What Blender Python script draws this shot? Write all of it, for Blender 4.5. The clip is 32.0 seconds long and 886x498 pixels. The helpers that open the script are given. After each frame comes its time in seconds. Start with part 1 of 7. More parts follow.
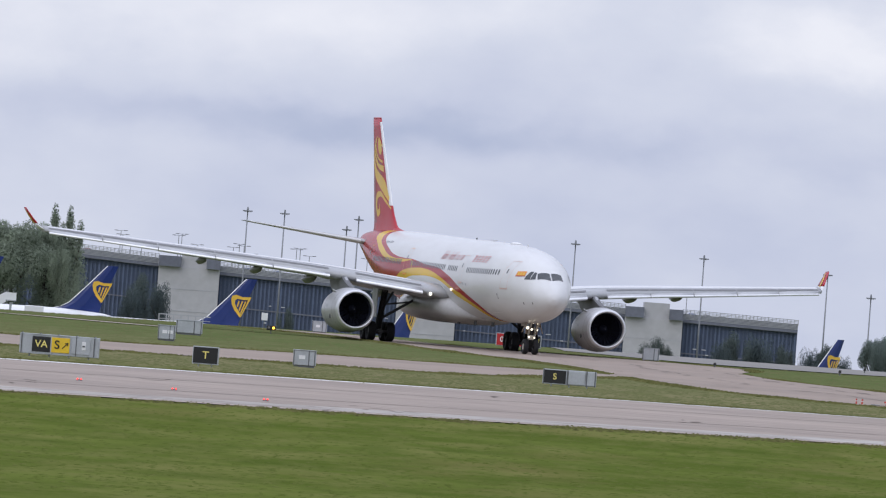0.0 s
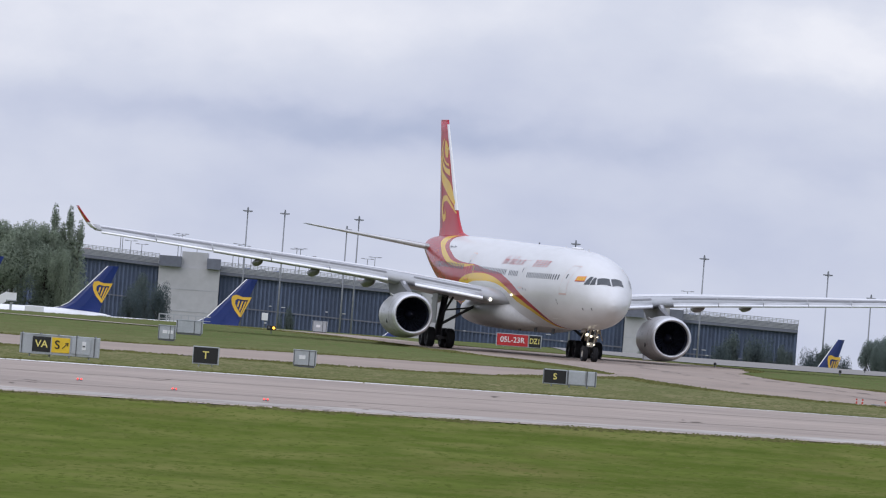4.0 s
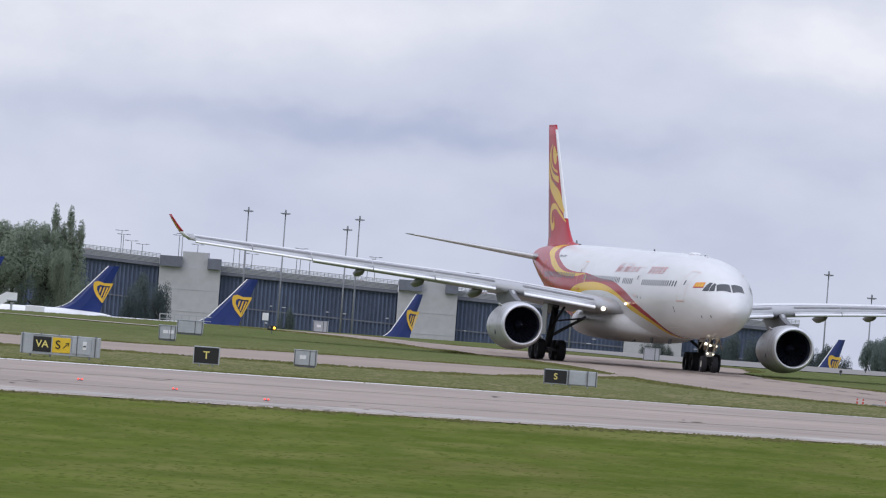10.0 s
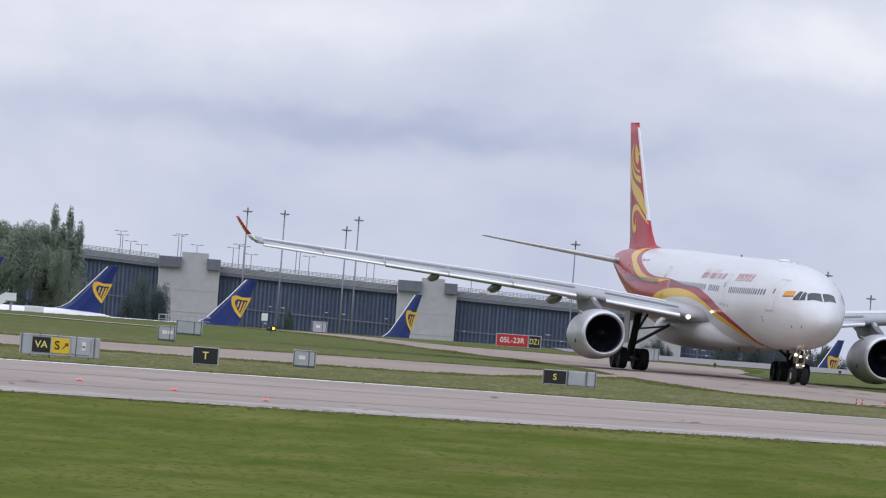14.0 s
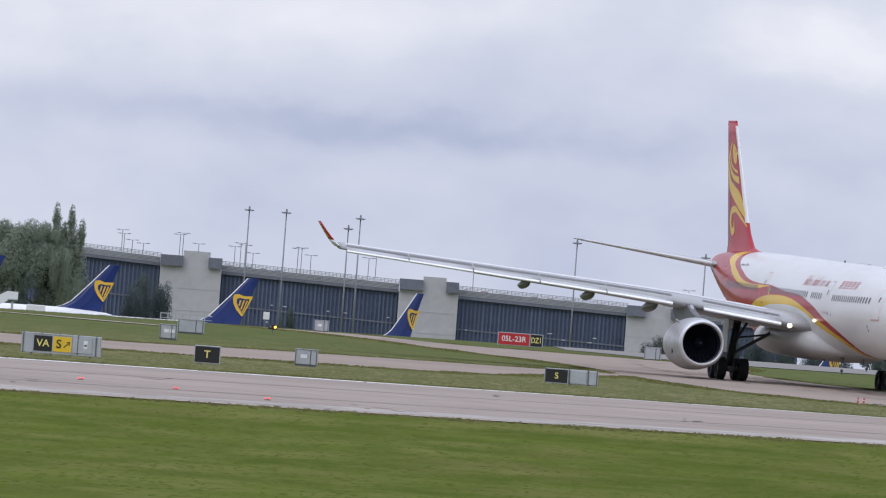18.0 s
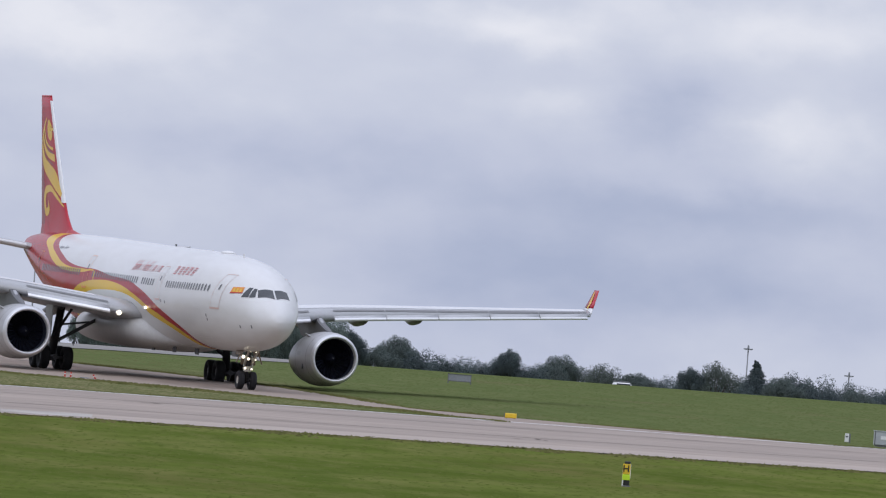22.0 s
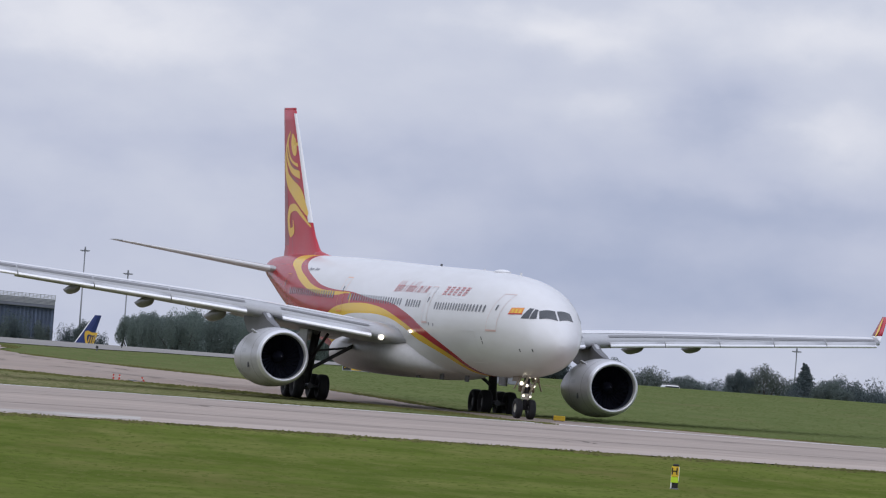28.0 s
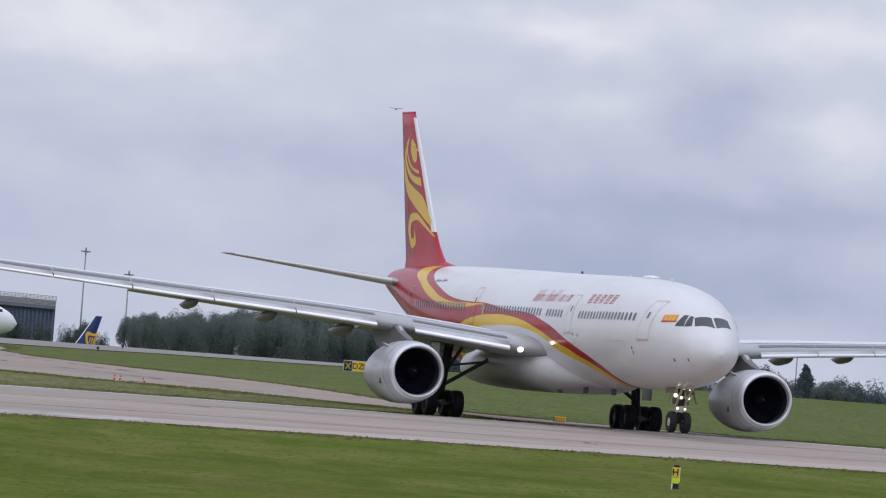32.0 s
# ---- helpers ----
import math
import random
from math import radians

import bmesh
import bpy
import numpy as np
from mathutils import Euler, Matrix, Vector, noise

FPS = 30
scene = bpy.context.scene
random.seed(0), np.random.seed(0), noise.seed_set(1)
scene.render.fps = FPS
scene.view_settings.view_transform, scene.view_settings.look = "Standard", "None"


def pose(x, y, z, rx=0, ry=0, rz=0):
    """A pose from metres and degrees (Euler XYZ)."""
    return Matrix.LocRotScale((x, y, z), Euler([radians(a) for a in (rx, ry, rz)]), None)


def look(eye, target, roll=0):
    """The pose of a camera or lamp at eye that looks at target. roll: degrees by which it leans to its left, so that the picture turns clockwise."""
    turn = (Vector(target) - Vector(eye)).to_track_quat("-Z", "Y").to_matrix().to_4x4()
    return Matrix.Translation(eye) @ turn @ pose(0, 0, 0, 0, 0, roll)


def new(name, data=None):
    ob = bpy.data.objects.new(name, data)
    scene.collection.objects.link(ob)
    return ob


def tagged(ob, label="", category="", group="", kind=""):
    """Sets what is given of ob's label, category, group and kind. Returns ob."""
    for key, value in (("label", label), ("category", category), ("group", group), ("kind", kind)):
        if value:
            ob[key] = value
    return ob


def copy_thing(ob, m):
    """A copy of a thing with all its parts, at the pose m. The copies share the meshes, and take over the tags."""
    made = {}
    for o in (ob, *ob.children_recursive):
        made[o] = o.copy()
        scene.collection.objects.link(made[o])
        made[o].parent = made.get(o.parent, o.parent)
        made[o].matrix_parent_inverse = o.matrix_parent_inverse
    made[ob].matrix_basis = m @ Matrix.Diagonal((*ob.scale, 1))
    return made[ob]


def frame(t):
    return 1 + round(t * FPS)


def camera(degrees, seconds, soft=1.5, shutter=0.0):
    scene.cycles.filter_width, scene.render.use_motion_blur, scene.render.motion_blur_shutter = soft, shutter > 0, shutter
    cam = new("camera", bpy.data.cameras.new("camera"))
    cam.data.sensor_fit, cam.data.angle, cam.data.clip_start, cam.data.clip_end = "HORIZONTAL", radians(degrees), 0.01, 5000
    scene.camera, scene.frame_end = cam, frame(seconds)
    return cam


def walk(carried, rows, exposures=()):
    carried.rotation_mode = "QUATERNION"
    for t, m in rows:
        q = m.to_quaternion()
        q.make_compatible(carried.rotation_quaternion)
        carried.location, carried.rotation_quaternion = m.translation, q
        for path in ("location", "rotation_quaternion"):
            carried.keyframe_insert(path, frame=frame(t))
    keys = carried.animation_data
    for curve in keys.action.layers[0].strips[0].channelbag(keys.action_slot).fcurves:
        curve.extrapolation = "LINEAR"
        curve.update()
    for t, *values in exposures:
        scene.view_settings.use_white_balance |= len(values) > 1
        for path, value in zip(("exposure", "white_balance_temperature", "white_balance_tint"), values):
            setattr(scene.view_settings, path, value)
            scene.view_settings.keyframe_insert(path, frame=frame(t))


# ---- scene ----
EYE = Vector((0.0, 0.0, 6.0))
cam = camera(4.669, 32.0, soft=1.2, shutter=0.10)
# seconds, bearing to the right and height above level of the line of sight, in degrees
AIM = [
    (0.0, 0.0041, 0.3386), (1.0, 0.0046, 0.3340), (2.0, 0.0041, 0.3386), (3.0, 0.0045, 0.3340),
    (3.5, 0.0041, 0.3384), (5.5, -0.0003, 0.3384), (6.0, 0.0041, 0.3387), (7.0, -0.0003, 0.3382),
    (8.0, 0.0041, 0.3386), (9.0, -0.0007, 0.3427), (10.0, -0.0003, 0.3381), (11.0, 0.0000, 0.3336),
    (12.0, -0.0003, 0.3382), (13.0, 0.0000, 0.3336), (14.0, 0.0039, 0.3408), (14.5, 0.0000, 0.3336),
    (16.5, -0.0003, 0.3381), (17.0, 0.0000, 0.3336), (18.0, -0.0045, 0.3333), (18.5, -0.0045, 0.3333),
    (18.7, 0.0027, 0.3368), (18.8, 0.1197, 0.3307), (18.9, 0.3447, 0.3596), (19.0, 0.4510, 0.4171),
    (19.1, 1.2273, 0.6620), (19.2, 1.7577, 0.8005), (19.3, 2.7534, 1.0695), (19.4, 3.5614, 1.1721),
    (19.5, 3.8764, 1.0883), (19.6, 4.2527, 0.9313), (19.7, 4.3115, 0.8252), (19.8, 4.4087, 0.7249),
    (19.9, 4.2209, 0.6391), (20.0, 4.1000, 0.4596), (20.2, 4.0022, 0.3298), (20.3, 3.9393, 0.2922),
    (20.4, 3.8931, 0.2708), (20.5, 4.1291, 0.3901), (20.6, 4.1987, 0.4581), (20.8, 4.2202, 0.4896),
    (21.0, 4.2109, 0.4949), (21.5, 4.2007, 0.5147), (22.0, 4.1737, 0.5082), (23.0, 4.1135, 0.5174),
    (24.0, 4.0503, 0.5079), (25.0, 4.0000, 0.5089), (25.5, 3.9864, 0.5079), (27.5, 3.9314, 0.5082),
    (28.0, 3.9180, 0.5027), (29.0, 3.9085, 0.5065), (30.0, 3.9136, 0.5024), (31.0, 3.9132, 0.5069),
    (32.0, 3.9132, 0.5069),
]


def sight(az, el, roll=4.3):
    a, e = radians(az), radians(el)
    return look(EYE, EYE + Vector((math.sin(a) * math.cos(e), math.cos(a) * math.cos(e), math.sin(e))) * 100, roll)


walk(cam, [(t, sight(a, e)) for t, a, e in AIM], exposures=[(0.0, 0.04), (18.6, 0.04), (20.0, -0.19), (21.0, -0.06), (23.0, -0.08), (32.0, -0.10)])

# ---- light: an overcast sky, brighter overhead, and a weak wide sun ----
# cloud masses: bearing, height, half-width, half-height in degrees, and how much lighter or greyer
CLOUDS = [(-0.4, 0.95, 2.3, 0.11, -0.36), (-1.0, 1.60, 2.5, 0.32, 0.30), (2.0, 1.55, 0.6, 0.16, 0.26), (0.0, 0.5, 3.0, 0.26, -0.08), (4.34, 1.66, 0.50, 0.13, 0.42),
          (4.60, 1.31, 0.34, 0.09, 0.24), (5.42, 1.27, 0.42, 0.19, -0.46), (6.16, 1.26, 0.40, 0.20, 0.40), (5.62, 1.79, 0.85, 0.17, 0.38), (3.29, 0.97, 1.0, 0.17, -0.30),
          (5.54, 0.82, 1.15, 0.13, -0.30), (2.5, 1.52, 0.75, 0.25, 0.26), (3.4, 0.66, 0.8, 0.10, 0.08), (5.5, 0.42, 1.5, 0.30, -0.46)]
SUN_EL, SUN_AZ = radians(42), radians(215)
world = bpy.data.worlds.new("sky")
scene.world = world
world.use_nodes = True


def sky():
    nt = world.node_tree
    nt.nodes.clear()
    n, ln = nt.nodes.new, nt.links.new
    out, bg = n("ShaderNodeOutputWorld"), n("ShaderNodeBackground")
    tc, sep = n("ShaderNodeTexCoord"), n("ShaderNodeSeparateXYZ")
    ln(tc.outputs["Generated"], sep.inputs[0])
    nish = n("ShaderNodeTexSky")
    nish.sky_type, nish.sun_disc = "NISHITA", False
    nish.sun_elevation, nish.sun_rotation = SUN_EL, SUN_AZ
    nish.air_density, nish.dust_density = 1.0, 2.0
    dim = n("ShaderNodeMix")
    dim.data_type, dim.blend_type = "RGBA", "MULTIPLY"
    dim.inputs["Factor"].default_value = 1.0
    dim.inputs["B"].default_value = (0.1, 0.1, 0.1, 1)
    ln(nish.outputs[0], dim.inputs["A"])
    # cloud sheet: soft grey masses with brighter billows between them, warped so that their rims are ragged
    def math2(op, a, b):
        m = n("ShaderNodeMath")
        m.operation = op
        for k, v in enumerate((a, b)):
            if isinstance(v, (int, float)):
                m.inputs[k].default_value = v
            else:
                ln(v, m.inputs[k])
        return m.outputs[0]

    def cloud_noise(scale, detail, offset):
        mp, t = n("ShaderNodeMapping"), n("ShaderNodeTexNoise")
        mp.inputs["Scale"].default_value, mp.inputs["Location"].default_value = scale, offset
        t.inputs["Scale"].default_value, t.inputs["Detail"].default_value, t.inputs["Roughness"].default_value = 1.0, detail, 0.5
        ln(tc.outputs["Generated"], mp.inputs[0])
        ln(mp.outputs[0], t.inputs["Vector"])
        return t

    big = cloud_noise((26, 26, 60), 5, (3.1, 0.4, 1.9)).outputs["Fac"]
    warp = n("ShaderNodeSeparateColor")
    ln(cloud_noise((42, 42, 70), 5, (0.3, 7.1, 2.2)).outputs["Color"], warp.inputs[0])
    az = math2("MULTIPLY", math2("ARCTAN2", sep.outputs["X"], sep.outputs["Y"]), 57.3)
    el = math2("MULTIPLY", math2("ARCSINE", sep.outputs["Z"], 0), 57.3)
    curl = n("ShaderNodeSeparateColor")
    ln(cloud_noise((150, 150, 230), 5, (2.3, 4.1, 8.2)).outputs["Color"], curl.inputs[0])
    az = math2("ADD", az, math2("MULTIPLY", math2("SUBTRACT", warp.outputs[0], 0.5), 0.9))
    az = math2("ADD", az, math2("MULTIPLY", math2("SUBTRACT", curl.outputs[0], 0.5), 0.55))
    el = math2("ADD", el, math2("MULTIPLY", math2("SUBTRACT", warp.outputs[1], 0.5), 0.35))
    el = math2("ADD", el, math2("MULTIPLY", math2("SUBTRACT", curl.outputs[1], 0.5), 0.26))
    value = math2("ADD", math2("MULTIPLY", math2("SUBTRACT", big, 0.5), 0.75), 0.52)
    billow = cloud_noise((85, 85, 150), 7, (5.3, 1.7, 0.6)).outputs["Fac"]
    value = math2("ADD", value, math2("MULTIPLY", math2("SUBTRACT", billow, 0.5), 0.55))
    for a, e, sa, se, w in CLOUDS:
        q = math2("POWER", math2("ABSOLUTE", math2("DIVIDE", math2("SUBTRACT", az, a), sa), 0), 2)
        r = math2("POWER", math2("ABSOLUTE", math2("DIVIDE", math2("SUBTRACT", el, e), se), 0), 2)
        g = math2("MULTIPLY", math2("EXPONENT", math2("MULTIPLY", math2("ADD", q, r), -1), 0), w)
        value = math2("ADD", value, g)
    ramp = n("ShaderNodeValToRGB")
    els = ramp.color_ramp.elements
    els[0].position, els[0].color = 0.0, (0.40, 0.455, 0.625, 1)
    els[1].position, els[1].color = 1.0, (0.785, 0.80, 0.885, 1)
    for at, c in ((0.33, (0.515, 0.557, 0.71)), (0.66, (0.615, 0.65, 0.775))):
        els.new(at).color = (*c, 1)
    ln(value, ramp.inputs[0])
    mix = n("ShaderNodeMix")
    mix.data_type = "RGBA"
    mix.inputs["Factor"].default_value = 0.93
    ln(dim.outputs["Result"], mix.inputs["A"])
    ln(ramp.outputs[0], mix.inputs["B"])
    # an overcast dome is about twice as bright overhead as at its rim
    up = n("ShaderNodeMapRange")
    up.inputs["From Min"].default_value, up.inputs["From Max"].default_value = 0.30, 1.0
    up.inputs["To Min"].default_value, up.inputs["To Max"].default_value = 1.08, 2.4
    ln(sep.outputs["Z"], up.inputs["Value"])
    ln(mix.outputs["Result"], bg.inputs["Color"])
    ln(up.outputs[0], bg.inputs["Strength"])
    ln(bg.outputs[0], out.inputs[0])


sky()
sun = new("sun", bpy.data.lights.new("sun", "SUN"))
sun.data.energy, sun.data.angle, sun.data.color = 0.5, radians(36), (1.0, 0.96, 0.9)
sun.rotation_euler = (radians(90) - SUN_EL, 0, math.pi - SUN_AZ)


# ---- materials ----
def material(name, color, rough=0.6, metal=0.0, vary=0.12, scale=1.0, fine=12.0, bump=0.0, stretch=(1, 1, 1), second=None, spec=0.5, each=0.0):
    """A surface with a base colour, broad stains and a finer grain, in metres."""
    m = bpy.data.materials.new(name)
    m.use_nodes = True
    nt = m.node_tree
    n, ln = nt.nodes.new, nt.links.new
    p = nt.nodes["Principled BSDF"]
    p.inputs["Metallic"].default_value = metal
    p.inputs["Specular IOR Level"].default_value = spec
    tc, mp = n("ShaderNodeTexCoord"), n("ShaderNodeMapping")
    mp.inputs["Scale"].default_value = stretch
    ln(tc.outputs["Object"], mp.inputs[0])
    a, b = n("ShaderNodeTexNoise"), n("ShaderNodeTexNoise")
    a.inputs["Scale"].default_value, a.inputs["Detail"].default_value = scale, 4
    b.inputs["Scale"].default_value, b.inputs["Detail"].default_value = fine, 3
    ln(mp.outputs[0], a.inputs["Vector"])
    ln(mp.outputs[0], b.inputs["Vector"])
    add = n("ShaderNodeMath")
    add.operation = "ADD"
    ln(a.outputs["Fac"], add.inputs[0])
    ln(b.outputs["Fac"], add.inputs[1])
    r = n("ShaderNodeValToRGB")
    lo, hi = 1 - vary, 1 + vary
    other = second or color
    r.color_ramp.elements[0].position, r.color_ramp.elements[1].position = 0.36, 0.64
    r.color_ramp.elements[0].color = (*[min(1, c * lo) for c in other], 1)
    r.color_ramp.elements[1].color = (*[min(1, c * hi) for c in color], 1)
    half = n("ShaderNodeMath")
    half.operation, half.inputs[1].default_value = "MULTIPLY", 0.5
    ln(add.outputs[0], half.inputs[0])
    ln(half.outputs[0], r.inputs[0])
    last = r.outputs[0]
    if each:
        oi, hv, mr = n("ShaderNodeObjectInfo"), n("ShaderNodeHueSaturation"), n("ShaderNodeMapRange")
        mr.inputs["To Min"].default_value, mr.inputs["To Max"].default_value = 1 - each, 1 + each
        ln(oi.outputs["Random"], mr.inputs["Value"])
        ln(mr.outputs[0], hv.inputs["Value"])
        ln(last, hv.inputs["Color"])
        last = hv.outputs[0]
    ln(last, p.inputs["Base Color"])
    rr = n("ShaderNodeMapRange")
    rr.inputs["To Min"].default_value, rr.inputs["To Max"].default_value = max(0.03, rough - 0.08), min(1, rough + 0.08)
    ln(a.outputs["Fac"], rr.inputs["Value"])
    ln(rr.outputs[0], p.inputs["Roughness"])
    if bump:
        bp = n("ShaderNodeBump")
        bp.inputs["Strength"].default_value, bp.inputs["Distance"].default_value = 0.6, bump
        ln(b.outputs["Fac"], bp.inputs["Height"])
        ln(bp.outputs[0], p.inputs["Normal"])
    return m


def glowing(name, color, power):
    m = bpy.data.materials.new(name)
    m.use_nodes = True
    p = m.node_tree.nodes["Principled BSDF"]
    p.inputs["Base Color"].default_value = (*color, 1)
    p.inputs["Emission Color"].default_value = (*color, 1)
    p.inputs["Emission Strength"].default_value = power
    return m


def grass_material():
    """Mown airfield grass: broad patches, mowing streaks along the runway, straw-coloured tufts and fine mottling."""
    m = bpy.data.materials.new("grass")
    m.use_nodes = True
    nt = m.node_tree
    n, ln = nt.nodes.new, nt.links.new
    p = nt.nodes["Principled BSDF"]
    p.inputs["Roughness"].default_value = 0.95
    p.inputs["Specular IOR Level"].default_value = 0.0
    tc = n("ShaderNodeTexCoord")

    def noise_at(sx, sy, detail, rough=0.55):
        mp, t = n("ShaderNodeMapping"), n("ShaderNodeTexNoise")
        mp.inputs["Scale"].default_value = (sx, sy, 1)
        mp.inputs["Rotation"].default_value = (0, 0, radians(-20))
        t.inputs["Scale"].default_value, t.inputs["Detail"].default_value, t.inputs["Roughness"].default_value = 1, detail, rough
        ln(tc.outputs["Object"], mp.inputs[0])
        ln(mp.outputs[0], t.inputs["Vector"])
        return t.outputs["Fac"]

    def blend(fac, a, b, lo, hi):
        r, x = n("ShaderNodeMapRange"), n("ShaderNodeMix")
        r.inputs["From Min"].default_value, r.inputs["From Max"].default_value = lo, hi
        ln(fac, r.inputs["Value"])
        x.data_type = "RGBA"
        ln(r.outputs[0], x.inputs["Factor"])
        for key, v in (("A", a), ("B", b)):
            if isinstance(v, tuple):
                x.inputs[key].default_value = (*v, 1)
            else:
                ln(v, x.inputs[key])
        return x.outputs["Result"]

    streak = noise_at(0.04, 0.07, 5)
    patch = noise_at(0.45, 0.08, 6, 0.7)
    tuft = noise_at(2.2, 0.28, 6, 0.75)
    band = noise_at(0.16, 0.055, 4, 0.6)
    dry = noise_at(0.11, 0.030, 5, 0.6)
    c = blend(streak, (0.080, 0.108, 0.021), (0.118, 0.146, 0.034), 0.38, 0.62)
    c = blend(band, c, (0.156, 0.162, 0.052), 0.48, 0.70)
    c = blend(noise_at(0.28, 0.085, 4, 0.6), c, (0.070, 0.098, 0.020), 0.50, 0.78)
    c = blend(patch, c, (0.146, 0.152, 0.050), 0.48, 0.80)
    c = blend(tuft, c, (0.078, 0.102, 0.022), 0.52, 0.90)
    c = blend(dry, c, (0.138, 0.128, 0.046), 0.54, 0.80)
    # the verges between the taxiways are dry; beyond, paler greens put haze into the colour
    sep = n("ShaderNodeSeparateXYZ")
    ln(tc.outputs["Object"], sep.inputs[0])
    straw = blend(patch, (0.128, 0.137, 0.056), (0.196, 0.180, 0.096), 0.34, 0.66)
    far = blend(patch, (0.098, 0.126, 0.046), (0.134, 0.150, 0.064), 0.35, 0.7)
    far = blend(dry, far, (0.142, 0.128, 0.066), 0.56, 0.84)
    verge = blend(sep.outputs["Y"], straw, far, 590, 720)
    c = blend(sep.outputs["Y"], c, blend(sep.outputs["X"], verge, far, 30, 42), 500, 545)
    ln(c, p.inputs["Base Color"])
    bp = n("ShaderNodeBump")
    bp.inputs["Strength"].default_value, bp.inputs["Distance"].default_value = 0.25, 0.06
    ln(tuft, bp.inputs["Height"])
    ln(bp.outputs[0], p.inputs["Normal"])
    return m


GRASS = grass_material()
CONCRETE = material("concrete_paving", (0.325, 0.266, 0.222), 0.9, vary=0.13, scale=0.05, fine=0.6, stretch=(0.4, 1.5, 1), second=(0.276, 0.224, 0.187))
ASPHALT = material("worn_asphalt", (0.280, 0.220, 0.177), 0.9, vary=0.14, scale=0.06, fine=0.5, stretch=(0.5, 1.3, 1))
SHOULDER = material("pale_shoulder", (0.370, 0.306, 0.258), 0.9, vary=0.1, scale=0.1, fine=0.7, stretch=(0.4, 1.5, 1))
SEAM = material("dark_seam", (0.296, 0.242, 0.202), 0.9, vary=0.2, scale=0.2, fine=2)
WORN = material("worn_pale_concrete", (0.404, 0.378, 0.344), 0.9, vary=0.2, scale=0.12, fine=0.9, stretch=(0.5, 1.2, 1), second=(0.292, 0.245, 0.211))
RUNWAY_GREY = material("grey_runway_surface", (0.265, 0.255, 0.24), 0.95, spec=0.0, vary=0.12, scale=0.08, fine=0.7, stretch=(0.4, 1.5, 1))
EDGE_PAINT = material("worn_white_line", (0.84, 0.83, 0.81), 0.8, vary=0.2, scale=0.3, fine=3)


# ---- small mesh tools ----
def mesh_ob(name, verts, faces, mat, parent=None, label="", smooth=False):
    me = bpy.data.meshes.new(name)
    me.from_pydata([tuple(v) for v in verts], [], faces)
    if smooth:
        me.polygons.foreach_set("use_smooth", [True] * len(me.polygons))
    me.materials.append(mat)
    me.update()
    ob = new(name, me)
    ob.parent = parent
    if label:
        ob["label"] = label
    return ob


def part(name, bm, mat, parent, label="", smooth=False):
    me = bpy.data.meshes.new(name)
    bm.to_mesh(me)
    bm.free()
    if smooth:
        me.polygons.foreach_set("use_smooth", [True] * len(me.polygons))
    me.materials.append(mat)
    ob = new(name, me)
    ob.parent = parent
    if label:
        ob["label"] = label
    return ob


def add_box(bm, c, s, rot=None, bevel=0.0):
    m = Matrix.Translation(c) @ (rot or Matrix()) @ Matrix.Diagonal((*s, 1))
    r = bmesh.ops.create_cube(bm, size=1, matrix=m)
    if bevel:
        e = list({e for v in r["verts"] for e in v.link_edges})
        bmesh.ops.bevel(bm, geom=e, offset=bevel, segments=1, affect="EDGES")
    return bm


def boxes(*specs, bevel=0.0):
    bm = bmesh.new()
    for c, s in specs:
        add_box(bm, c, s, bevel=bevel)
    return bm


def add_tube(bm, a, b, r1, r2=None, n=10):
    a, b = Vector(a), Vector(b)
    d = b - a
    m = Matrix.Translation((a + b) / 2) @ d.to_track_quat("Z", "Y").to_matrix().to_4x4()
    bmesh.ops.create_cone(bm, cap_ends=True, segments=n, radius1=r1, radius2=r1 if r2 is None else r2, depth=d.length, matrix=m)
    return bm


def tubes(*specs, n=10):
    bm = bmesh.new()
    for s in specs:
        add_tube(bm, *s, n=n)
    return bm


def loft(rings, close=True, caps=True):
    """Vertices and faces of a skin over rings of equal count."""
    k = len(rings[0])
    verts = [v for r in rings for v in r]
    faces = []
    for i in range(len(rings) - 1):
        for j in range(k if close else k - 1):
            a, b = i * k + j, i * k + (j + 1) % k
            faces.append((a, b, b + k, a + k))
    if caps:
        faces.append(tuple(range(k - 1, -1, -1)))
        faces.append(tuple(range((len(rings) - 1) * k, len(rings) * k)))
    return verts, faces


def ease(pts):
    """A smooth curve through (x, y) points that does not overshoot."""
    xs, ys = np.array([p[0] for p in pts], float), np.array([p[1] for p in pts], float)
    h, d = np.diff(xs), np.diff(ys) / np.diff(xs)
    m = np.zeros(len(xs))
    m[0], m[-1] = d[0], d[-1]
    for i in range(1, len(xs) - 1):
        if d[i - 1] * d[i] > 0:
            w1, w2 = 2 * h[i] + h[i - 1], h[i] + 2 * h[i - 1]
            m[i] = (w1 + w2) / (w1 / d[i - 1] + w2 / d[i])

    def f(x):
        i = int(np.clip(np.searchsorted(xs, x) - 1, 0, len(xs) - 2))
        t = (min(max(x, xs[0]), xs[-1]) - xs[i]) / h[i]
        return float((2 * t**3 - 3 * t * t + 1) * ys[i] + (t**3 - 2 * t * t + t) * h[i] * m[i] + (3 * t * t - 2 * t**3) * ys[i + 1] + (t**3 - t * t) * h[i] * m[i + 1])

    return f


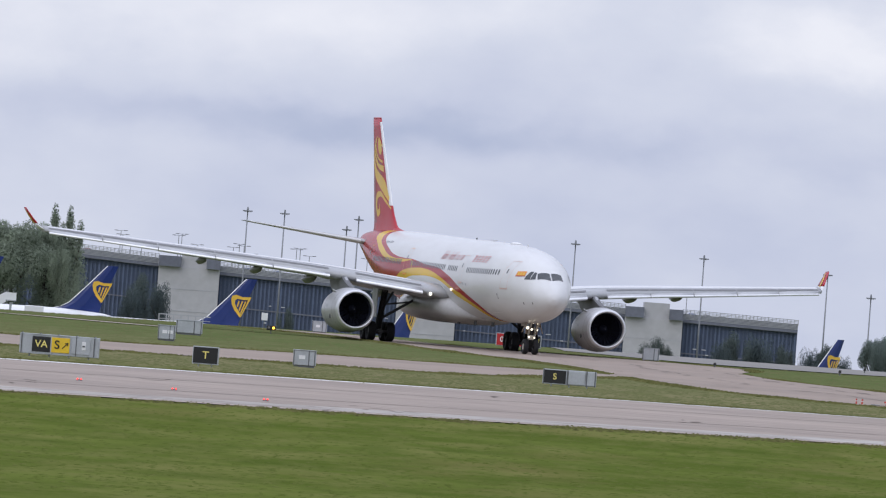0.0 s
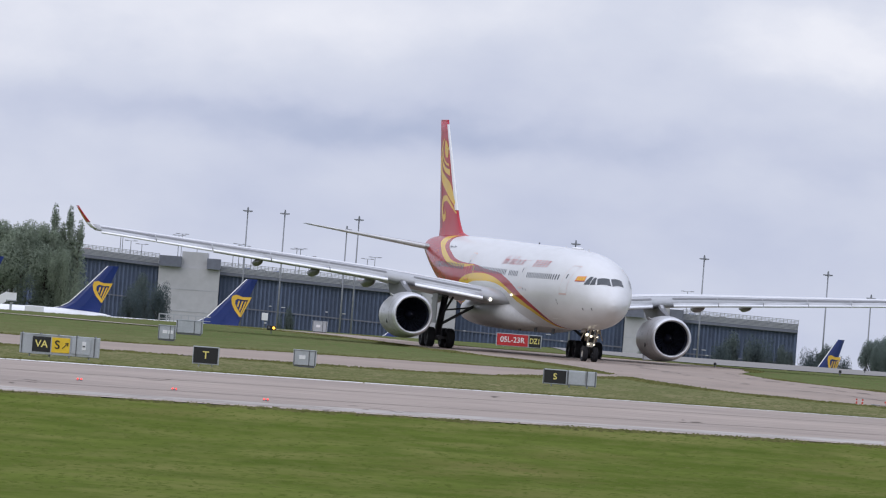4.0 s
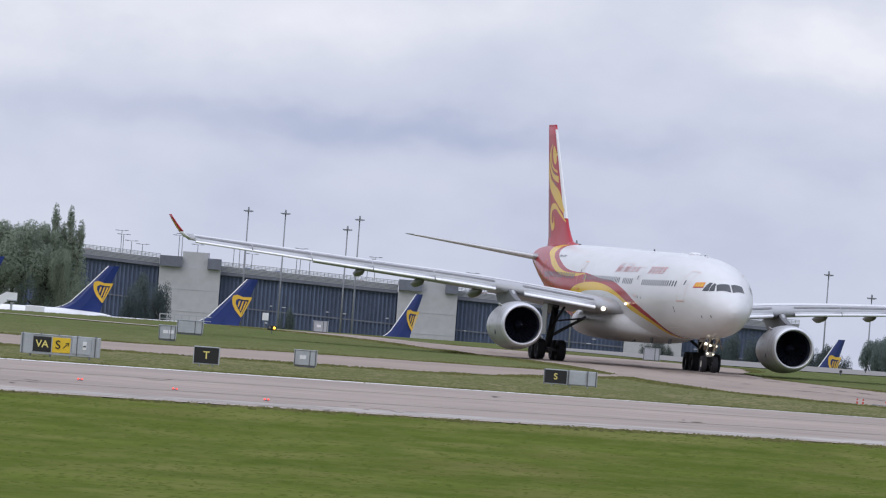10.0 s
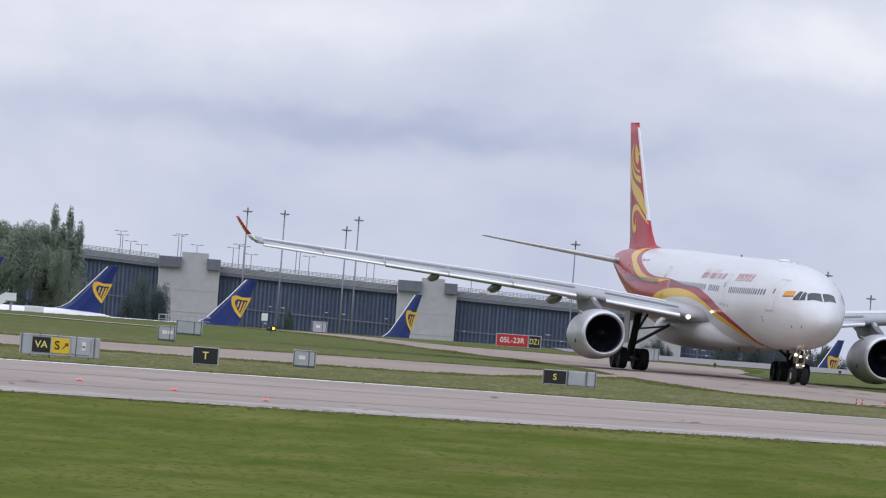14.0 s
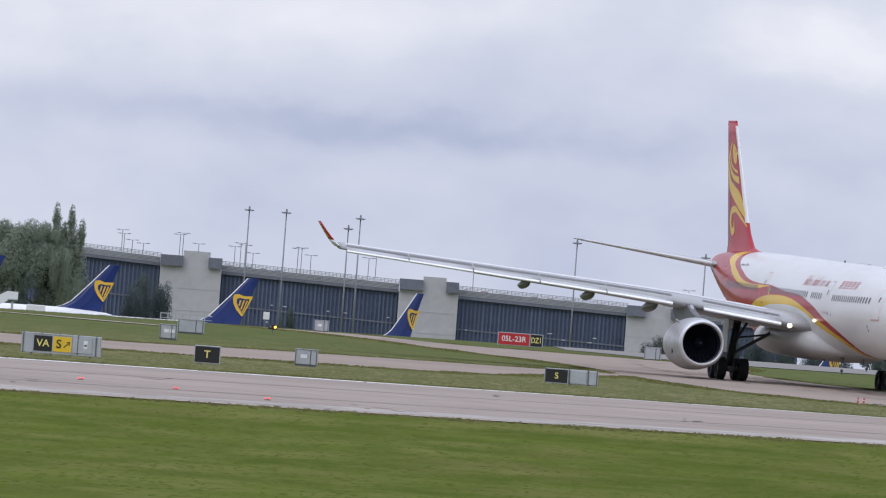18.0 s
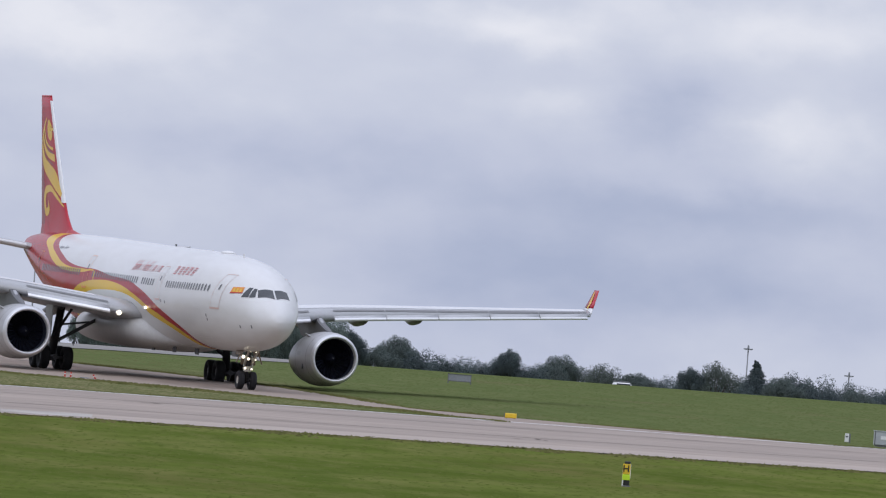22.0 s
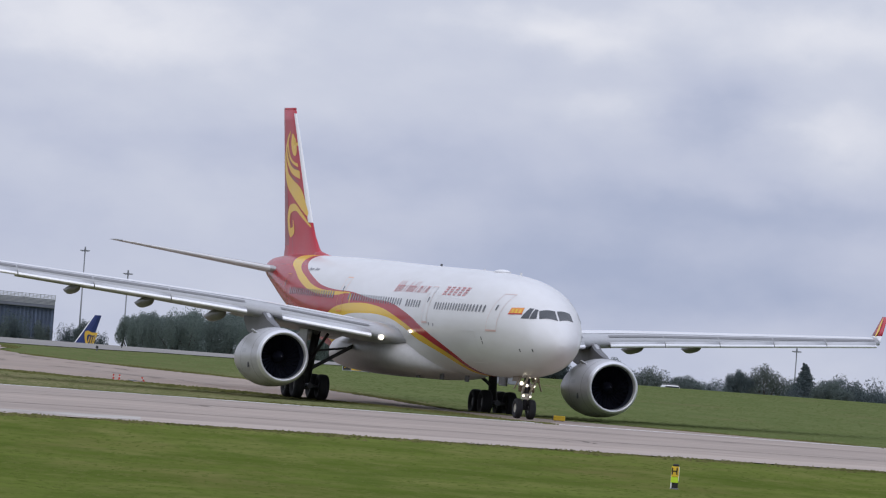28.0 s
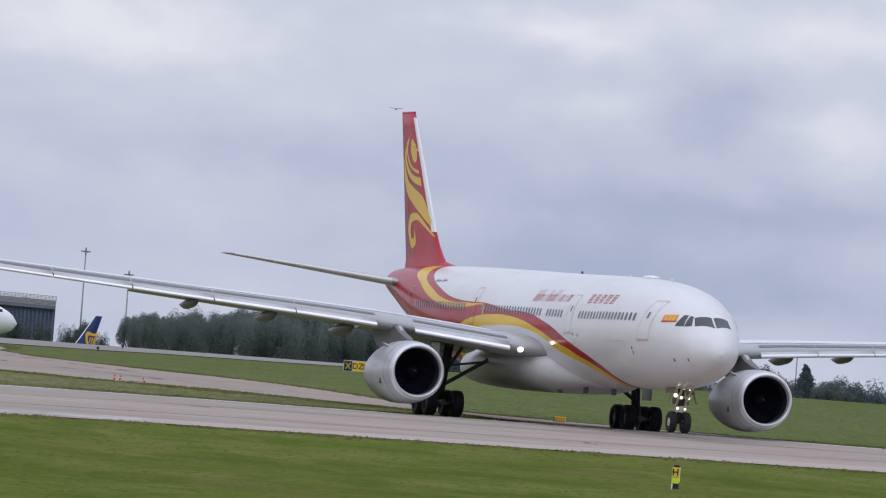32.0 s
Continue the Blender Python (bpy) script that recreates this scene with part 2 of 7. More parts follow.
# ---- the ground: a field that rises gently from the viewer to a low crown and falls away to the far apron ----
PROFILE = ease([(0, 0.1), (250, 0.2), (330, 0.35), (380, 0.6), (430, 1.0), (480, 1.62), (515, 2.1), (540, 2.31), (565, 2.35), (590, 2.42), (612, 2.59),
                (636, 2.82), (668, 3.09), (706, 3.27), (749, 3.45), (782, 3.63), (850, 3.76), (950, 3.66), (1020, 3.30), (1150, 2.0), (1400, -1.0),
                (1800, -4.5), (2300, -5.6), (5000, -8.0)])


def lerp_clamp(v, a, b):
    return min(1.0, max(0.0, (v - a) / (b - a)))


def ground_z(x, y):
    z = PROFILE(y)
    z += 0.006 * min(12.0, max(-40.0, x)) * lerp_clamp(y, 780, 950) * (1 - lerp_clamp(y, 1100, 1400))
    return z - (0.033 * max(0.0, min(x, 300)) + 0.014 * max(-90.0, min(x, 0))) * lerp_clamp(y, 1100, 1600)


def build_ground():
    xs = sorted({*range(-64, 113, 4), *range(-400, 401, 40), *range(-2400, 2401, 200)})
    ys = sorted({*range(340, 1160, 4), *range(0, 2600, 40), *range(-1600, 4900, 250), 4900})
    verts = [(x, y, ground_z(x, y) if y > 0 else 0.1) for y in ys for x in xs]
    k = len(xs)
    faces = [(j * k + i, j * k + i + 1, (j + 1) * k + i + 1, (j + 1) * k + i) for j in range(len(ys) - 1) for i in range(k - 1)]
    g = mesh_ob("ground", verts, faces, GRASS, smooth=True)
    tagged(g, "mown green airfield grass with straw-coloured patches", "grass", kind="structure")


build_ground()


def sample(line, n):
    """n points evenly along a polyline in plan."""
    p = [Vector((a, b)) for a, b in line]
    d = [0.0]
    for a, b in zip(p, p[1:]):
        d.append(d[-1] + (b - a).length)
    fx, fy = ease([(s, q.x) for s, q in zip(d, p)]), ease([(s, q.y) for s, q in zip(d, p)])
    return [Vector((fx(d[-1] * i / (n - 1)), fy(d[-1] * i / (n - 1)))) for i in range(n)]


def pave(name, near, far, mat, lift=0.04, n=120, k=14, label="", even=True):
    """A paved band between two edges, lying on the ground."""
    a, b = sample(near, n), sample(far, n)
    verts, faces = [], []
    for i in range(n):
        for j in range(k):
            q = a[i].lerp(b[i], j / (k - 1))
            verts.append((q.x, q.y, ground_z(q.x, q.y) + lift))
    for i in range(n - 1):
        for j in range(k - 1):
            faces.append((i * k + j, (i + 1) * k + j, (i + 1) * k + j + 1, i * k + j + 1))
    ob = mesh_ob(name, verts, faces, mat, smooth=True)
    return tagged(ob, label, "taxiway", kind="structure")


N_NEAR = [(-300, 372), (-60, 440), (-18, 458), (1, 467), (20, 478), (34, 482.5), (54, 488), (120, 503), (400, 560)]
N_FAR = [(-300, 450), (-60, 512), (-21, 525), (0, 535.5), (23, 549), (45, 554), (63, 557.5), (120, 573), (400, 632)]
pave("taxiway", N_NEAR, N_FAR, CONCRETE, n=260, k=36, label="wide pale concrete taxiway with worn asphalt shoulders")


def between(f):
    return [(a[0] + (b[0] - a[0]) * f, a[1] + (b[1] - a[1]) * f) for a, b in zip(N_NEAR, N_FAR)]


pave("taxiway_joint", between(0.30), between(0.312), SEAM, lift=0.05, n=260, k=2, label="dark longitudinal joint in the taxiway")
pave("taxiway_joint", between(0.62), between(0.628), SEAM, lift=0.05, n=260, k=2, label="dark longitudinal joint in the taxiway")
pave("taxiway_shoulder", between(0.0), between(0.12), SHOULDER, lift=0.047, n=260, k=6, label="pale paved shoulder of the taxiway")
STRIP = [(a, b) for a, b in zip(between(0.035), between(0.12)) if a[0] < 25]
pave("worn_strip", [a for a, b in STRIP], [b for a, b in STRIP], WORN, lift=0.055, n=160, k=4, label="worn pale strip along the taxiway shoulder")
pave("taxiway_edge_line", between(0.968), between(0.994), EDGE_PAINT, lift=0.05, n=260, k=2, label="thin pale painted edge line of the taxiway")
SERVICE = ([(-300, 520), (-60, 590), (-24, 597), (-18, 605), (-8.5, 609), (1, 615), (6, 629), (10.5, 646), (13, 655)],
             [(-300, 565), (-60, 634), (-26, 637), (-18.8, 638), (-11.5, 647), (-4, 652), (3, 655), (8, 658), (13, 661)])
pave("service_taxiway", *SERVICE, ASPHALT, n=160, k=10, label="narrow worn asphalt strip between grass verges")
LINK = ([(-16, 850), (-4, 775), (1.1, 740), (4.9, 717), (8.5, 689), (11, 657), (13.7, 636), (17.5, 622), (22, 614), (27, 608), (33, 599), (39, 580), (44, 553)],
     [(-6, 850), (2, 795), (16, 784), (22.5, 770), (20.9, 733), (22.5, 705), (28.5, 671), (34.3, 652), (39.3, 621), (42.5, 590), (62, 556)])
pave("link_taxiway", *LINK, ASPHALT, lift=0.045, n=200, k=20, label="curved asphalt taxiway with dark tyre marks")
RUNWAY = ([(10, 840), (22, 800), (30, 806), (36, 820), (45, 826), (53, 842)], [(10, 985), (22, 985), (30, 985), (38, 985), (47, 985), (58, 985)])
pave("runway", *RUNWAY, RUNWAY_GREY, lift=0.05, n=60, k=30, label="pale grey runway surface on the crown of the field")
pave("perimeter_path", [(-70, 796), (-31, 779), (-24, 769), (-17, 763)], [(-70, 801), (-31, 784), (-24, 774), (-17, 766)], SHOULDER, lift=0.05, n=40, k=3, label="thin pale paved path across the grass")
# ---- the airliner: x forward from the main wheels, y to its left, z up from the ground; stations s run aft from the nose ----
NOSE = 32.0
TOP = ease([(0, 3.95), (0.12, 4.28), (0.3, 4.5), (0.7, 4.83), (1.2, 5.13), (1.8, 5.5), (2.5, 5.98), (3.2, 6.33), (4.0, 6.60), (5, 6.88), (6.5, 7.18), (8.5, 7.42), (11, 7.58), (15, 7.70),
            (27, 7.86), (44, 8.12), (50, 8.16), (56, 8.16), (60, 8.04), (62.5, 7.84), (63.3, 7.6)])
BOT = ease([(0, 3.95), (0.12, 3.62), (0.3, 3.42), (0.7, 3.15), (1.2, 2.94), (2, 2.7), (3.5, 2.43), (5, 2.27), (7, 2.15), (9, 2.11), (28, 2.13), (38, 2.3), (42, 2.55), (46, 3.15), (50, 3.95),
            (54, 4.85), (58, 5.85), (61, 6.55), (63.3, 7.05)])
MID = ease([(0, 3.95), (1, 4.05), (2.5, 4.4), (5, 4.75), (8, 4.91), (26, 5.02), (42, 5.25), (50, 5.9), (54, 6.45), (58, 6.95), (63.3, 7.3)])
HALF = ease([(0, 0.03), (0.12, 0.36), (0.3, 0.58), (0.7, 0.89), (1.2, 1.18), (2, 1.45), (3.5, 1.90), (5, 2.25), (7, 2.58), (9, 2.77), (11, 2.82), (42, 2.82), (46, 2.68), (50, 2.42),
             (54, 2.05), (58, 1.55), (61, 1.05), (63.3, 0.42)])


def skin(s, z, side=-1, out=0.0):
    """The point of the fuselage's skin at station s and height z, on one side."""
    t, b, m, h = TOP(s), BOT(s), MID(s), HALF(s)
    k = (z - m) / ((t - m) if z > m else (m - b))
    c = math.sqrt(max(0.0, 1 - min(1, abs(k)) ** 2))
    return Vector((NOSE - s, side * (h * c + out * max(c, 0.3)), z + out * k))


def crown(s, y, out=0.0):
    """The point of the skin on top of the nose at station s, y metres off the centre line."""
    t, m, h = TOP(s), MID(s), HALF(s)
    return Vector((NOSE - s + out * 0.7, y, m + (t - m) * math.sqrt(max(0.0, 1 - (y / h) ** 2)) + out * 0.7))


def livery_material():
    """White paint with a red body sweep, a yellow ribbon under it and a yellow crescent ahead of the fin."""
    m = bpy.data.materials.new("painted_livery")
    m.use_nodes = True
    nt = m.node_tree
    n, ln = nt.nodes.new, nt.links.new
    p = nt.nodes["Principled BSDF"]
    p.inputs["Roughness"].default_value = 0.24
    p.inputs["Specular IOR Level"].default_value = 0.14
    p.inputs["Coat Weight"].default_value = 0.04
    p.inputs["Coat Roughness"].default_value = 0.12
    tc, sep = n("ShaderNodeTexCoord"), n("ShaderNodeSeparateXYZ")
    ln(tc.outputs["Object"], sep.inputs[0])
    st = n("ShaderNodeMath")
    st.operation = "MULTIPLY_ADD"
    st.inputs[1].default_value, st.inputs[2].default_value = -1 / 64, NOSE / 64
    ln(sep.outputs["X"], st.inputs[0])
    dirt = n("ShaderNodeTexNoise")
    dmap = n("ShaderNodeMapping")
    dmap.inputs["Scale"].default_value = (0.25, 1, 0.9)
    ln(tc.outputs["Object"], dmap.inputs[0])
    ln(dmap.outputs[0], dirt.inputs["Vector"])
    dirt.inputs["Scale"].default_value, dirt.inputs["Detail"].default_value = 1.3, 6
    dr = n("ShaderNodeMapRange")
    dr.inputs["From Min"].default_value, dr.inputs["From Max"].default_value = 0.35, 0.75
    dr.inputs["To Min"].default_value, dr.inputs["To Max"].default_value = 0.0, 0.14
    ln(dirt.outputs["Fac"], dr.inputs["Value"])

    def under(points):
        c, d = n("ShaderNodeFloatCurve"), n("ShaderNodeMath")
        cv = c.mapping.curves[0]
        cv.points[0].location = (0, points[0][1] / 8.7)
        cv.points[1].location = (1, points[-1][1] / 8.7)
        for s, z in points:
            cv.points.new(s / 64, z / 8.7)
        c.mapping.update()
        ln(st.outputs[0], c.inputs["Value"])
        d.operation = "MULTIPLY_ADD"
        d.inputs[1].default_value, d.inputs[2].default_value = 1 / 8.7, 0
        ln(sep.outputs["Z"], d.inputs[0])
        less = n("ShaderNodeMath")
        less.operation = "LESS_THAN"
        ln(d.outputs[0], less.inputs[0])
        ln(c.outputs[0], less.inputs[1])
        return less.outputs[0]

    red, yellow, white = (0.36, 0.006, 0.017, 1), (0.72, 0.45, 0.025, 1), (0.69, 0.69, 0.69, 1)
    sweep = [(0, 0), (12.0, 2.0), (12.7, 2.5), (13.4, 2.98), (14.8, 3.46), (16.7, 3.93), (18.8, 4.42), (20.9, 4.92), (23.1, 5.29), (25.5, 5.6), (30.4, 5.80), (34.8, 6.1), (37.5, 6.15), (40.9, 6.32),
        (44.5, 6.8), (47.9, 7.38), (50.2, 8.0), (51.0, 8.5)]
    ribbon = [(0, 0), (33.5, 0), (34.6, 6.0), (37.4, 6.07), (41, 6.13), (43.7, 6.37), (46.3, 6.79), (49.5, 7.37), (51.3, 8.0), (52.0, 8.5)]
    under_ribbon = [(0, 0), (33.6, 0), (34.8, 5.97), (37.9, 5.86), (42.4, 5.92), (44.5, 6.11), (47.5, 6.6), (49.9, 7.1), (52.5, 7.58), (53.8, 8.0), (54.5, 8.5)]
    crescent = [(0, 0), (13.0, 2.0), (13.5, 2.46), (14.3, 2.9), (15.5, 3.24), (16.8, 3.5), (18.3, 3.83), (20.3, 4.16), (22.1, 4.53), (24.1, 4.88), (27.0, 5.27), (29.6, 5.45), (32.2, 5.5), (36.4, 5.32), (38.8, 4.89), (40.4, 4.0), (41.5, 0)]
    belly_white = [(0, 0), (14.0, 2.0), (14.5, 2.4), (15.4, 2.78), (16.9, 3.16), (18.6, 3.46), (20.1, 3.72), (21.2, 4.0), (22.9, 4.40), (25.4, 4.76), (28.1, 4.93), (31.9, 4.94), (34.4, 4.86), (37, 4.5), (38.8, 3.8), (40, 0)]
    col = None
    for pts, paint in ((sweep, red), (ribbon, yellow), (under_ribbon, red), (crescent, yellow), (belly_white, white)):
        x = n("ShaderNodeMix")
        x.data_type = "RGBA"
        ln(under(pts), x.inputs["Factor"])
        if col is None:
            x.inputs["A"].default_value = white
        else:
            ln(col, x.inputs["A"])
        x.inputs["B"].default_value = paint
        col = x.outputs["Result"]
    g = n("ShaderNodeMix")
    g.data_type = "RGBA"
    ln(dr.outputs[0], g.inputs["Factor"])
    ln(col, g.inputs["A"])
    g.inputs["B"].default_value = (0.33, 0.29, 0.25, 1)
    ln(g.outputs["Result"], p.inputs["Base Color"])
    return m


LIVERY = livery_material()
WHITE = material("white_paint", (0.72, 0.72, 0.72), 0.3, vary=0.04, scale=0.4, fine=5)
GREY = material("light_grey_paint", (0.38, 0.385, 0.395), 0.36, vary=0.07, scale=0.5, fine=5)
SEAM_GREY = material("dark_seam_and_slot_shade", (0.17, 0.17, 0.175), 0.5, vary=0.1, scale=1, fine=8)
SKIN = material("pale_skin_and_sheen_paint", (0.68, 0.68, 0.69), 0.34, vary=0.06, scale=0.5, fine=5)
PYLON = material("shade_dark_pylon_paint", (0.085, 0.085, 0.09), 0.4, vary=0.1, scale=0.8, fine=6)
CANOE = material("mid_grey_fairing_paint", (0.16, 0.16, 0.165), 0.4, vary=0.1, scale=0.8, fine=6)
# grey belly paint, deepened to hold the underside's shade
BELLY = material("grey_belly_paint_and_shade", (0.47, 0.465, 0.46), 0.36, vary=0.08, scale=0.5, fine=4)
COWL = material("silver_grey_cowling", (0.46, 0.46, 0.47), 0.32, metal=0.25, vary=0.07, scale=0.8, fine=6)
SLAT = material("pale_slat_paint", (0.47, 0.475, 0.49), 0.42, metal=0.1, vary=0.05, scale=1.0, fine=8)
BARE = material("bare_aluminium", (0.66, 0.665, 0.68), 0.36, metal=0.6, vary=0.05, scale=1.5, fine=10)
RED = material("red_paint", (0.43, 0.012, 0.028), 0.34, vary=0.06, scale=0.5, fine=6, spec=0.3)
DARK_RED = material("dark_red_paint_and_shade", (0.23, 0.012, 0.025), 0.3, vary=0.06, scale=0.5, fine=6)
YELLOW = material("golden_yellow_paint", (0.72, 0.45, 0.025), 0.32, vary=0.05, scale=0.6, fine=6)
GLASS = material("dark_cockpit_glass", (0.040, 0.045, 0.050), 0.10, vary=0.2, scale=2, fine=9)
WINDOW = material("cabin_window_glass", (0.11, 0.113, 0.122), 0.15, vary=0.2, scale=2, fine=9)
RUBBER = material("black_tyre_rubber", (0.022, 0.022, 0.025), 0.75, vary=0.2, scale=3, fine=20, spec=0.3)
STEEL = material("dark_grey_gear_steel", (0.055, 0.056, 0.06), 0.45, metal=0.3, vary=0.15, scale=3, fine=15)
CHROME = material("bright_gear_alloy", (0.62, 0.58, 0.50), 0.3, metal=0.7, vary=0.1, scale=3, fine=15)
BRONZE = material("bronze_gear_door", (0.20, 0.15, 0.10), 0.4, metal=0.5, vary=0.15, scale=3, fine=15)
# shade inside the intake is put into these two near-black colours
DUCT = material("shade_dark_inlet_duct", (0.026, 0.030, 0.047), 0.55, vary=0.1, scale=3, fine=15, spec=0.15)
BLADE = material("shade_black_fan_blade", (0.011, 0.012, 0.020), 0.6, vary=0.1, scale=3, fine=15, spec=0.08)
LAMP = glowing("landing_lamp", (1.0, 0.90, 0.70), 2.3)
NOSE_STRIP = material("bright_slat_nose_metal", (0.80, 0.80, 0.81), 0.34, metal=0.35, vary=0.05, scale=1.0, fine=8)
FADED_RED = material("faded_red_lettering", (0.52, 0.15, 0.15), 0.35, vary=0.06)
PALE_RED = material("thin_pale_red_line", (0.60, 0.42, 0.38), 0.35, vary=0.06)
ORANGE = material("orange_paint", (0.72, 0.26, 0.03), 0.35, vary=0.05)

airliner = new("airliner")
tagged(airliner, "white twin-engine airliner with red and yellow swirls, taxiing", "airliner")


def fuselage_mesh():
    st = [0, 0.05, 0.12, 0.2, 0.3, 0.45, 0.6, 0.8, 1.0, 1.25, 1.5, 1.8, 2.1, 2.4, 2.7, 3.0, 3.4, 3.8, 4.3, 4.8, 5.4, 6, 6.8, 7.6, 8.5, 10]
    st += list(np.arange(12, 42, 2.0)) + list(np.arange(42, 63.3, 1.2)) + [63.3]
    rings = []
    for s in st:
        t, b, m, h = TOP(s), BOT(s), MID(s), HALF(s)
        ring = []
        for i in range(72):
            a = 2 * math.pi * i / 72
            c, w = math.cos(a), math.sin(a)
            ring.append((NOSE - s, h * c, m + ((t - m) if w > 0 else (m - b)) * w))
        rings.append(ring)
    return loft(rings)


fuselage = mesh_ob("fuselage", *fuselage_mesh(), LIVERY, airliner, "white fuselage with red sweep and yellow ribbon", smooth=True)


def patch(name, corners, mat, parent, side=-1, out=0.012, n=6, label="", make=None):
    """A four-cornered panel (s, z) laid on the fuselage's skin."""
    a, b, c, d = [Vector((*p, 0)) for p in corners]
    verts, faces = [], []
    for i in range(n + 1):
        for j in range(n + 1):
            q = a.lerp(b, i / n).lerp(d.lerp(c, i / n), j / n)
            verts.append(skin(q.x, q.y, side, out))
    for i in range(n):
        for j in range(n):
            k = i * (n + 1) + j
            faces.append((k, k + 1, k + n + 2, k + n + 1))
    return mesh_ob(name, verts, faces, mat, parent, label, smooth=True)


def outline(name, corners, mat, parent, side, w=0.05, out=0.014):
    """A thin painted frame along the edges of a panel on the skin."""
    verts, faces = [], []
    cx, cz = sum(p[0] for p in corners) / 4, sum(p[1] for p in corners) / 4
    loop = []
    for (s1, z1), (s2, z2) in zip(corners, corners[1:] + corners[:1]):
        for i in range(8):
            loop.append((s1 + (s2 - s1) * i / 8, z1 + (z2 - z1) * i / 8))
    for s, z in loop:
        ds, dz = cx - s, cz - z
        verts.append(skin(s, z, side, out))
        verts.append(skin(s + math.copysign(min(w, abs(ds)), ds) * (abs(ds) > 0.3), z + math.copysign(min(w, abs(dz)), dz) * (abs(dz) > 0.5), side, out))
    k = len(loop)
    for i in range(k):
        j = (i + 1) % k
        faces.append((2 * i, 2 * j, 2 * j + 1, 2 * i + 1))
    return mesh_ob(name, verts, faces, mat, parent)


DOORS = [(4.98, 6.02, 4.41, 6.45), (17.5, 18.55, 4.62, 6.62), (36.0, 37.05, 4.95, 6.9), (50.3, 51.2, 5.15, 6.95)]
for side in (-1, 1):
    front = [(2.13, 0.05), (2.37, 0.84), (1.90, 0.93), (1.38, 0.05)]
    grid = [crown(p.x, side * p.y, 0.02) for i in range(7) for j in range(7)
            for p in [Vector(front[0]).lerp(Vector(front[1]), i / 6).lerp(Vector(front[3]).lerp(Vector(front[2]), i / 6), j / 6)]]
    mesh_ob("cockpit_window", grid, [(i * 7 + j, i * 7 + j + 1, i * 7 + j + 8, i * 7 + j + 7) for i in range(6) for j in range(6)], GLASS, fuselage, smooth=True)
    side_a = [(2.45, 5.72), (2.62, 5.75), (2.38, 5.22), (2.03, 5.26)]
    side_b = [(2.72, 5.77), (2.95, 5.78), (3.02, 5.21), (2.43, 5.23)]
    for c in (side_a, side_b):
        c = [(s + (1.4 if side > 0 else 0.0), z) for s, z in c]
        patch("cockpit_window", c, GLASS, fuselage, side, 0.02)
    for a, b, lo, hi in DOORS:
        sk = 0.55 if a < 10 else 0.0
        door = [(a - sk * 0.0, hi), (b, hi), (b + sk, lo), (a + sk * 0.5, lo)]
        d = patch("cabin_door", door, LIVERY, fuselage, side, 0.006, n=8, label="cabin door with a thin red outline")
        outline("door_outline", door, PALE_RED if a < 30 else ORANGE, d, side, 0.03)
        patch("door_window", [(a + 0.42 + sk * 0.4, lo + 1.42), (a + 0.60 + sk * 0.4, lo + 1.42), (a + 0.62 + sk * 0.4, lo + 1.12), (a + 0.44 + sk * 0.4, lo + 1.12)], WINDOW, d, side, 0.02, n=2)
        patch("door_sill", [(a + 0.5 * sk, lo + 0.10), (b + sk, lo + 0.10), (b + sk, lo), (a + 0.5 * sk, lo)], ORANGE if a > 30 else PALE_RED, d, side, 0.02, n=3)
    # cabin windows, in rows between the doors
    for a, b in ((7.2, 16.6), (19.6, 22.6), (23.6, 35.2), (38.3, 49.4)):
        for s in np.arange(a, b, 0.533):
            zc = 5.58 + 0.0 * s + max(0, s - 16) * 0.0125
            w, h = 0.13, 0.20
            v = [skin(s + dx, zc + dz, side, 0.016) for dx, dz in ((-w, h * 0.6), (-w * 0.5, h), (w * 0.5, h), (w, h * 0.6), (w, -h * 0.6), (w * 0.5, -h), (-w * 0.5, -h), (-w, -h * 0.6))]
            mesh_ob("cabin_window", v, [tuple(range(8))], WINDOW, fuselage)
    # airline titles and registration as thin strokes of their size and colour
    def stroke(s0, s1, z0, z1, mat, lean=0.0):
        patch("title_bar", [(s0 - lean, z1), (s1 - lean, z1), (s1, z0), (s0, z0)], mat, fuselage, side, 0.014, n=2)

    def bars(s0, s1, z0, z1, count, mat, seed):
        rng = random.Random(seed)
        step = (s0 - s1) / count
        for i in range(count):
            a, tall = s0 - i * step, i in (0, 7) or rng.random() < 0.25
            top = z1 if tall else z0 + (z1 - z0) * 0.62
            stroke(a, a - 0.085, z0, top, mat, (top - z0) * 0.5)
            if rng.random() < 0.62:
                mid = z0 + (z1 - z0) * 0.60
                stroke(a - step * 0.50, a - step * 0.50 - 0.085, z0, mid, mat, (mid - z0) * 0.5)
                stroke(a - 0.24, a - step * 0.5 - 0.26, mid - 0.06, mid, mat, 0.02)

    bars(25.95, 18.85, 6.24, 6.86, 15, FADED_RED, 4)
    for k in range(5):
        s = 15.85 - 0.97 * k
        for i, dz in enumerate((0.0, 0.15, 0.29, 0.41)):
            stroke(s - 0.05 * (i + k) % 0.15, s - 0.66 + 0.07 * ((i * 2 + k) % 3), 6.20 + dz, 6.245 + dz, FADED_RED, 0.02)
        for ds in (0.10, 0.34, 0.56):
            stroke(s - ds, s - ds - 0.06, 6.18 + 0.08 * ((k + int(ds * 9)) % 2), 6.64, FADED_RED, 0.1)
    bars(47.0, 44.7, 7.18, 7.38, 5, WINDOW, 3)
    if side > 0:
        continue
    flag = patch("flag_panel", [(4.30, 5.74), (3.30, 5.78), (3.12, 5.43), (4.30, 5.38)], ORANGE, fuselage, side, 0.015, label="orange and red flag panel")
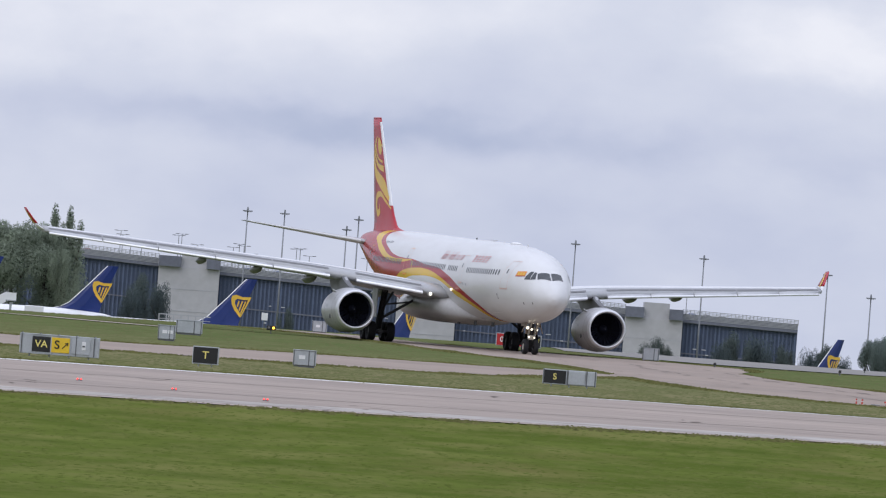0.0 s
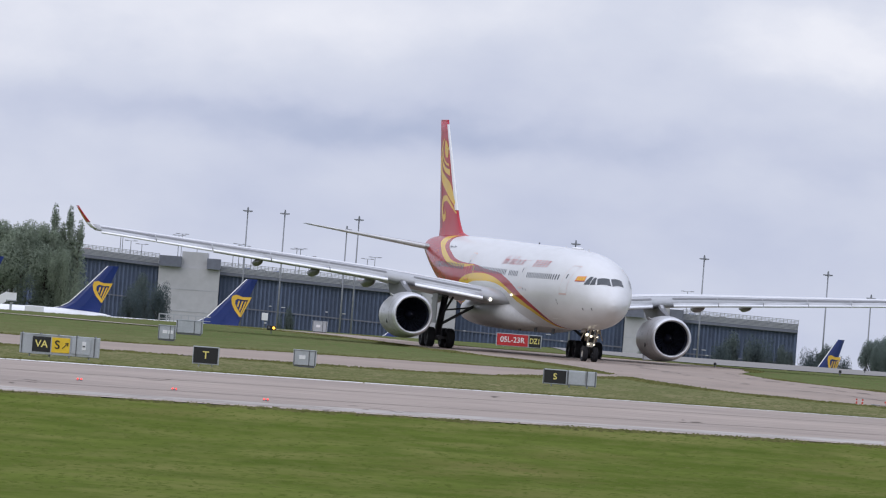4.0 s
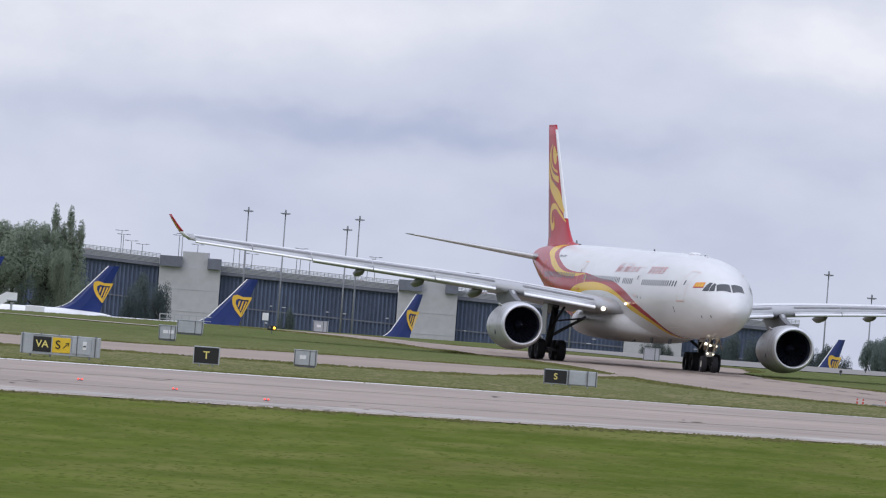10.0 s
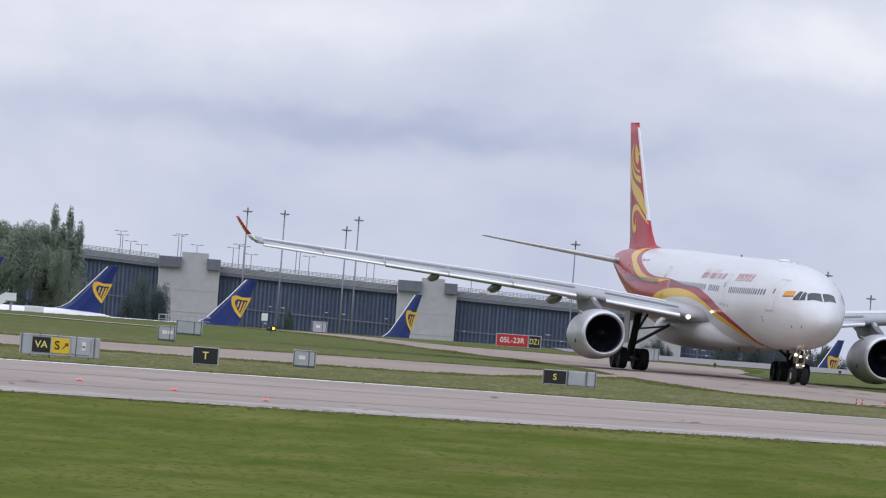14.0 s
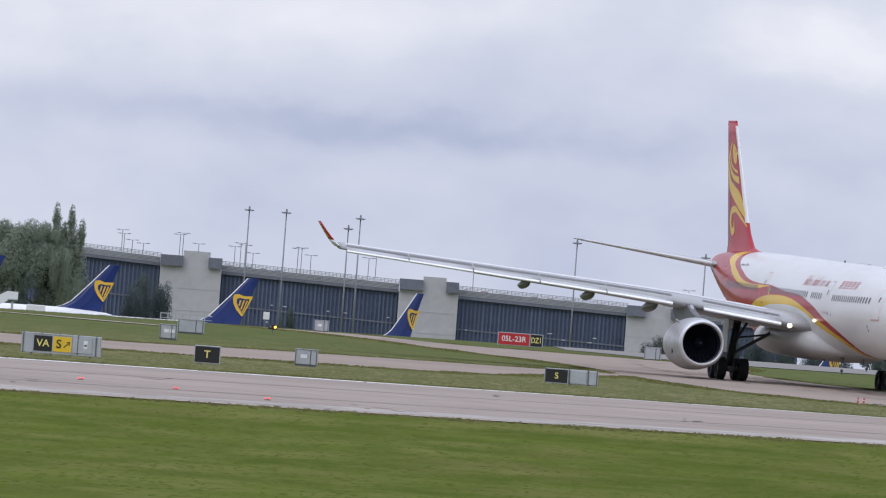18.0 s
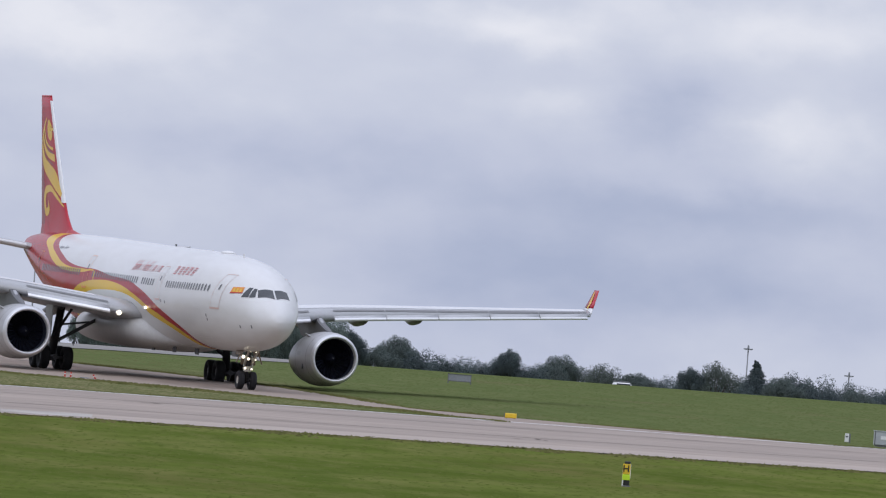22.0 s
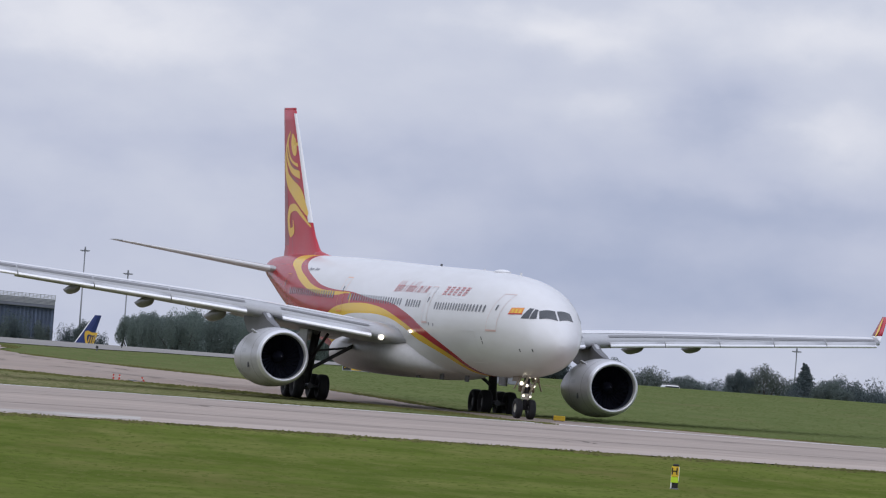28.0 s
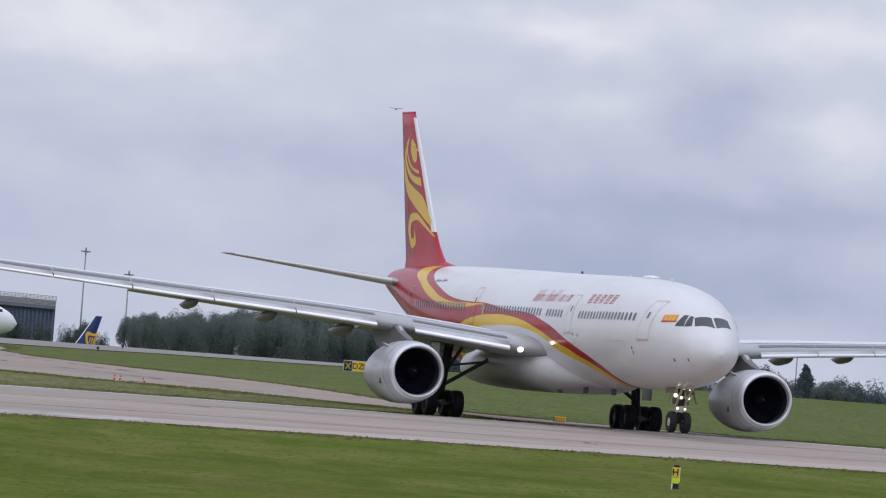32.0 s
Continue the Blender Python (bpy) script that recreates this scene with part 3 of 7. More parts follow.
    for k in range(3):
        s = 4.12 - 0.3 * k
        patch("flag_bar", [(s, 5.68), (s - 0.16, 5.68), (s - 0.24, 5.47), (s - 0.06, 5.47)], YELLOW, flag, side, 0.024, n=2)
    patch("flag_border", [(4.30, 5.43), (3.12, 5.47), (3.10, 5.42), (4.30, 5.37)], RED, flag, side, 0.024, n=3)
    for s, z in ((7.3, 4.02), (7.25, 3.8), (16.2, 4.55), (17.1, 4.6), (2.9, 3.55), (1.6, 3.6), (14.8, 3.2)):
        patch("static_port", [(s + 0.06, z + 0.08), (s - 0.06, z + 0.08), (s - 0.06, z - 0.08), (s + 0.06, z - 0.08)], WINDOW, fuselage, side, 0.014, n=1)
    # cargo door seam and panel lines on the lower flank
    for c in ([(8.2, 4.35), (10.9, 4.35), (10.9, 2.75), (8.2, 2.75)],):
        outline("cargo_door_seam", c, BELLY, fuselage, side, 0.03)

# small fittings on the crown and belly
for s, h in ((13.3, 0.15),):
    bm = bmesh.new()
    bmesh.ops.create_uvsphere(bm, u_segments=16, v_segments=8, radius=1, matrix=Matrix.Translation((NOSE - s, 0, TOP(s))) @ Matrix.Diagonal((0.85, 0.42, h, 1)))
    part("antenna_fairing", bm, WHITE, fuselage, smooth=True)
for s, h in ((9.6, 0.2), (26, 0.14), (17.0, 0.08)):
    part("blade_antenna", boxes(((NOSE - s, 0, TOP(s) + h / 2 - 0.02), (0.3, 0.04, h))), STEEL if s > 20 else WHITE, fuselage)
for x, y in ((8.5, -1.4), (11.6, -0.9), (14.6, -0.3)):
    part("drain_mast", boxes(((x, y, 1.86), (0.75, 0.06, 0.34)), bevel=0.01), STEEL, fuselage)


def belly():
    w = ease([(-11.5, 0.3), (-9, 1.9), (-5, 2.85), (0, 3.15), (5, 3.2), (8, 3.05), (9.6, 2.65), (11.0, 1.95), (12.4, 1.0), (13.4, 0.3)])
    lo = ease([(-11.5, 2.35), (-9, 2.05), (-5, 1.78), (0, 1.70), (6, 1.70), (9, 1.76), (11.4, 1.95), (13.4, 2.2)])
    hi = ease([(-11.5, 2.7), (-9, 3.3), (-5, 4.0), (2, 4.35), (7, 4.25), (9.2, 3.85), (11.2, 3.1), (13.4, 2.4)])
    rings = []
    for x in np.linspace(13.4, -11.5, 40):
        W, L, H = w(x), lo(x), hi(x)
        r = []
        for i in range(40):
            a = 2 * math.pi * i / 40
            c, q = math.cos(a), math.sin(a)
            z = (L + H) / 2 + (H - L) / 2 * math.copysign(abs(q) ** 0.8, q)
            r.append((x, W * math.copysign(abs(c) ** 0.75, c), z))
        rings.append(r)
    return loft(rings)


mesh_ob("belly_fairing", *belly(), BELLY, airliner, "pale grey wing-root fairing", smooth=True)

# ---- wings ----
AIRFOIL = [(1.0, 0.004), (0.85, 0.30), (0.65, 0.66), (0.45, 0.95), (0.28, 1.0), (0.14, 0.86), (0.06, 0.62), (0.02, 0.36), (0.0, 0.0),
           (0.02, -0.30), (0.06, -0.46), (0.14, -0.60), (0.28, -0.70), (0.45, -0.62), (0.65, -0.36), (0.85, -0.10), (1.0, -0.004)]


def wing_le(y):
    return 8.5 - 0.60 * (y - 3.79)


def wing_te(y):
    return -1.9 - 0.08 * (y - 2.8) if y < 9.4 else -2.43 - 0.365 * (y - 9.4)


WING_RISE = ease([(2, 3.6), (3, 3.72), (6, 4.06), (10, 4.5), (20, 5.31), (29.2, 6.03)])


def wing_z(y):
    return WING_RISE(y)


def wing_thick(y):
    return 0.62 - 0.018 * (y - 3) if y < 12 else max(0.16, 0.458 - 0.0175 * (y - 12))


def section(y, side, a=0.0, b=1.0, grow=1.0, drop=0.0):
    le, te, z, t = wing_le(y), wing_te(y), wing_z(y), wing_thick(y)
    lift = 0.04 + 0.20 * min(1.0, max(0.0, (y - 4) / 6))
    out = []
    for f, k in AIRFOIL:
        f = a + f * (b - a)
        x = le + (te - le) * f
        out.append((x, side * y, z + k * t * grow + 0.13 * max(0.0, k) + f * lift - drop))
    return out


upper = ease([(f, k) for f, k in AIRFOIL[8::-1]])


def wing(side):
    root = mesh_ob("wing", *loft([section(y, side) for y in (2.2, 3.8, 5.5, 7.5, 9.4, 12, 15, 18, 21, 24, 27, 28.6, 29.2)]), GREY, airliner, "light grey swept wing", smooth=True)
    # slats: bright curved strips ahead of the leading edge, with gaps between them
    for a, b in ((4.2, 8.55), (10.3, 14.0), (14.06, 17.8), (17.86, 21.6), (21.66, 25.3), (25.36, 28.9)):
        rings = []
        for y in np.linspace(a, b, 4):
            le, t, z, c = wing_le(y), wing_thick(y), wing_z(y), wing_le(y) - wing_te(y)
            d, fx, dz = 0.075 * min(c, 7.0) + 0.16, 0.26, -0.12
            h = 0.11 + 0.010 * c
            rings.append([(le + fx + d * u, side * y, z + dz + h * v) for u, v in ((-1.0, 2.1), (-0.6, 1.5), (-0.28, 0.8), (-0.08, 0.25), (0, -0.1), (-0.05, -0.42), (-0.2, -0.62), (-0.3, -0.62), (-0.24, 0.05), (-0.55, 1.0))])
        slat = mesh_ob("slat", *loft(rings), SLAT, root, "pale grey leading-edge slat", smooth=True)
        # bright bare slat nose, and behind it a dark strip painting the slot's shade
        nose, slot = [], []
        for y in np.linspace(a, b, 6):
            le, t, z, c = wing_le(y), wing_thick(y), wing_z(y), wing_le(y) - wing_te(y)
            d, h = 0.075 * min(c, 7.0) + 0.16, 0.11 + 0.010 * c
            nose += [(le + 0.27 + d * u, side * y, z - 0.12 + h * v) for u, v in ((-0.19, 0.52), (-0.08, 0.25), (0, -0.1), (-0.045, -0.42), (-0.16, -0.60))]
            for back in (-0.10, 0.02, 0.16):
                f = max(0.03, (d - 0.26 + back) / c)
                slot.append((le - c * f, side * y, z + upper(f) * (t + 0.13) + f * (0.04 + 0.20 * min(1.0, max(0.0, (y - 4) / 6))) + 0.016))
        mesh_ob("slat_nose", nose, [(5 * i + j, 5 * i + j + 1, 5 * i + j + 6, 5 * i + j + 5) for i in range(5) for j in range(4)], NOSE_STRIP, slat, "bright bare-metal nose strip", smooth=True)
        mesh_ob("slat_slot", slot, [(3 * i + j, 3 * i + j + 1, 3 * i + j + 4, 3 * i + j + 3) for i in range(5) for j in range(2)], SEAM_GREY, root, "dark strip for the shade in the slot behind the slat", smooth=True)
    # skin over the wing box, panel by panel, its sky sheen painted in lighter
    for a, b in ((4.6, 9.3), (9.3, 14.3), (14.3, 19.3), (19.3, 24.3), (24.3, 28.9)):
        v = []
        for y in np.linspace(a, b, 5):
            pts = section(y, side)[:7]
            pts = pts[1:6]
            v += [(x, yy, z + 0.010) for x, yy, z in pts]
        mesh_ob("wing_skin", v, [(5 * i + j, 5 * i + j + 1, 5 * i + j + 6, 5 * i + j + 5) for i in range(4) for j in range(4)], SKIN, root, "pale grey upper wing skin with the sky's sheen in its colour", smooth=True)
    # flaps, lowered a little
    for a, b in ((3.2, 9.2), (9.6, 20.6)):
        rings = []
        for y in np.linspace(a, b, 4):
            te, z = wing_te(y), wing_z(y) + 0.04 + 0.20 * min(1.0, max(0.0, (y - 4) / 6))
            c = 1.9 - 0.035 * y
            rings.append([(te + 0.6, side * y, z + 0.02), (te + 0.2, side * y, z + 0.06), (te - c * 0.8, side * y, z - 0.36), (te - c * 0.8, side * y, z - 0.40), (te + 0.1, side * y, z - 0.22), (te + 0.6, side * y, z - 0.12)])
        mesh_ob("flap", *loft(rings), GREY, root, smooth=False)
    # canoe fairings under the trailing edge, blunt ahead and drawn out to a point behind
    prof = ease([(0, 0.02), (0.06, 0.4), (0.2, 0.8), (0.42, 1.0), (0.62, 0.88), (0.82, 0.5), (1.0, 0.04)])
    for y, k in ((5.2, 1.0), (10.3, 0.95), (14.0, 0.85), (17.8, 0.75)):
        rings = []
        for f in np.linspace(0, 1, 16):
            x = wing_te(y) + 3.0 * k - 5.4 * k * f
            r = 0.36 * k * prof(f)
            top = wing_z(y) - 0.02 + 0.10 * f
            zc = top - 0.10 - r * 0.9 - 0.85 * k * max(0.0, f - 0.4)
            rings.append([(x, side * y + 0.8 * r * math.cos(a), zc + r * math.sin(a)) for a in np.linspace(0, 2 * math.pi, 14, endpoint=False)])
        mesh_ob("flap_track_fairing", *loft(rings), CANOE, root, "grey flap-track fairing", smooth=True)
    rings = []
    for f in np.linspace(0, 1, 7):
        y, z = 29.2 + 1.05 * f, wing_z(29.2) + 0.10 + 1.5 * f ** 1.25
        le, c = wing_le(29.2) - 2.35 * f ** 0.9, 2.35 - 1.35 * f
        t = 0.11 - 0.06 * f
        rings.append([(le - c * u, side * (y + k * t), z) for u, k in AIRFOIL[::2]])
    tip = mesh_ob("winglet", *loft(rings[2:]), RED, root, "red winglet with a yellow flash", smooth=True)
    mesh_ob("winglet_root", *loft(rings[:3]), WHITE, root, "white curved root of the winglet", smooth=True)
    for s2 in (-1, 1):
        pts = []
        for f, u0, u1 in ((0.3, 0.42, 0.5), (0.55, 0.3, 0.55), (0.8, 0.4, 0.6), (0.95, 0.52, 0.6)):
            y, z = 29.2 + 1.05 * f, wing_z(29.2) + 0.10 + 1.5 * f ** 1.25
            le, c, t = wing_le(29.2) - 2.35 * f ** 0.9, 2.35 - 1.35 * f, 0.11 - 0.06 * f
            pts.append(((le - c * u0, side * (y + s2 * (t + 0.015)), z), (le - c * u1, side * (y + s2 * (t + 0.015)), z)))
        v = [q for p in pts for q in p]
        mesh_ob("winglet_flash", v, [(2 * i, 2 * i + 1, 2 * i + 3, 2 * i + 2) for i in range(3)], YELLOW, tip)
    return root


for side in (-1, 1):
    wing(side)


# ---- engines ----
def engine(side):
    root = new("engine")
    root.parent = airliner
    root.matrix_basis = pose(0.12, side * 9.26, 1.88, 0, -1.5, 0)
    root["label"] = "silver-grey turbofan with a bright inlet lip"
    n = 56

    def ring(x, r, dz=0.0):
        return [(x, r * math.cos(2 * math.pi * i / n), dz + r * math.sin(2 * math.pi * i / n)) for i in range(n)]

    mesh_ob("cowling", *loft([ring(x, r) for x, r in ((9.32, 1.44), (9.0, 1.50), (8.4, 1.565), (7.6, 1.60), (6.6, 1.60), (5.6, 1.55), (4.6, 1.43), (3.6, 1.24), (2.8, 1.06), (2.3, 0.93), (2.3, 0.88), (2.9, 0.98))], caps=False), COWL, root, smooth=True)
    mesh_ob("inlet_lip", *loft([ring(x, r) for x, r in ((9.32, 1.442), (9.46, 1.405), (9.56, 1.35), (9.60, 1.29), (9.57, 1.24), (9.48, 1.205), (9.3, 1.185))], caps=False), BARE, root, "bright bare-metal inlet lip", smooth=True)
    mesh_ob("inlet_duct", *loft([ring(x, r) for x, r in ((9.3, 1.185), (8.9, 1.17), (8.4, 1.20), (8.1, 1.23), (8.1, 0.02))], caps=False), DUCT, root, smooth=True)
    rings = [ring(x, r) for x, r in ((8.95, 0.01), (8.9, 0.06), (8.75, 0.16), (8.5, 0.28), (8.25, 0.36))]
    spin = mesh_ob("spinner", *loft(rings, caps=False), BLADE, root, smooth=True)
    swirl = []
    for i in range(14):
        a, x, r = i * 0.3, 8.93 - 0.018 * i, 0.03 + 0.007 * i
        swirl += [(x + 0.02, r * math.cos(a), r * math.sin(a)), (x + 0.02, (r + 0.028) * math.cos(a), (r + 0.028) * math.sin(a))]
    mesh_ob("spinner_swirl", swirl, [(2 * i, 2 * i + 1, 2 * i + 3, 2 * i + 2) for i in range(13)], SEAM_GREY, spin)
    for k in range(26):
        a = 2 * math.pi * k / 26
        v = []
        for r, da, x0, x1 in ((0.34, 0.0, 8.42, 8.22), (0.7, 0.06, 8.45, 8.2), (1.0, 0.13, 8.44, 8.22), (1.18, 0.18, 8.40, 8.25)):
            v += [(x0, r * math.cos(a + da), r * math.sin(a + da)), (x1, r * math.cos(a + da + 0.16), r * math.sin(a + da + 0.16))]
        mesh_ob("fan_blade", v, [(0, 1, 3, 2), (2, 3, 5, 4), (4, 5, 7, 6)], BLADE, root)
    mesh_ob("exhaust_cone", *loft([ring(x, r) for x, r in ((3.2, 0.6), (2.4, 0.5), (1.4, 0.18), (1.1, 0.03))], caps=False), STEEL, root, smooth=True)
    # pylon up to the wing, the underwing shade put into its dark colour
    zt = wing_z(9.37) - 1.88
    rings = []
    for x, lo, hi, w in ((8.1, 1.45, 1.56, 0.10), (7.2, 1.45, zt - 0.75, 0.2), (6.0, 1.45, zt - 0.45, 0.22), (4.8, 1.3, zt + 0.02, 0.24), (3.4, 1.15, zt + 0.1, 0.2), (1.6, 1.45, zt - 0.1, 0.14), (0.2, zt - 0.45, zt - 0.2, 0.06)):
        rings.append([(x, -w, lo), (x, w, lo), (x, w, hi - 0.06), (x, w * 0.5, hi), (x, -w * 0.5, hi), (x, -w, hi - 0.06)])
    mesh_ob("pylon", *loft(rings), PYLON, root, "dark grey engine pylon")
    # pale fairing from the top of the nacelle up over the wing's nose, in the gap between the slats
    rings = []
    for x, lo, hi, w in ((7.4, 1.48, 1.60, 0.06), (6.9, 1.50, 1.74, 0.10), (6.2, 1.62, 1.96, 0.12), (5.6, 1.92, zt - 0.22, 0.13), (5.0, 2.06, zt - 0.10, 0.14), (4.3, zt - 0.25, zt + 0.04, 0.13), (3.4, zt - 0.2, zt + 0.12, 0.08)):
        rings.append([(x, -w, lo), (x, w, lo), (x, w, hi - 0.10), (x, w * 0.6, hi), (x, -w * 0.6, hi), (x, -w, hi - 0.10)])
    mesh_ob("pylon_fairing", *loft(rings), GREY, root, "pale fairing over the pylon", smooth=True)
    for a in (50, 130):
        q = Matrix.Rotation(radians(a), 4, "X")
        part("nacelle_strake", strake(q), COWL, root)
    cowl_r = ease([(2.3, 0.93), (2.8, 1.06), (3.6, 1.24), (4.6, 1.43), (5.6, 1.55), (6.6, 1.60), (7.6, 1.60), (8.4, 1.565), (9.0, 1.50), (9.32, 1.44)])
    for x in (8.55, 6.35, 3.9):
        mesh_ob("cowl_seam", *loft([ring(x - 0.02, cowl_r(x - 0.02) + 0.006), ring(x + 0.02, cowl_r(x + 0.02) + 0.006)], caps=False), SEAM_GREY, root, smooth=True)
    for a in (-78, -102):
        c, w = math.cos(radians(a)), math.sin(radians(a))
        v = [((x, (cowl_r(x) + 0.006) * c + dy * w, (cowl_r(x) + 0.006) * w - dy * c)) for x in np.linspace(3.9, 8.55, 12) for dy in (-0.02, 0.02)]
        mesh_ob("latch_line", v, [(2 * i, 2 * i + 1, 2 * i + 3, 2 * i + 2) for i in range(11)], SEAM_GREY, root)
    for a, x0, x1, h in ((8, 6.7, 7.5, 0.22), (172, 6.7, 7.5, 0.22), (-30, 4.6, 5.3, 0.16), (210, 4.6, 5.3, 0.16)):
        v = [((x, (cowl_r(x) + 0.007) * math.cos(radians(a) + da), (cowl_r(x) + 0.007) * math.sin(radians(a) + da))) for x in np.linspace(x0, x1, 5) for da in (-h / 3.2, 0, h / 3.2)]
        mesh_ob("access_panel", v, [(3 * i + j, 3 * i + j + 1, 3 * i + j + 4, 3 * i + j + 3) for i in range(4) for j in (0, 1)], GREY, root, smooth=True)
    for a in (200, 340):
        bm = bmesh.new()
        c, w = math.cos(radians(a)) * 1.605, math.sin(radians(a)) * 1.605
        add_box(bm, (7.9, c, w), (0.22, 0.05, 0.30), bevel=0.01)
        part("cowl_vent", bm, STEEL, root)


def strake(q):
    bm = bmesh.new()
    pts = [(7.6, 1.59, 0), (6.6, 1.59, 0), (6.6, 1.84, 0), (6.9, 1.84, 0)]
    lo = [bm.verts.new(q @ Vector((x, y, -0.02))) for x, y, _ in pts]
    hi = [bm.verts.new(q @ Vector((x, y, 0.02))) for x, y, _ in pts]
    bm.faces.new(lo[::-1])
    bm.faces.new(hi)
    for i in range(4):
        bm.faces.new((lo[i], lo[(i + 1) % 4], hi[(i + 1) % 4], hi[i]))
    return bm


for side in (-1, 1):
    engine(side)

# ---- tail ----
def fin_le(z):
    return -29.35 + (16.35 - z) * 0.98 + 0.32 * max(0.0, 9.9 - z) ** 2


def fin_te(z):
    return -32.15 + (16.35 - z) * 0.41


def fin_half(u, z):
    """Half the fin's thickness at fraction u of its chord from the leading edge."""
    t = 0.20 + (16.35 - z) * 0.022
    root = 0.22 * max(0.0, (9.0 - z) / 1.6) ** 2
    return t * (1.48 * math.sqrt(max(u, 0)) - 0.65 * u - 1.76 * u * u + 1.42 * u**3 - 0.49 * u**4) * 1.05 + 0.004 + root


FIN_U = [0, 0.02, 0.06, 0.14, 0.28, 0.45, 0.65, 0.85, 1.0]


def fin_ring(z):
    le, te = fin_le(z), fin_te(z)
    right = [(le + (te - le) * u, -fin_half(u, z), z) for u in FIN_U]
    left = [(le + (te - le) * u, fin_half(u, z), z) for u in FIN_U[::-1]]
    return right + left


fin = mesh_ob("fin", *loft([fin_ring(z) for z in np.linspace(6.6, 16.48, 16)]), RED, airliner, "red tail fin with golden swirls", smooth=True)
mesh_ob("fin_tip", *loft([[(x, y * k, z2) for x, y, _ in fin_ring(16.48)] for z2, k in ((16.48, 1.0), (16.55, 0.8), (16.59, 0.3))]), RED, fin, smooth=True)
strip_v = []
zs = list(np.linspace(10.0, 16.25, 20))
for z in zs:
    le, te = fin_le(z), fin_te(z)
    for u, sg in ((0.085, -1), (0.03, -1), (0.004, -1), (0.0, 0), (0.004, 1), (0.03, 1), (0.085, 1)):
        strip_v.append((le + (te - le) * u + 0.015, sg * (fin_half(u, z) + 0.008), z))
mesh_ob("fin_leading_edge", strip_v, [(i * 7 + j, i * 7 + j + 1, i * 7 + j + 8, i * 7 + j + 7) for i in range(19) for j in range(6)], WHITE, fin, "white leading-edge strip", smooth=True)
# fillet ahead of the fin
rings = []
for f in np.linspace(0, 1, 10):
    x = -21.2 + 3.6 * f
    h, w = 0.34 * (1 - f) ** 1.6 + 0.02, 0.34 * (1 - f) ** 0.7 + 0.05
    base = TOP(NOSE - x) - 0.33
    rings.append([(x, -w, base), (x, -w * 0.5, base + 0.3 + h * 0.5), (x, 0, base + 0.3 + h), (x, w * 0.5, base + 0.3 + h * 0.5), (x, w, base)])
mesh_ob("fin_fillet", *loft(rings), RED, fin, smooth=True)
# rudder hinge line
for sg in (-1, 1):
    v = []
    for z in np.linspace(7.6, 15.9, 12):
        le, te = fin_le(z), fin_te(z)
        for u in (0.70, 0.712):
            v.append((le + (te - le) * u, sg * (fin_half(u, z) + 0.006), z))
    mesh_ob("rudder_hinge", v, [(2 * i, 2 * i + 1, 2 * i + 3, 2 * i + 2) for i in range(11)], DARK_RED, fin)


def fin_point(u, z, side, out):
    le, te = fin_le(z), fin_te(z)
    return (le + (te - le) * u, side * (fin_half(u, z) + out), z)


def swirl_ribbon(name, spine, widths, mat, out=0.012):
    """A painted ribbon on the fin: spine points (fraction of chord from the leading edge, height) and its half-widths in metres."""
    d = [0.0]
    for a, b in zip(spine, spine[1:]):
        d.append(d[-1] + math.hypot((b[0] - a[0]) * 4, b[1] - a[1]))
    fu, fz, fw = (ease([(s, p[k]) for s, p in zip(d, spine)]) for k in (0, 1)), None, ease(list(zip(d, widths)))
    fu, fz = list(fu)
    n = 44
    pts = [(fu(d[-1] * i / n), fz(d[-1] * i / n), fw(d[-1] * i / n)) for i in range(n + 1)]
    for side in (-1, 1):
        v = []
        for i, (u, z, w) in enumerate(pts):
            a, b = pts[max(0, i - 1)], pts[min(n, i + 1)]
            ch = fin_le(z) - fin_te(z)
            tx, tz = (b[0] - a[0]) * ch, b[1] - a[1]
            k = math.hypot(tx, tz) or 1
            nx, nz = -tz / k, tx / k
            for q in (-1, -0.33, 0.33, 1):
                v.append(fin_point(min(1, max(0.0, u + q * w * nx / ch)), min(16.45, z + q * w * nz), side, out))
        mesh_ob(name, v, [(4 * i + j, 4 * i + j + 1, 4 * i + j + 5, 4 * i + j + 4) for i in range(n) for j in range(3)], mat, fin, smooth=True)


def fin_uv(px, py):
    te, le = 178 + (py - 50) * 0.018, 245 + (py - 50) * 0.19
    return (1 - (px - te) / (le - te), 16.55 - (py - 50) / 81.0)


UPPER_SWIRLS = [
    ([(252, 185), (250, 205), (252, 225), (258, 245), (264, 258)], (0.25, 0.6, 0.75, 0.55, 0.15), YELLOW),
    ([(274, 318), (245, 303), (218, 262), (210, 215), (228, 158)], (0.10, 0.09, 0.16, 0.16, 0.03), YELLOW),
    ([(285, 362), (245, 345), (212, 300), (200, 250), (206, 200)], (0.24, 0.20, 0.20, 0.22, 0.03), YELLOW),
    ([(330, 545), (292, 470), (250, 428), (210, 380), (196, 320), (190, 255)], (0.18, 0.62, 0.52, 0.42, 0.28, 0.04), YELLOW),
]
LOWER_SWIRLS_AND_SHADE = [
    ([(345, 600), (305, 552), (258, 512), (228, 522), (216, 575), (228, 632), (250, 612), (246, 572)], (0.06, 0.15, 0.20, 0.24, 0.30, 0.26, 0.20, 0.06), YELLOW),
    # dark red strip up the rudder paints its purple shade
    ([(194, 360), (196, 450), (199, 560), (204, 690)], (0.15, 0.50, 0.60, 0.62), DARK_RED),
    ([(280, 395), (240, 372), (212, 325)], (0.05, 0.09, 0.03), DARK_RED),
    ([(276, 340), (243, 322), (216, 280)], (0.05, 0.08, 0.03), DARK_RED),
]
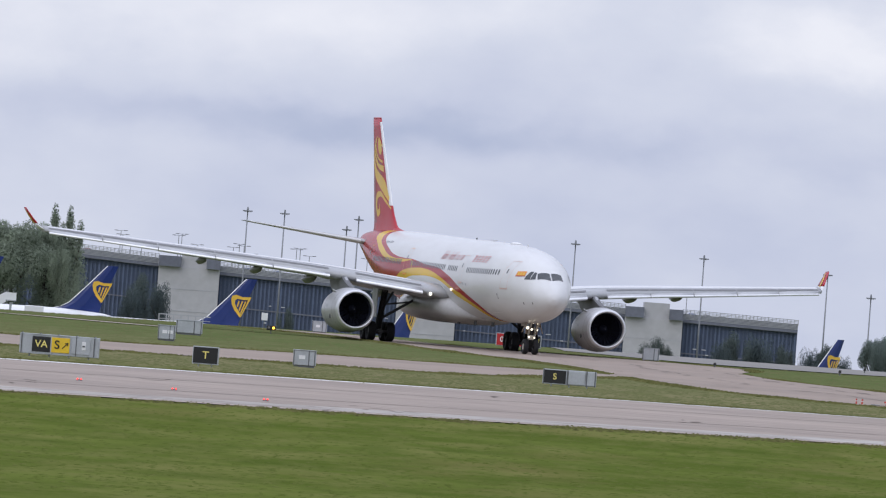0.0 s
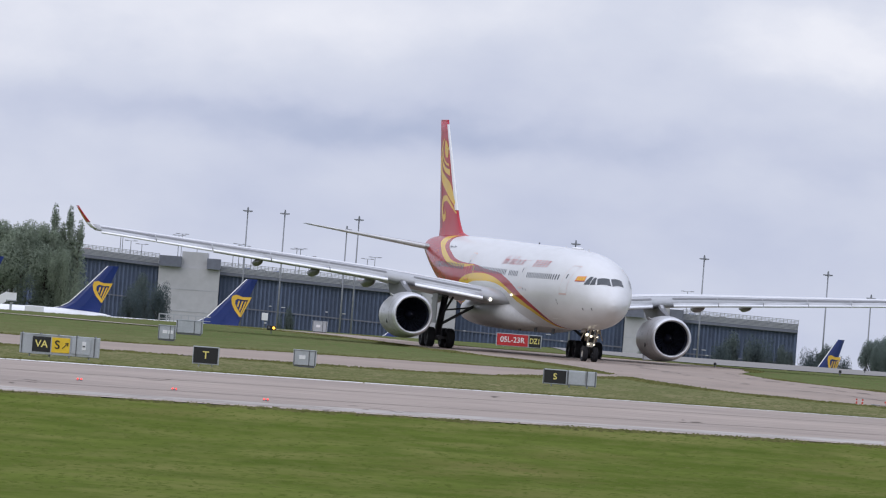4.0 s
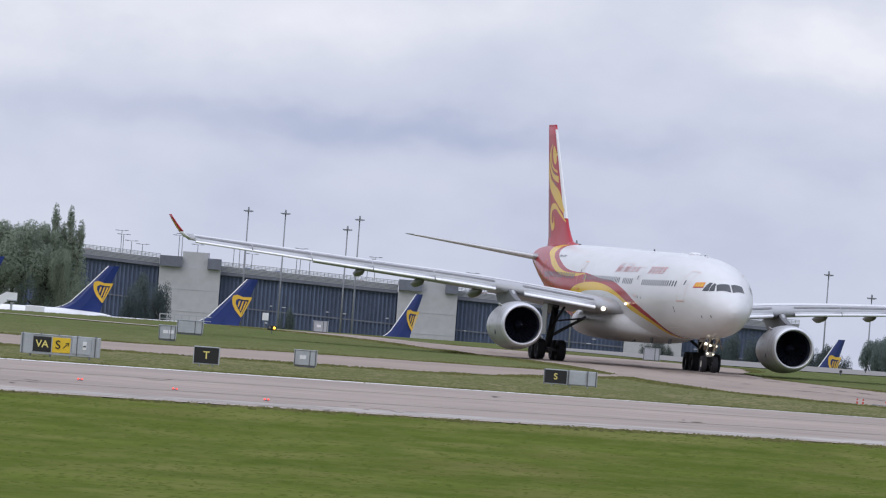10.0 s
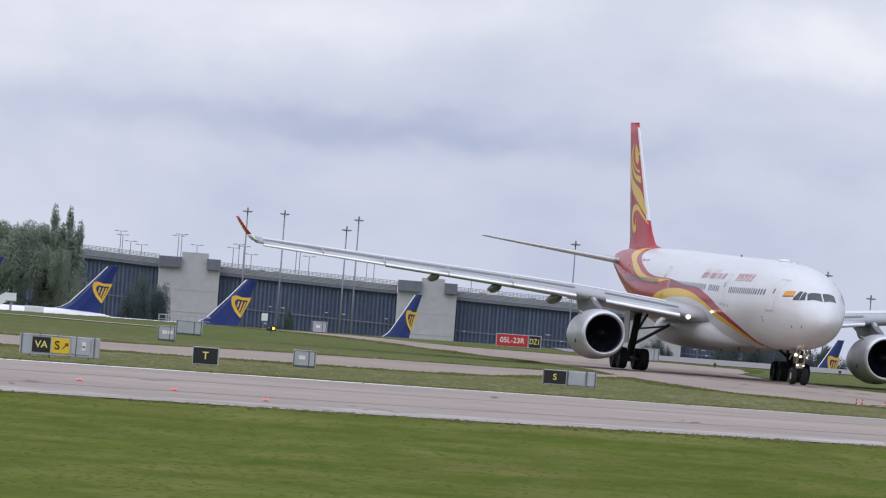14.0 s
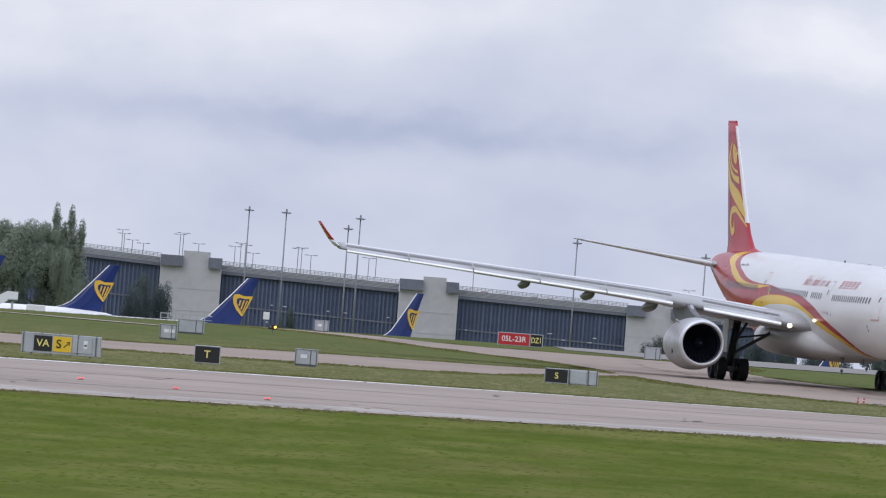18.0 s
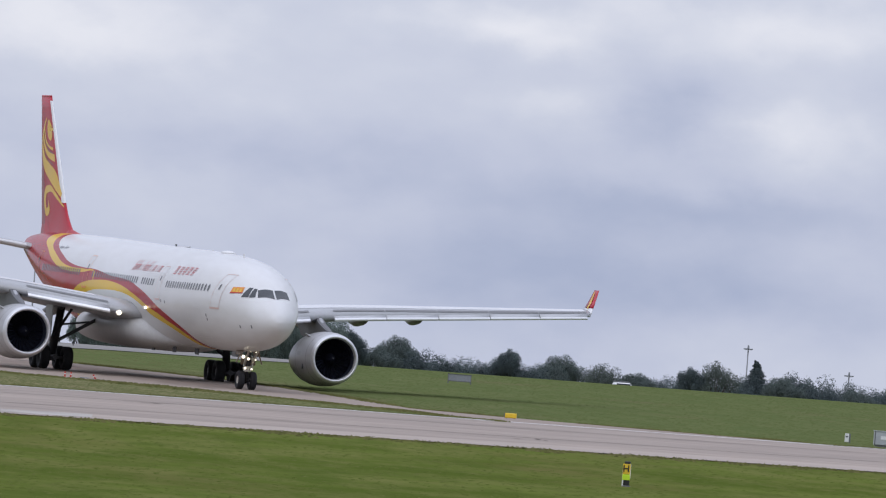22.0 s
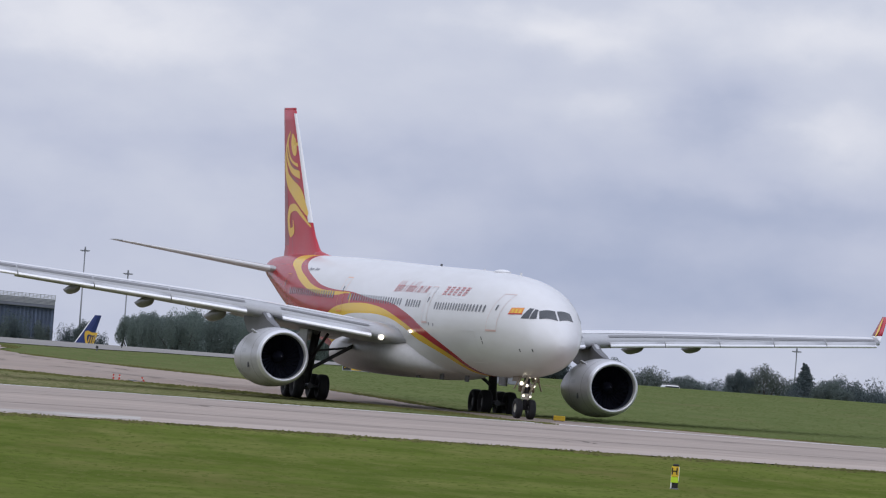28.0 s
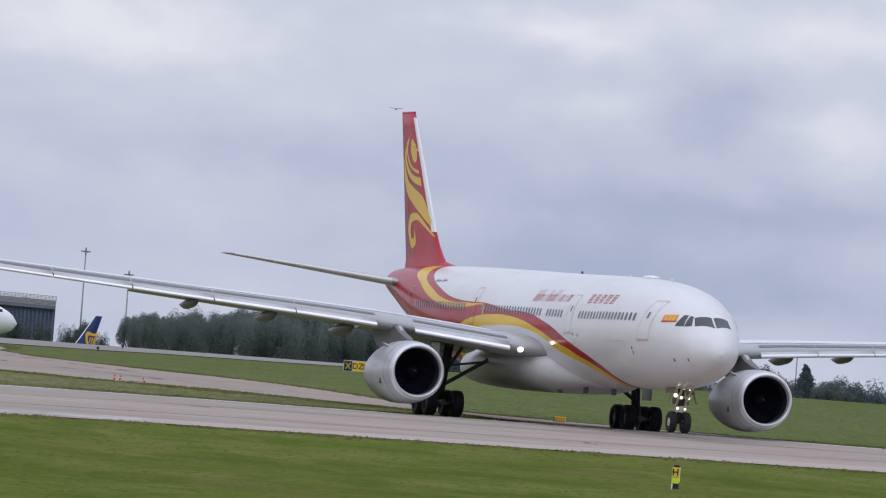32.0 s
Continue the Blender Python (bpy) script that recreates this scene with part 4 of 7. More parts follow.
for line, w, mat in UPPER_SWIRLS + LOWER_SWIRLS_AND_SHADE:
    swirl_ribbon("swirl", [fin_uv(*p) for p in line], w, mat, 0.012 if mat is YELLOW else 0.009)


def tailplane(side):
    rings = []
    for y in (0.6, 2, 4, 6, 8, 9.4, 9.75):
        f = (y - 1.9) / 7.85
        le, c, z, t = -23.9 - 5.6 * f, 5.7 - 3.5 * f, 7.18 + 0.88 * f, 0.24 - 0.16 * f
        if y > 9.5:
            le, c, t = le - 0.25, c - 0.4, 0.04
        rings.append([(le - c * u, side * y, z + k * t) for u, k in AIRFOIL])
    tp = mesh_ob("tailplane", *loft(rings), GREY, airliner, "light grey tailplane", smooth=True)
    v = []
    for y in (2, 5, 8, 9.5):
        f = (y - 1.9) / 7.85
        le, c, z, t = -23.9 - 5.6 * f, 5.7 - 3.5 * f, 7.18 + 0.88 * f, 0.24 - 0.16 * f
        v += [(le + 0.03 - c * 0.04, side * y, z + t * 0.62), (le + 0.05, side * y, z), (le + 0.03 - c * 0.04, side * y, z - t * 0.46)]
    mesh_ob("leading_edge", v, [(3 * i + j, 3 * i + j + 1, 3 * i + j + 4, 3 * i + j + 3) for i in range(3) for j in range(2)], SKIN, tp, smooth=True)


for side in (-1, 1):
    tailplane(side)
part("tail_exhaust", tubes(((-31.2, 0, 7.32), (-31.45, 0, 7.33), 0.27, 0.24)), STEEL, airliner)

# ---- landing gear ----
WHEELS = []


def wheel_mesh(r, w):
    prof = [(0.02, 0.30 * r), (-0.5 * w * 0.55, 0.34 * r), (-0.5 * w * 0.8, 0.56 * r), (-0.5 * w, 0.72 * r), (-0.5 * w * 0.98, 0.86 * r), (-0.5 * w * 0.8, 0.96 * r), (-0.5 * w * 0.4, r),
            (0.5 * w * 0.4, r), (0.5 * w * 0.8, 0.96 * r), (0.5 * w * 0.98, 0.86 * r), (0.5 * w, 0.72 * r), (0.5 * w * 0.8, 0.56 * r), (0.5 * w * 0.55, 0.34 * r)]
    n = 28
    return loft([[(q * math.cos(2 * math.pi * i / n), y, q * math.sin(2 * math.pi * i / n)) for i in range(n)] for y, q in prof], caps=False)


def rim_mesh(r, w, n=20):
    rings = [[(q * math.cos(2 * math.pi * i / n), y, q * math.sin(2 * math.pi * i / n)) for i in range(n)] for y, q in
             ((-0.36 * w, 0.56 * r), (-0.30 * w, 0.40 * r), (-0.38 * w, 0.18 * r), (-0.42 * w, 0.02), (0.42 * w, 0.02), (0.38 * w, 0.18 * r), (0.30 * w, 0.40 * r), (0.36 * w, 0.56 * r))]
    return loft(rings, caps=False)


def wheel(parent, place, r, w, rim):
    tyre = mesh_ob("wheel", *wheel_mesh(r, w), RUBBER, parent, smooth=True)
    tyre.matrix_basis = Matrix.Translation(place)
    WHEELS.append((tyre, Vector(place), r))
    return tyre


def hub(parent, place, r, w, rim):
    ob = mesh_ob("wheel_hub", *rim_mesh(r, w), rim, parent, smooth=True)
    ob.matrix_basis = Matrix.Translation(place)


def main_gear(side):
    root = part("main_gear", tubes(((0, 0, 0.72), (0.25, -side * 0.35, 4.1), 0.24), ((0.05, 0, 0.5), (0.12, -side * 0.1, 1.9), 0.17)), STEEL, airliner, "dark main landing gear with a four-wheel bogie", smooth=True)
    root.matrix_basis = Matrix.Translation((0, side * 5.34 - 0.12, 0))
    part("bogie_beam", tubes(((-1.1, 0, 0.66), (1.1, 0, 0.72), 0.16)), STEEL, root)
    part("side_stay", tubes(((0.1, -side * 0.1, 1.6), (0.6, -side * 2.5, 3.2), 0.10), ((0.15, 0, 2.6), (0.5, -side * 2.0, 2.95), 0.06)), STEEL, root)
    part("drag_stay", tubes(((0.1, 0, 1.9), (2.0, -side * 0.5, 3.6), 0.09)), STEEL, root)
    part("torque_link", tubes(((-0.3, 0, 1.0), (-0.65, 0, 1.45), 0.06), ((-0.65, 0, 1.45), (-0.2, 0, 1.95), 0.06)), STEEL, root)
    part("gear_door", boxes(((0.3, side * 0.42, 2.75), (1.7, 0.06, 2.1)), bevel=0.02), BELLY, root, "pale leg door")
    for x in (0.99, -0.99):
        part("axle", tubes(((x, -0.75, 0.70), (x, 0.75, 0.70), 0.09)), STEEL, root)
        for y in (-0.70, 0.70):
            wheel(root, (x, y, 0.70), 0.70, 0.56, CHROME)
            hub(root, (x, y, 0.70), 0.70, 0.50, STEEL)


for side in (-1, 1):
    main_gear(side)


def nose_gear():
    root = part("nose_gear", tubes(((0, 0, 0.5), (0.12, 0, 2.9), 0.13), ((0.06, 0, 1.3), (0.14, 0, 2.9), 0.17)), STEEL, airliner, "nose landing gear with bright lamps", smooth=True)
    root.matrix_basis = Matrix.Translation((25.38, 0.02, 0))
    part("axle", tubes(((0, -0.5, 0.53), (0, 0.5, 0.53), 0.07)), STEEL, root)
    part("drag_stay", tubes(((0.1, -0.2, 1.4), (1.6, -0.3, 2.6), 0.06), ((0.1, 0.2, 1.4), (1.6, 0.3, 2.6), 0.06)), CHROME, root)
    part("steering_collar", tubes(((0.05, 0, 1.05), (0.07, 0, 1.35), 0.23)), CHROME, root)
    part("lamp_bracket", boxes(((0.22, 0, 1.78), (0.08, 0.95, 0.12)), ((0.22, 0, 1.22), (0.08, 0.6, 0.10)), bevel=0.01), CHROME, root)
    part("steering_jack", tubes(((0.12, -0.42, 1.48), (0.12, 0.42, 1.48), 0.07), n=12), BRONZE, root, "bronze-tinted steering jack")
    part("lamp_plate", boxes(((0.10, -0.24, 1.66), (0.05, 0.40, 0.46)), ((0.10, 0.24, 1.66), (0.05, 0.40, 0.46)), bevel=0.02), BRONZE, root)
    for sg in (-1, 1):
        part("hose", tubes(((0.16, sg * 0.18, 1.95), (0.20, sg * 0.26, 1.35), 0.035), ((0.20, sg * 0.26, 1.35), (0.1, sg * 0.1, 1.02), 0.035)), CHROME, root)
        bm = bmesh.new()
        add_box(bm, (0.35, sg * 0.62, 1.84), (0.12, 0.06, 0.72), Matrix.Rotation(radians(sg * 22), 4, "X"), bevel=0.02)
        part("door_link", bm, BRONZE, root)
        bm = bmesh.new()
        add_box(bm, (-0.1, sg * 0.50, 2.12), (1.5, 0.05, 0.36), Matrix.Rotation(radians(sg * 14), 4, "X"), bevel=0.02)
        part("gear_door", bm, BRONZE, root, "bronze-tinted nose gear door")
        wheel(root, (0, sg * 0.36, 0.53), 0.53, 0.36, CHROME)
        hub(root, (0, sg * 0.36, 0.53), 0.40 if sg < 0 else 0.34, 0.40, CHROME if sg < 0 else STEEL)
    for y, z, r in ((-0.36, 1.86, 0.10), (-0.06, 1.76, 0.08), (0.34, 1.74, 0.06), (-0.20, 1.22, 0.07), (0.18, 1.19, 0.055), (0.06, 2.20, 0.035), (0.36, 2.16, 0.03)):
        housing = part("lamp_housing", tubes(((0.14, y, z), (0.34, y, z), r * 0.7, r * 1.05), n=14), STEEL, root)
        bm = bmesh.new()
        bmesh.ops.create_uvsphere(bm, u_segments=14, v_segments=8, radius=1, matrix=Matrix.Translation((0.345, y, z)) @ Matrix.Diagonal((0.05, r, r, 1)))
        part("lamp_lens", bm, LAMP, housing, "glowing white lamp lens", smooth=True)


nose_gear()

# landing lamps at the wing roots and on the flanks: the lit face swivels forward when they are switched on
SWIVEL = []
for side in (-1, 1):
    for x, y, z, r in ((8.82, 3.72, 3.68, 0.135), (NOSE - 20.80, 2.76, 4.12, 0.085)):
        rim = part("lamp_socket", tubes(((x - 0.28, side * y, z), (x - 0.12, side * y, z), r * 1.25), n=16), BARE if x < 10 else WHITE, airliner)
        bm = bmesh.new()
        bmesh.ops.create_uvsphere(bm, u_segments=16, v_segments=8, radius=1, matrix=Matrix.Translation((0.09, 0, 0)) @ Matrix.Diagonal((0.06, r, r, 1)))
        lens = part("landing_lamp", bm, LAMP, airliner, "glowing white landing lamp", smooth=True)
        SWIVEL.append((lens, Vector((x - 0.06, side * y, z))))
        lens.matrix_basis = Matrix.Translation(SWIVEL[-1][1])

# ---- signs, boxes and markers on the grass ----
SIGN_GREY = material("galvanised_sign_metal", (0.44, 0.46, 0.48), 0.5, metal=0.3, vary=0.10, scale=1.5, fine=14)
SIGN_DARK = material("dark_sign_edging", (0.12, 0.125, 0.13), 0.5, vary=0.1, scale=2, fine=12)
SIGN_BLACK = material("black_sign_face", (0.012, 0.012, 0.012), 0.45, vary=0.1, scale=2, fine=12)
SIGN_YELLOW = material("yellow_sign_face", (0.78, 0.52, 0.03), 0.45, vary=0.07, scale=2, fine=12)
SIGN_RED = material("red_sign_face", (0.50, 0.025, 0.03), 0.45, vary=0.07, scale=2, fine=12)
SIGN_INK = material("pale_yellow_sign_lettering", (0.84, 0.72, 0.22), 0.45, vary=0.05, scale=2, fine=12)
SIGN_WHITE = material("white_sign_paint", (0.78, 0.78, 0.78), 0.5, vary=0.05, scale=2, fine=12)
LIME = material("fluorescent_lime", (0.55, 0.80, 0.03), 0.5, vary=0.06, scale=2, fine=12)
HAZARD = material("orange_red_plastic", (0.50, 0.06, 0.035), 0.5, vary=0.08, scale=4, fine=20)
RED_GLOW = glowing("red_stop_bar_light", (1.0, 0.09, 0.08), 1.1)
AMBER_GLOW = glowing("amber_guard_light", (1.0, 0.48, 0.05), 3.0)


def lettering(text, height, mat, parent, x, z, y=-0.06, name="lettering", room=None):
    """Raised characters on a sign's face, which looks towards -y."""
    cu = bpy.data.curves.new(name, "FONT")
    cu.body, cu.size, cu.align_x, cu.align_y, cu.extrude = text, height * 1.38, "CENTER", "CENTER", 0.004
    cu.offset = 0.006
    tmp = new(name, cu)
    me = bpy.data.meshes.new_from_object(tmp.evaluated_get(bpy.context.evaluated_depsgraph_get()))
    bpy.data.objects.remove(tmp)
    wide = max(v.co.x for v in me.vertices) - min(v.co.x for v in me.vertices)
    if room and wide > room:
        me.transform(Matrix.Diagonal((room / wide, 1, 1, 1)))
    me.materials.clear()
    me.materials.append(mat)
    ob = new(name, me)
    ob.parent = parent
    ob.matrix_basis = pose(x, y, z, 90, 0, 0)
    return ob


def arrow(mat, parent, x, z, size, turn, y=-0.06):
    bm = bmesh.new()
    k = size / 2
    for pts in ([(-0.09, -1), (0.09, -1), (0.09, 0.5), (-0.09, 0.5)], [(0, 1.0), (-0.5, 0.35), (-0.36, 0.22), (0, 0.7)], [(0, 1.0), (0, 0.7), (0.36, 0.22), (0.5, 0.35)]):
        bm.faces.new([bm.verts.new((px * k, 0, pz * k)) for px, pz in pts])
    ob = part("arrow", bm, mat, parent)
    ob.matrix_basis = pose(x, y - 0.004, z, 0, turn, 0)


def sign(name, place, width, height, panels, label, yaw=0.0, back=0.22, legs=2, lift=0.12, inset=0.10):
    """A boxed airfield sign: panels are (from, to, face, text, text colour), along its width in metres from its left end."""
    x, y = place
    root = new(name)
    root.matrix_basis = pose(x, y, ground_z(x, y), 0, 0, yaw)
    tagged(root, label, "airfield sign")
    part("case", boxes(((0, back / 2, lift + height / 2), (width, back, height)), bevel=0.02), SIGN_GREY, root)
    for i in range(legs):
        px = -width / 2 + width * (i + 0.5) / legs
        part("leg", tubes(((px, back / 2, -0.05), (px, back / 2, lift + 0.02), 0.04)), SIGN_GREY, root)
    for a, b, face, text, ink in panels:
        c = -width / 2 + (a + b) / 2
        p = part("panel", boxes(((c, -0.02, lift + height / 2), (b - a - 0.03, 0.05, height - inset)), bevel=0.008), face, root)
        if face is not SIGN_GREY:
            part("panel_rim", boxes(((c, -0.012, lift + 0.03), (b - a, 0.06, 0.03)), ((c, -0.012, lift + height - 0.03), (b - a, 0.06, 0.03)),
                                    ((c - (b - a) / 2, -0.012, lift + height / 2), (0.03, 0.06, height)), ((c + (b - a) / 2, -0.012, lift + height / 2), (0.03, 0.06, height))), SIGN_GREY, p)
        if text:
            lettering(text, (height - inset) * 0.48, ink, p, c, lift + height / 2, room=(b - a) * 0.78)
    return root


va = sign("airfield_sign", (-18.83, 546), 4.0, 1.02, [(0.62, 1.58, SIGN_BLACK, "VA", SIGN_INK), (1.60, 2.55, SIGN_YELLOW, "", SIGN_BLACK), (2.6, 3.6, SIGN_GREY, "", None)],
          "black and yellow taxiway sign in a long grey metal case", yaw=-4, back=0.5, legs=4, inset=0.26)
lettering("S", 0.44, SIGN_BLACK, va, -2.0 + 1.90, 0.63, name="lettering")
arrow(SIGN_BLACK, va, -2.0 + 2.31, 0.63, 0.44, 45)
part("label_plate", boxes(((1.25, -0.05, 0.68), (0.2, 0.03, 0.42)), bevel=0.01), SIGN_WHITE, va)
part("label_mark", boxes(((1.25, -0.07, 0.66), (0.14, 0.02, 0.08))), SIGN_DARK, va)
for k in range(5):
    part("case_rib", boxes(((-1.9 + 0.92 * k, 0.2, 1.16), (0.04, 0.6, 0.05))), SIGN_DARK, va)
for px in (-1.9, 0.86, 1.78):
    part("case_rib", boxes(((px, -0.03, 0.62), (0.05, 0.04, 0.95))), SIGN_DARK, va)
sign("airfield_sign", (-11.75, 560), 1.36, 0.92, [(0.03, 1.33, SIGN_BLACK, "T", SIGN_INK)], "black taxiway sign with a yellow letter on grass", yaw=-3)
ss = sign("airfield_sign", (7.5, 597), 2.95, 0.82, [(0.05, 1.30, SIGN_BLACK, "S", SIGN_INK), (1.4, 2.35, SIGN_GREY, "", None), (2.4, 2.9, SIGN_GREY, "", None)],
          "black taxiway sign beside a grey metal panel", yaw=-3, legs=3)
for px in (-1.42, -0.1, 0.95, 1.42):
    part("case_rib", boxes(((px, -0.03, 0.52), (0.06, 0.08, 0.84))), SIGN_DARK, ss)
rs = sign("runway_sign", (6.5, 850), 3.55, 1.0, [(0.04, 2.5, SIGN_RED, "05L-23R", SIGN_WHITE), (2.56, 3.5, SIGN_BLACK, "DZ1", SIGN_INK)], "red and black runway holding sign on grass", yaw=-2, legs=3, lift=0.05)
ys = sign("airfield_sign", (47.6, 772), 2.5, 0.80, [(0.03, 0.62, SIGN_BLACK, "", None), (0.64, 2.47, SIGN_YELLOW, "", None)], "yellow and black taxiway direction sign on grass", yaw=-4, lift=0.06)
lettering("DZ", 0.42, SIGN_BLACK, ys, -0.22, 0.46)
arrow(SIGN_BLACK, ys, 0.20, 0.46, 0.40, 0)
part("divider", boxes(((0.42, -0.055, 0.46), (0.05, 0.02, 0.66))), SIGN_BLACK, ys)
lettering("V", 0.42, SIGN_BLACK, ys, 0.68, 0.46)
arrow(SIGN_BLACK, ys, 1.00, 0.46, 0.40, 40)
for a in (-1, 1):
    bm = bmesh.new()
    add_box(bm, (-0.92, -0.055, 0.46), (0.05, 0.02, 0.55), Matrix.Rotation(radians(a * 38), 4, "Y"))
    part("cross_bar", bm, SIGN_YELLOW, ys)


def cabinet(place, w, h, label, yaw=-3, d=0.5, plates=1):
    x, y = place
    root = new("equipment_cabinet")
    root.matrix_basis = pose(x, y, ground_z(x, y), 0, 0, yaw)
    tagged(root, label, "cabinet", group="grey cabinets on the grass")
    part("plinth", boxes(((0, 0, 0.04), (w * 0.9, d * 0.8, 0.14))), SIGN_DARK, root)
    part("body", boxes(((0, 0, 0.1 + h / 2), (w, d, h)), bevel=0.03), SIGN_GREY, root)
    for k in (-0.46, 0.46, 0.2):
        part("rib", boxes(((w * k, -d / 2 - 0.01, 0.1 + h / 2), (0.05, 0.05, h * 1.02)), bevel=0.008), SIGN_DARK, root)
    part("lid", boxes(((0, 0, 0.12 + h), (w + 0.06, d + 0.06, 0.04)), bevel=0.01), SIGN_GREY, root)
    for k in range(plates):
        part("plate", boxes(((-w * 0.1 + 0.35 * k, -d / 2 - 0.012, 0.1 + h * 0.55), (w * 0.28, 0.02, h * 0.25))), SIGN_WHITE, root)
    return root


cabinet((-7.1, 598), 1.25, 0.82, "grey metal equipment cabinet with a white plate")
cabinet((-16.4, 664), 1.05, 0.82, "small grey metal cabinet with dark ribs on grass", plates=2)
cabinet((-16.3, 719), 1.75, 0.82, "wide grey metal cabinet on grass", plates=0)
cabinet((-9.1, 850), 1.15, 0.80, "grey cabinet by the crown of the field")
cabinet((15.6, 785), 1.2, 0.85, "grey ribbed cabinet beside the taxiway", plates=0)


BOARD_GREY = material("weathered_grey_board", (0.24, 0.25, 0.275), 0.7, vary=0.1, scale=2, fine=12)


def board(place, w, h, lift):
    x, y = place
    root = new("grey_board")
    root.matrix_basis = pose(x, y, ground_z(x, y), 0, 0, -3)
    tagged(root, "plain grey board on two legs in the grass", "board")
    part("face", boxes(((0, 0, lift + h / 2), (w, 0.08, h)), bevel=0.01), BOARD_GREY, root)
    part("rim", boxes(((0, -0.03, lift + h), (w + 0.06, 0.06, 0.05)), ((0, -0.03, lift), (w + 0.06, 0.06, 0.05))), SIGN_DARK, root)
    for k in (-0.5, 0.5):
        part("leg", boxes(((w * k, 0, lift * 0.5 + h * 0.5), (0.07, 0.07, lift + h + 0.1))), SIGN_DARK, root)


board((56.4, 748), 1.55, 0.46, 0.18)


def stop_bar(place):
    x, y = place
    root = new("stop_bar_light")
    root.matrix_basis = pose(x, y, ground_z(x, y) + 0.05)
    tagged(root, "glowing red inset light in the taxiway", "airfield light", group="red lights across the taxiway")
    part("body", tubes(((0, 0, -0.02), (0, 0, 0.05), 0.15, 0.12)), SIGN_DARK, root)
    for k in (-0.08, 0.08):
        bm = bmesh.new()
        bmesh.ops.create_uvsphere(bm, u_segments=10, v_segments=6, radius=1, matrix=Matrix.Translation((k, -0.09, 0.07)) @ Matrix.Diagonal((0.05, 0.03, 0.042, 1)))
        part("lens", bm, RED_GLOW, root, "glowing red lens")


for p in ((-15.8, 487.7), (-11.4, 482.5), (-7.2, 475.1)):
    stop_bar(p)


def guard_light(place):
    x, y = place
    root = new("runway_guard_light")
    root.matrix_basis = pose(x, y, ground_z(x, y))
    tagged(root, "dark two-lamp guard light with one amber lamp lit", "airfield light")
    part("post", tubes(((0, 0, 0), (0, 0, 0.3), 0.04)), SIGN_DARK, root)
    part("case", boxes(((0, 0, 0.42), (0.66, 0.2, 0.34)), bevel=0.04), SIGN_BLACK, root)
    for k, m in ((-0.17, SIGN_DARK), (0.17, AMBER_GLOW)):
        bm = bmesh.new()
        bmesh.ops.create_uvsphere(bm, u_segments=12, v_segments=8, radius=1, matrix=Matrix.Translation((k, -0.11, 0.42)) @ Matrix.Diagonal((0.095, 0.04, 0.095, 1)))
        part("lens", bm, m, root, "glowing amber lens" if m is AMBER_GLOW else "")


guard_light((-11.8, 779))


def hydrant_post(place, h=1.02):
    x, y = place
    root = new("marker_post")
    root.matrix_basis = pose(x, y, ground_z(x, y) - 0.02, 0, 0, -6)
    tagged(root, "black and yellow marker post with a letter plate on grass", "marker post", group="marker posts in the near grass")
    part("post", boxes(((0, 0, h / 2), (0.24, 0.16, h)), bevel=0.03), SIGN_BLACK, root)
    part("letter_plate", boxes(((-0.02, -0.09, 0.70 * h), (0.30, 0.03, 0.40 * h)), bevel=0.008), SIGN_YELLOW, root)
    lettering("H", 0.27, SIGN_BLACK, root, -0.04, 0.70 * h, -0.115)
    part("lime_band", boxes(((-0.02, -0.09, 0.38 * h), (0.30, 0.03, 0.22 * h)), bevel=0.008), LIME, root)
    part("white_edge", boxes(((-0.15, -0.06, 0.35 * h), (0.05, 0.06, 0.68 * h)), ((0.13, -0.085, 0.62 * h), (0.03, 0.03, 0.55 * h))), SIGN_WHITE, root)
    part("foot", boxes(((0, 0, 0.03), (0.32, 0.22, 0.06)), bevel=0.02), SIGN_DARK, root)


hydrant_post((39.2, 428.3))
hydrant_post((33.0, 347.0))


def yellow_box(place):
    x, y = place
    root = new("distance_marker")
    root.matrix_basis = pose(x, y, ground_z(x, y), 0, 0, -8)
    tagged(root, "small low yellow metal marker box in the grass", "marker")
    part("body", boxes(((0, 0, 0.20), (0.62, 0.28, 0.26)), bevel=0.03), SIGN_YELLOW, root)
    part("end_cap", boxes(((-0.32, 0, 0.20), (0.05, 0.24, 0.24))), SIGN_DARK, root)
    part("leg", tubes(((-0.2, 0, 0), (-0.2, 0, 0.1), 0.03), ((0.2, 0, 0), (0.2, 0, 0.1), 0.03)), SIGN_DARK, root)


yellow_box((46.1, 573.5))


def white_post(place, h, w):
    x, y = place
    root = new("white_marker")
    root.matrix_basis = pose(x, y, ground_z(x, y), 0, 0, -5)
    tagged(root, "short white marker board on the verge", "marker post", group="white markers on the verge")
    part("face", boxes(((0, 0, h / 2 + 0.05), (w, 0.08, h)), bevel=0.01), SIGN_WHITE, root)
    part("stake", boxes(((w * 0.5 + 0.05, 0.02, h * 0.55), (0.08, 0.06, h * 1.15))), SIGN_DARK, root)
    part("mark", boxes(((0, -0.05, h * 0.75), (w * 0.6, 0.02, h * 0.16))), SIGN_DARK, root)


white_post((65.2, 584), 0.45, 0.22)
cabinet((66.2, 574), 1.35, 0.72, "grey cabinet with a white plate at the taxiway verge", plates=1)
white_post((71.0, 578), 0.75, 0.3)


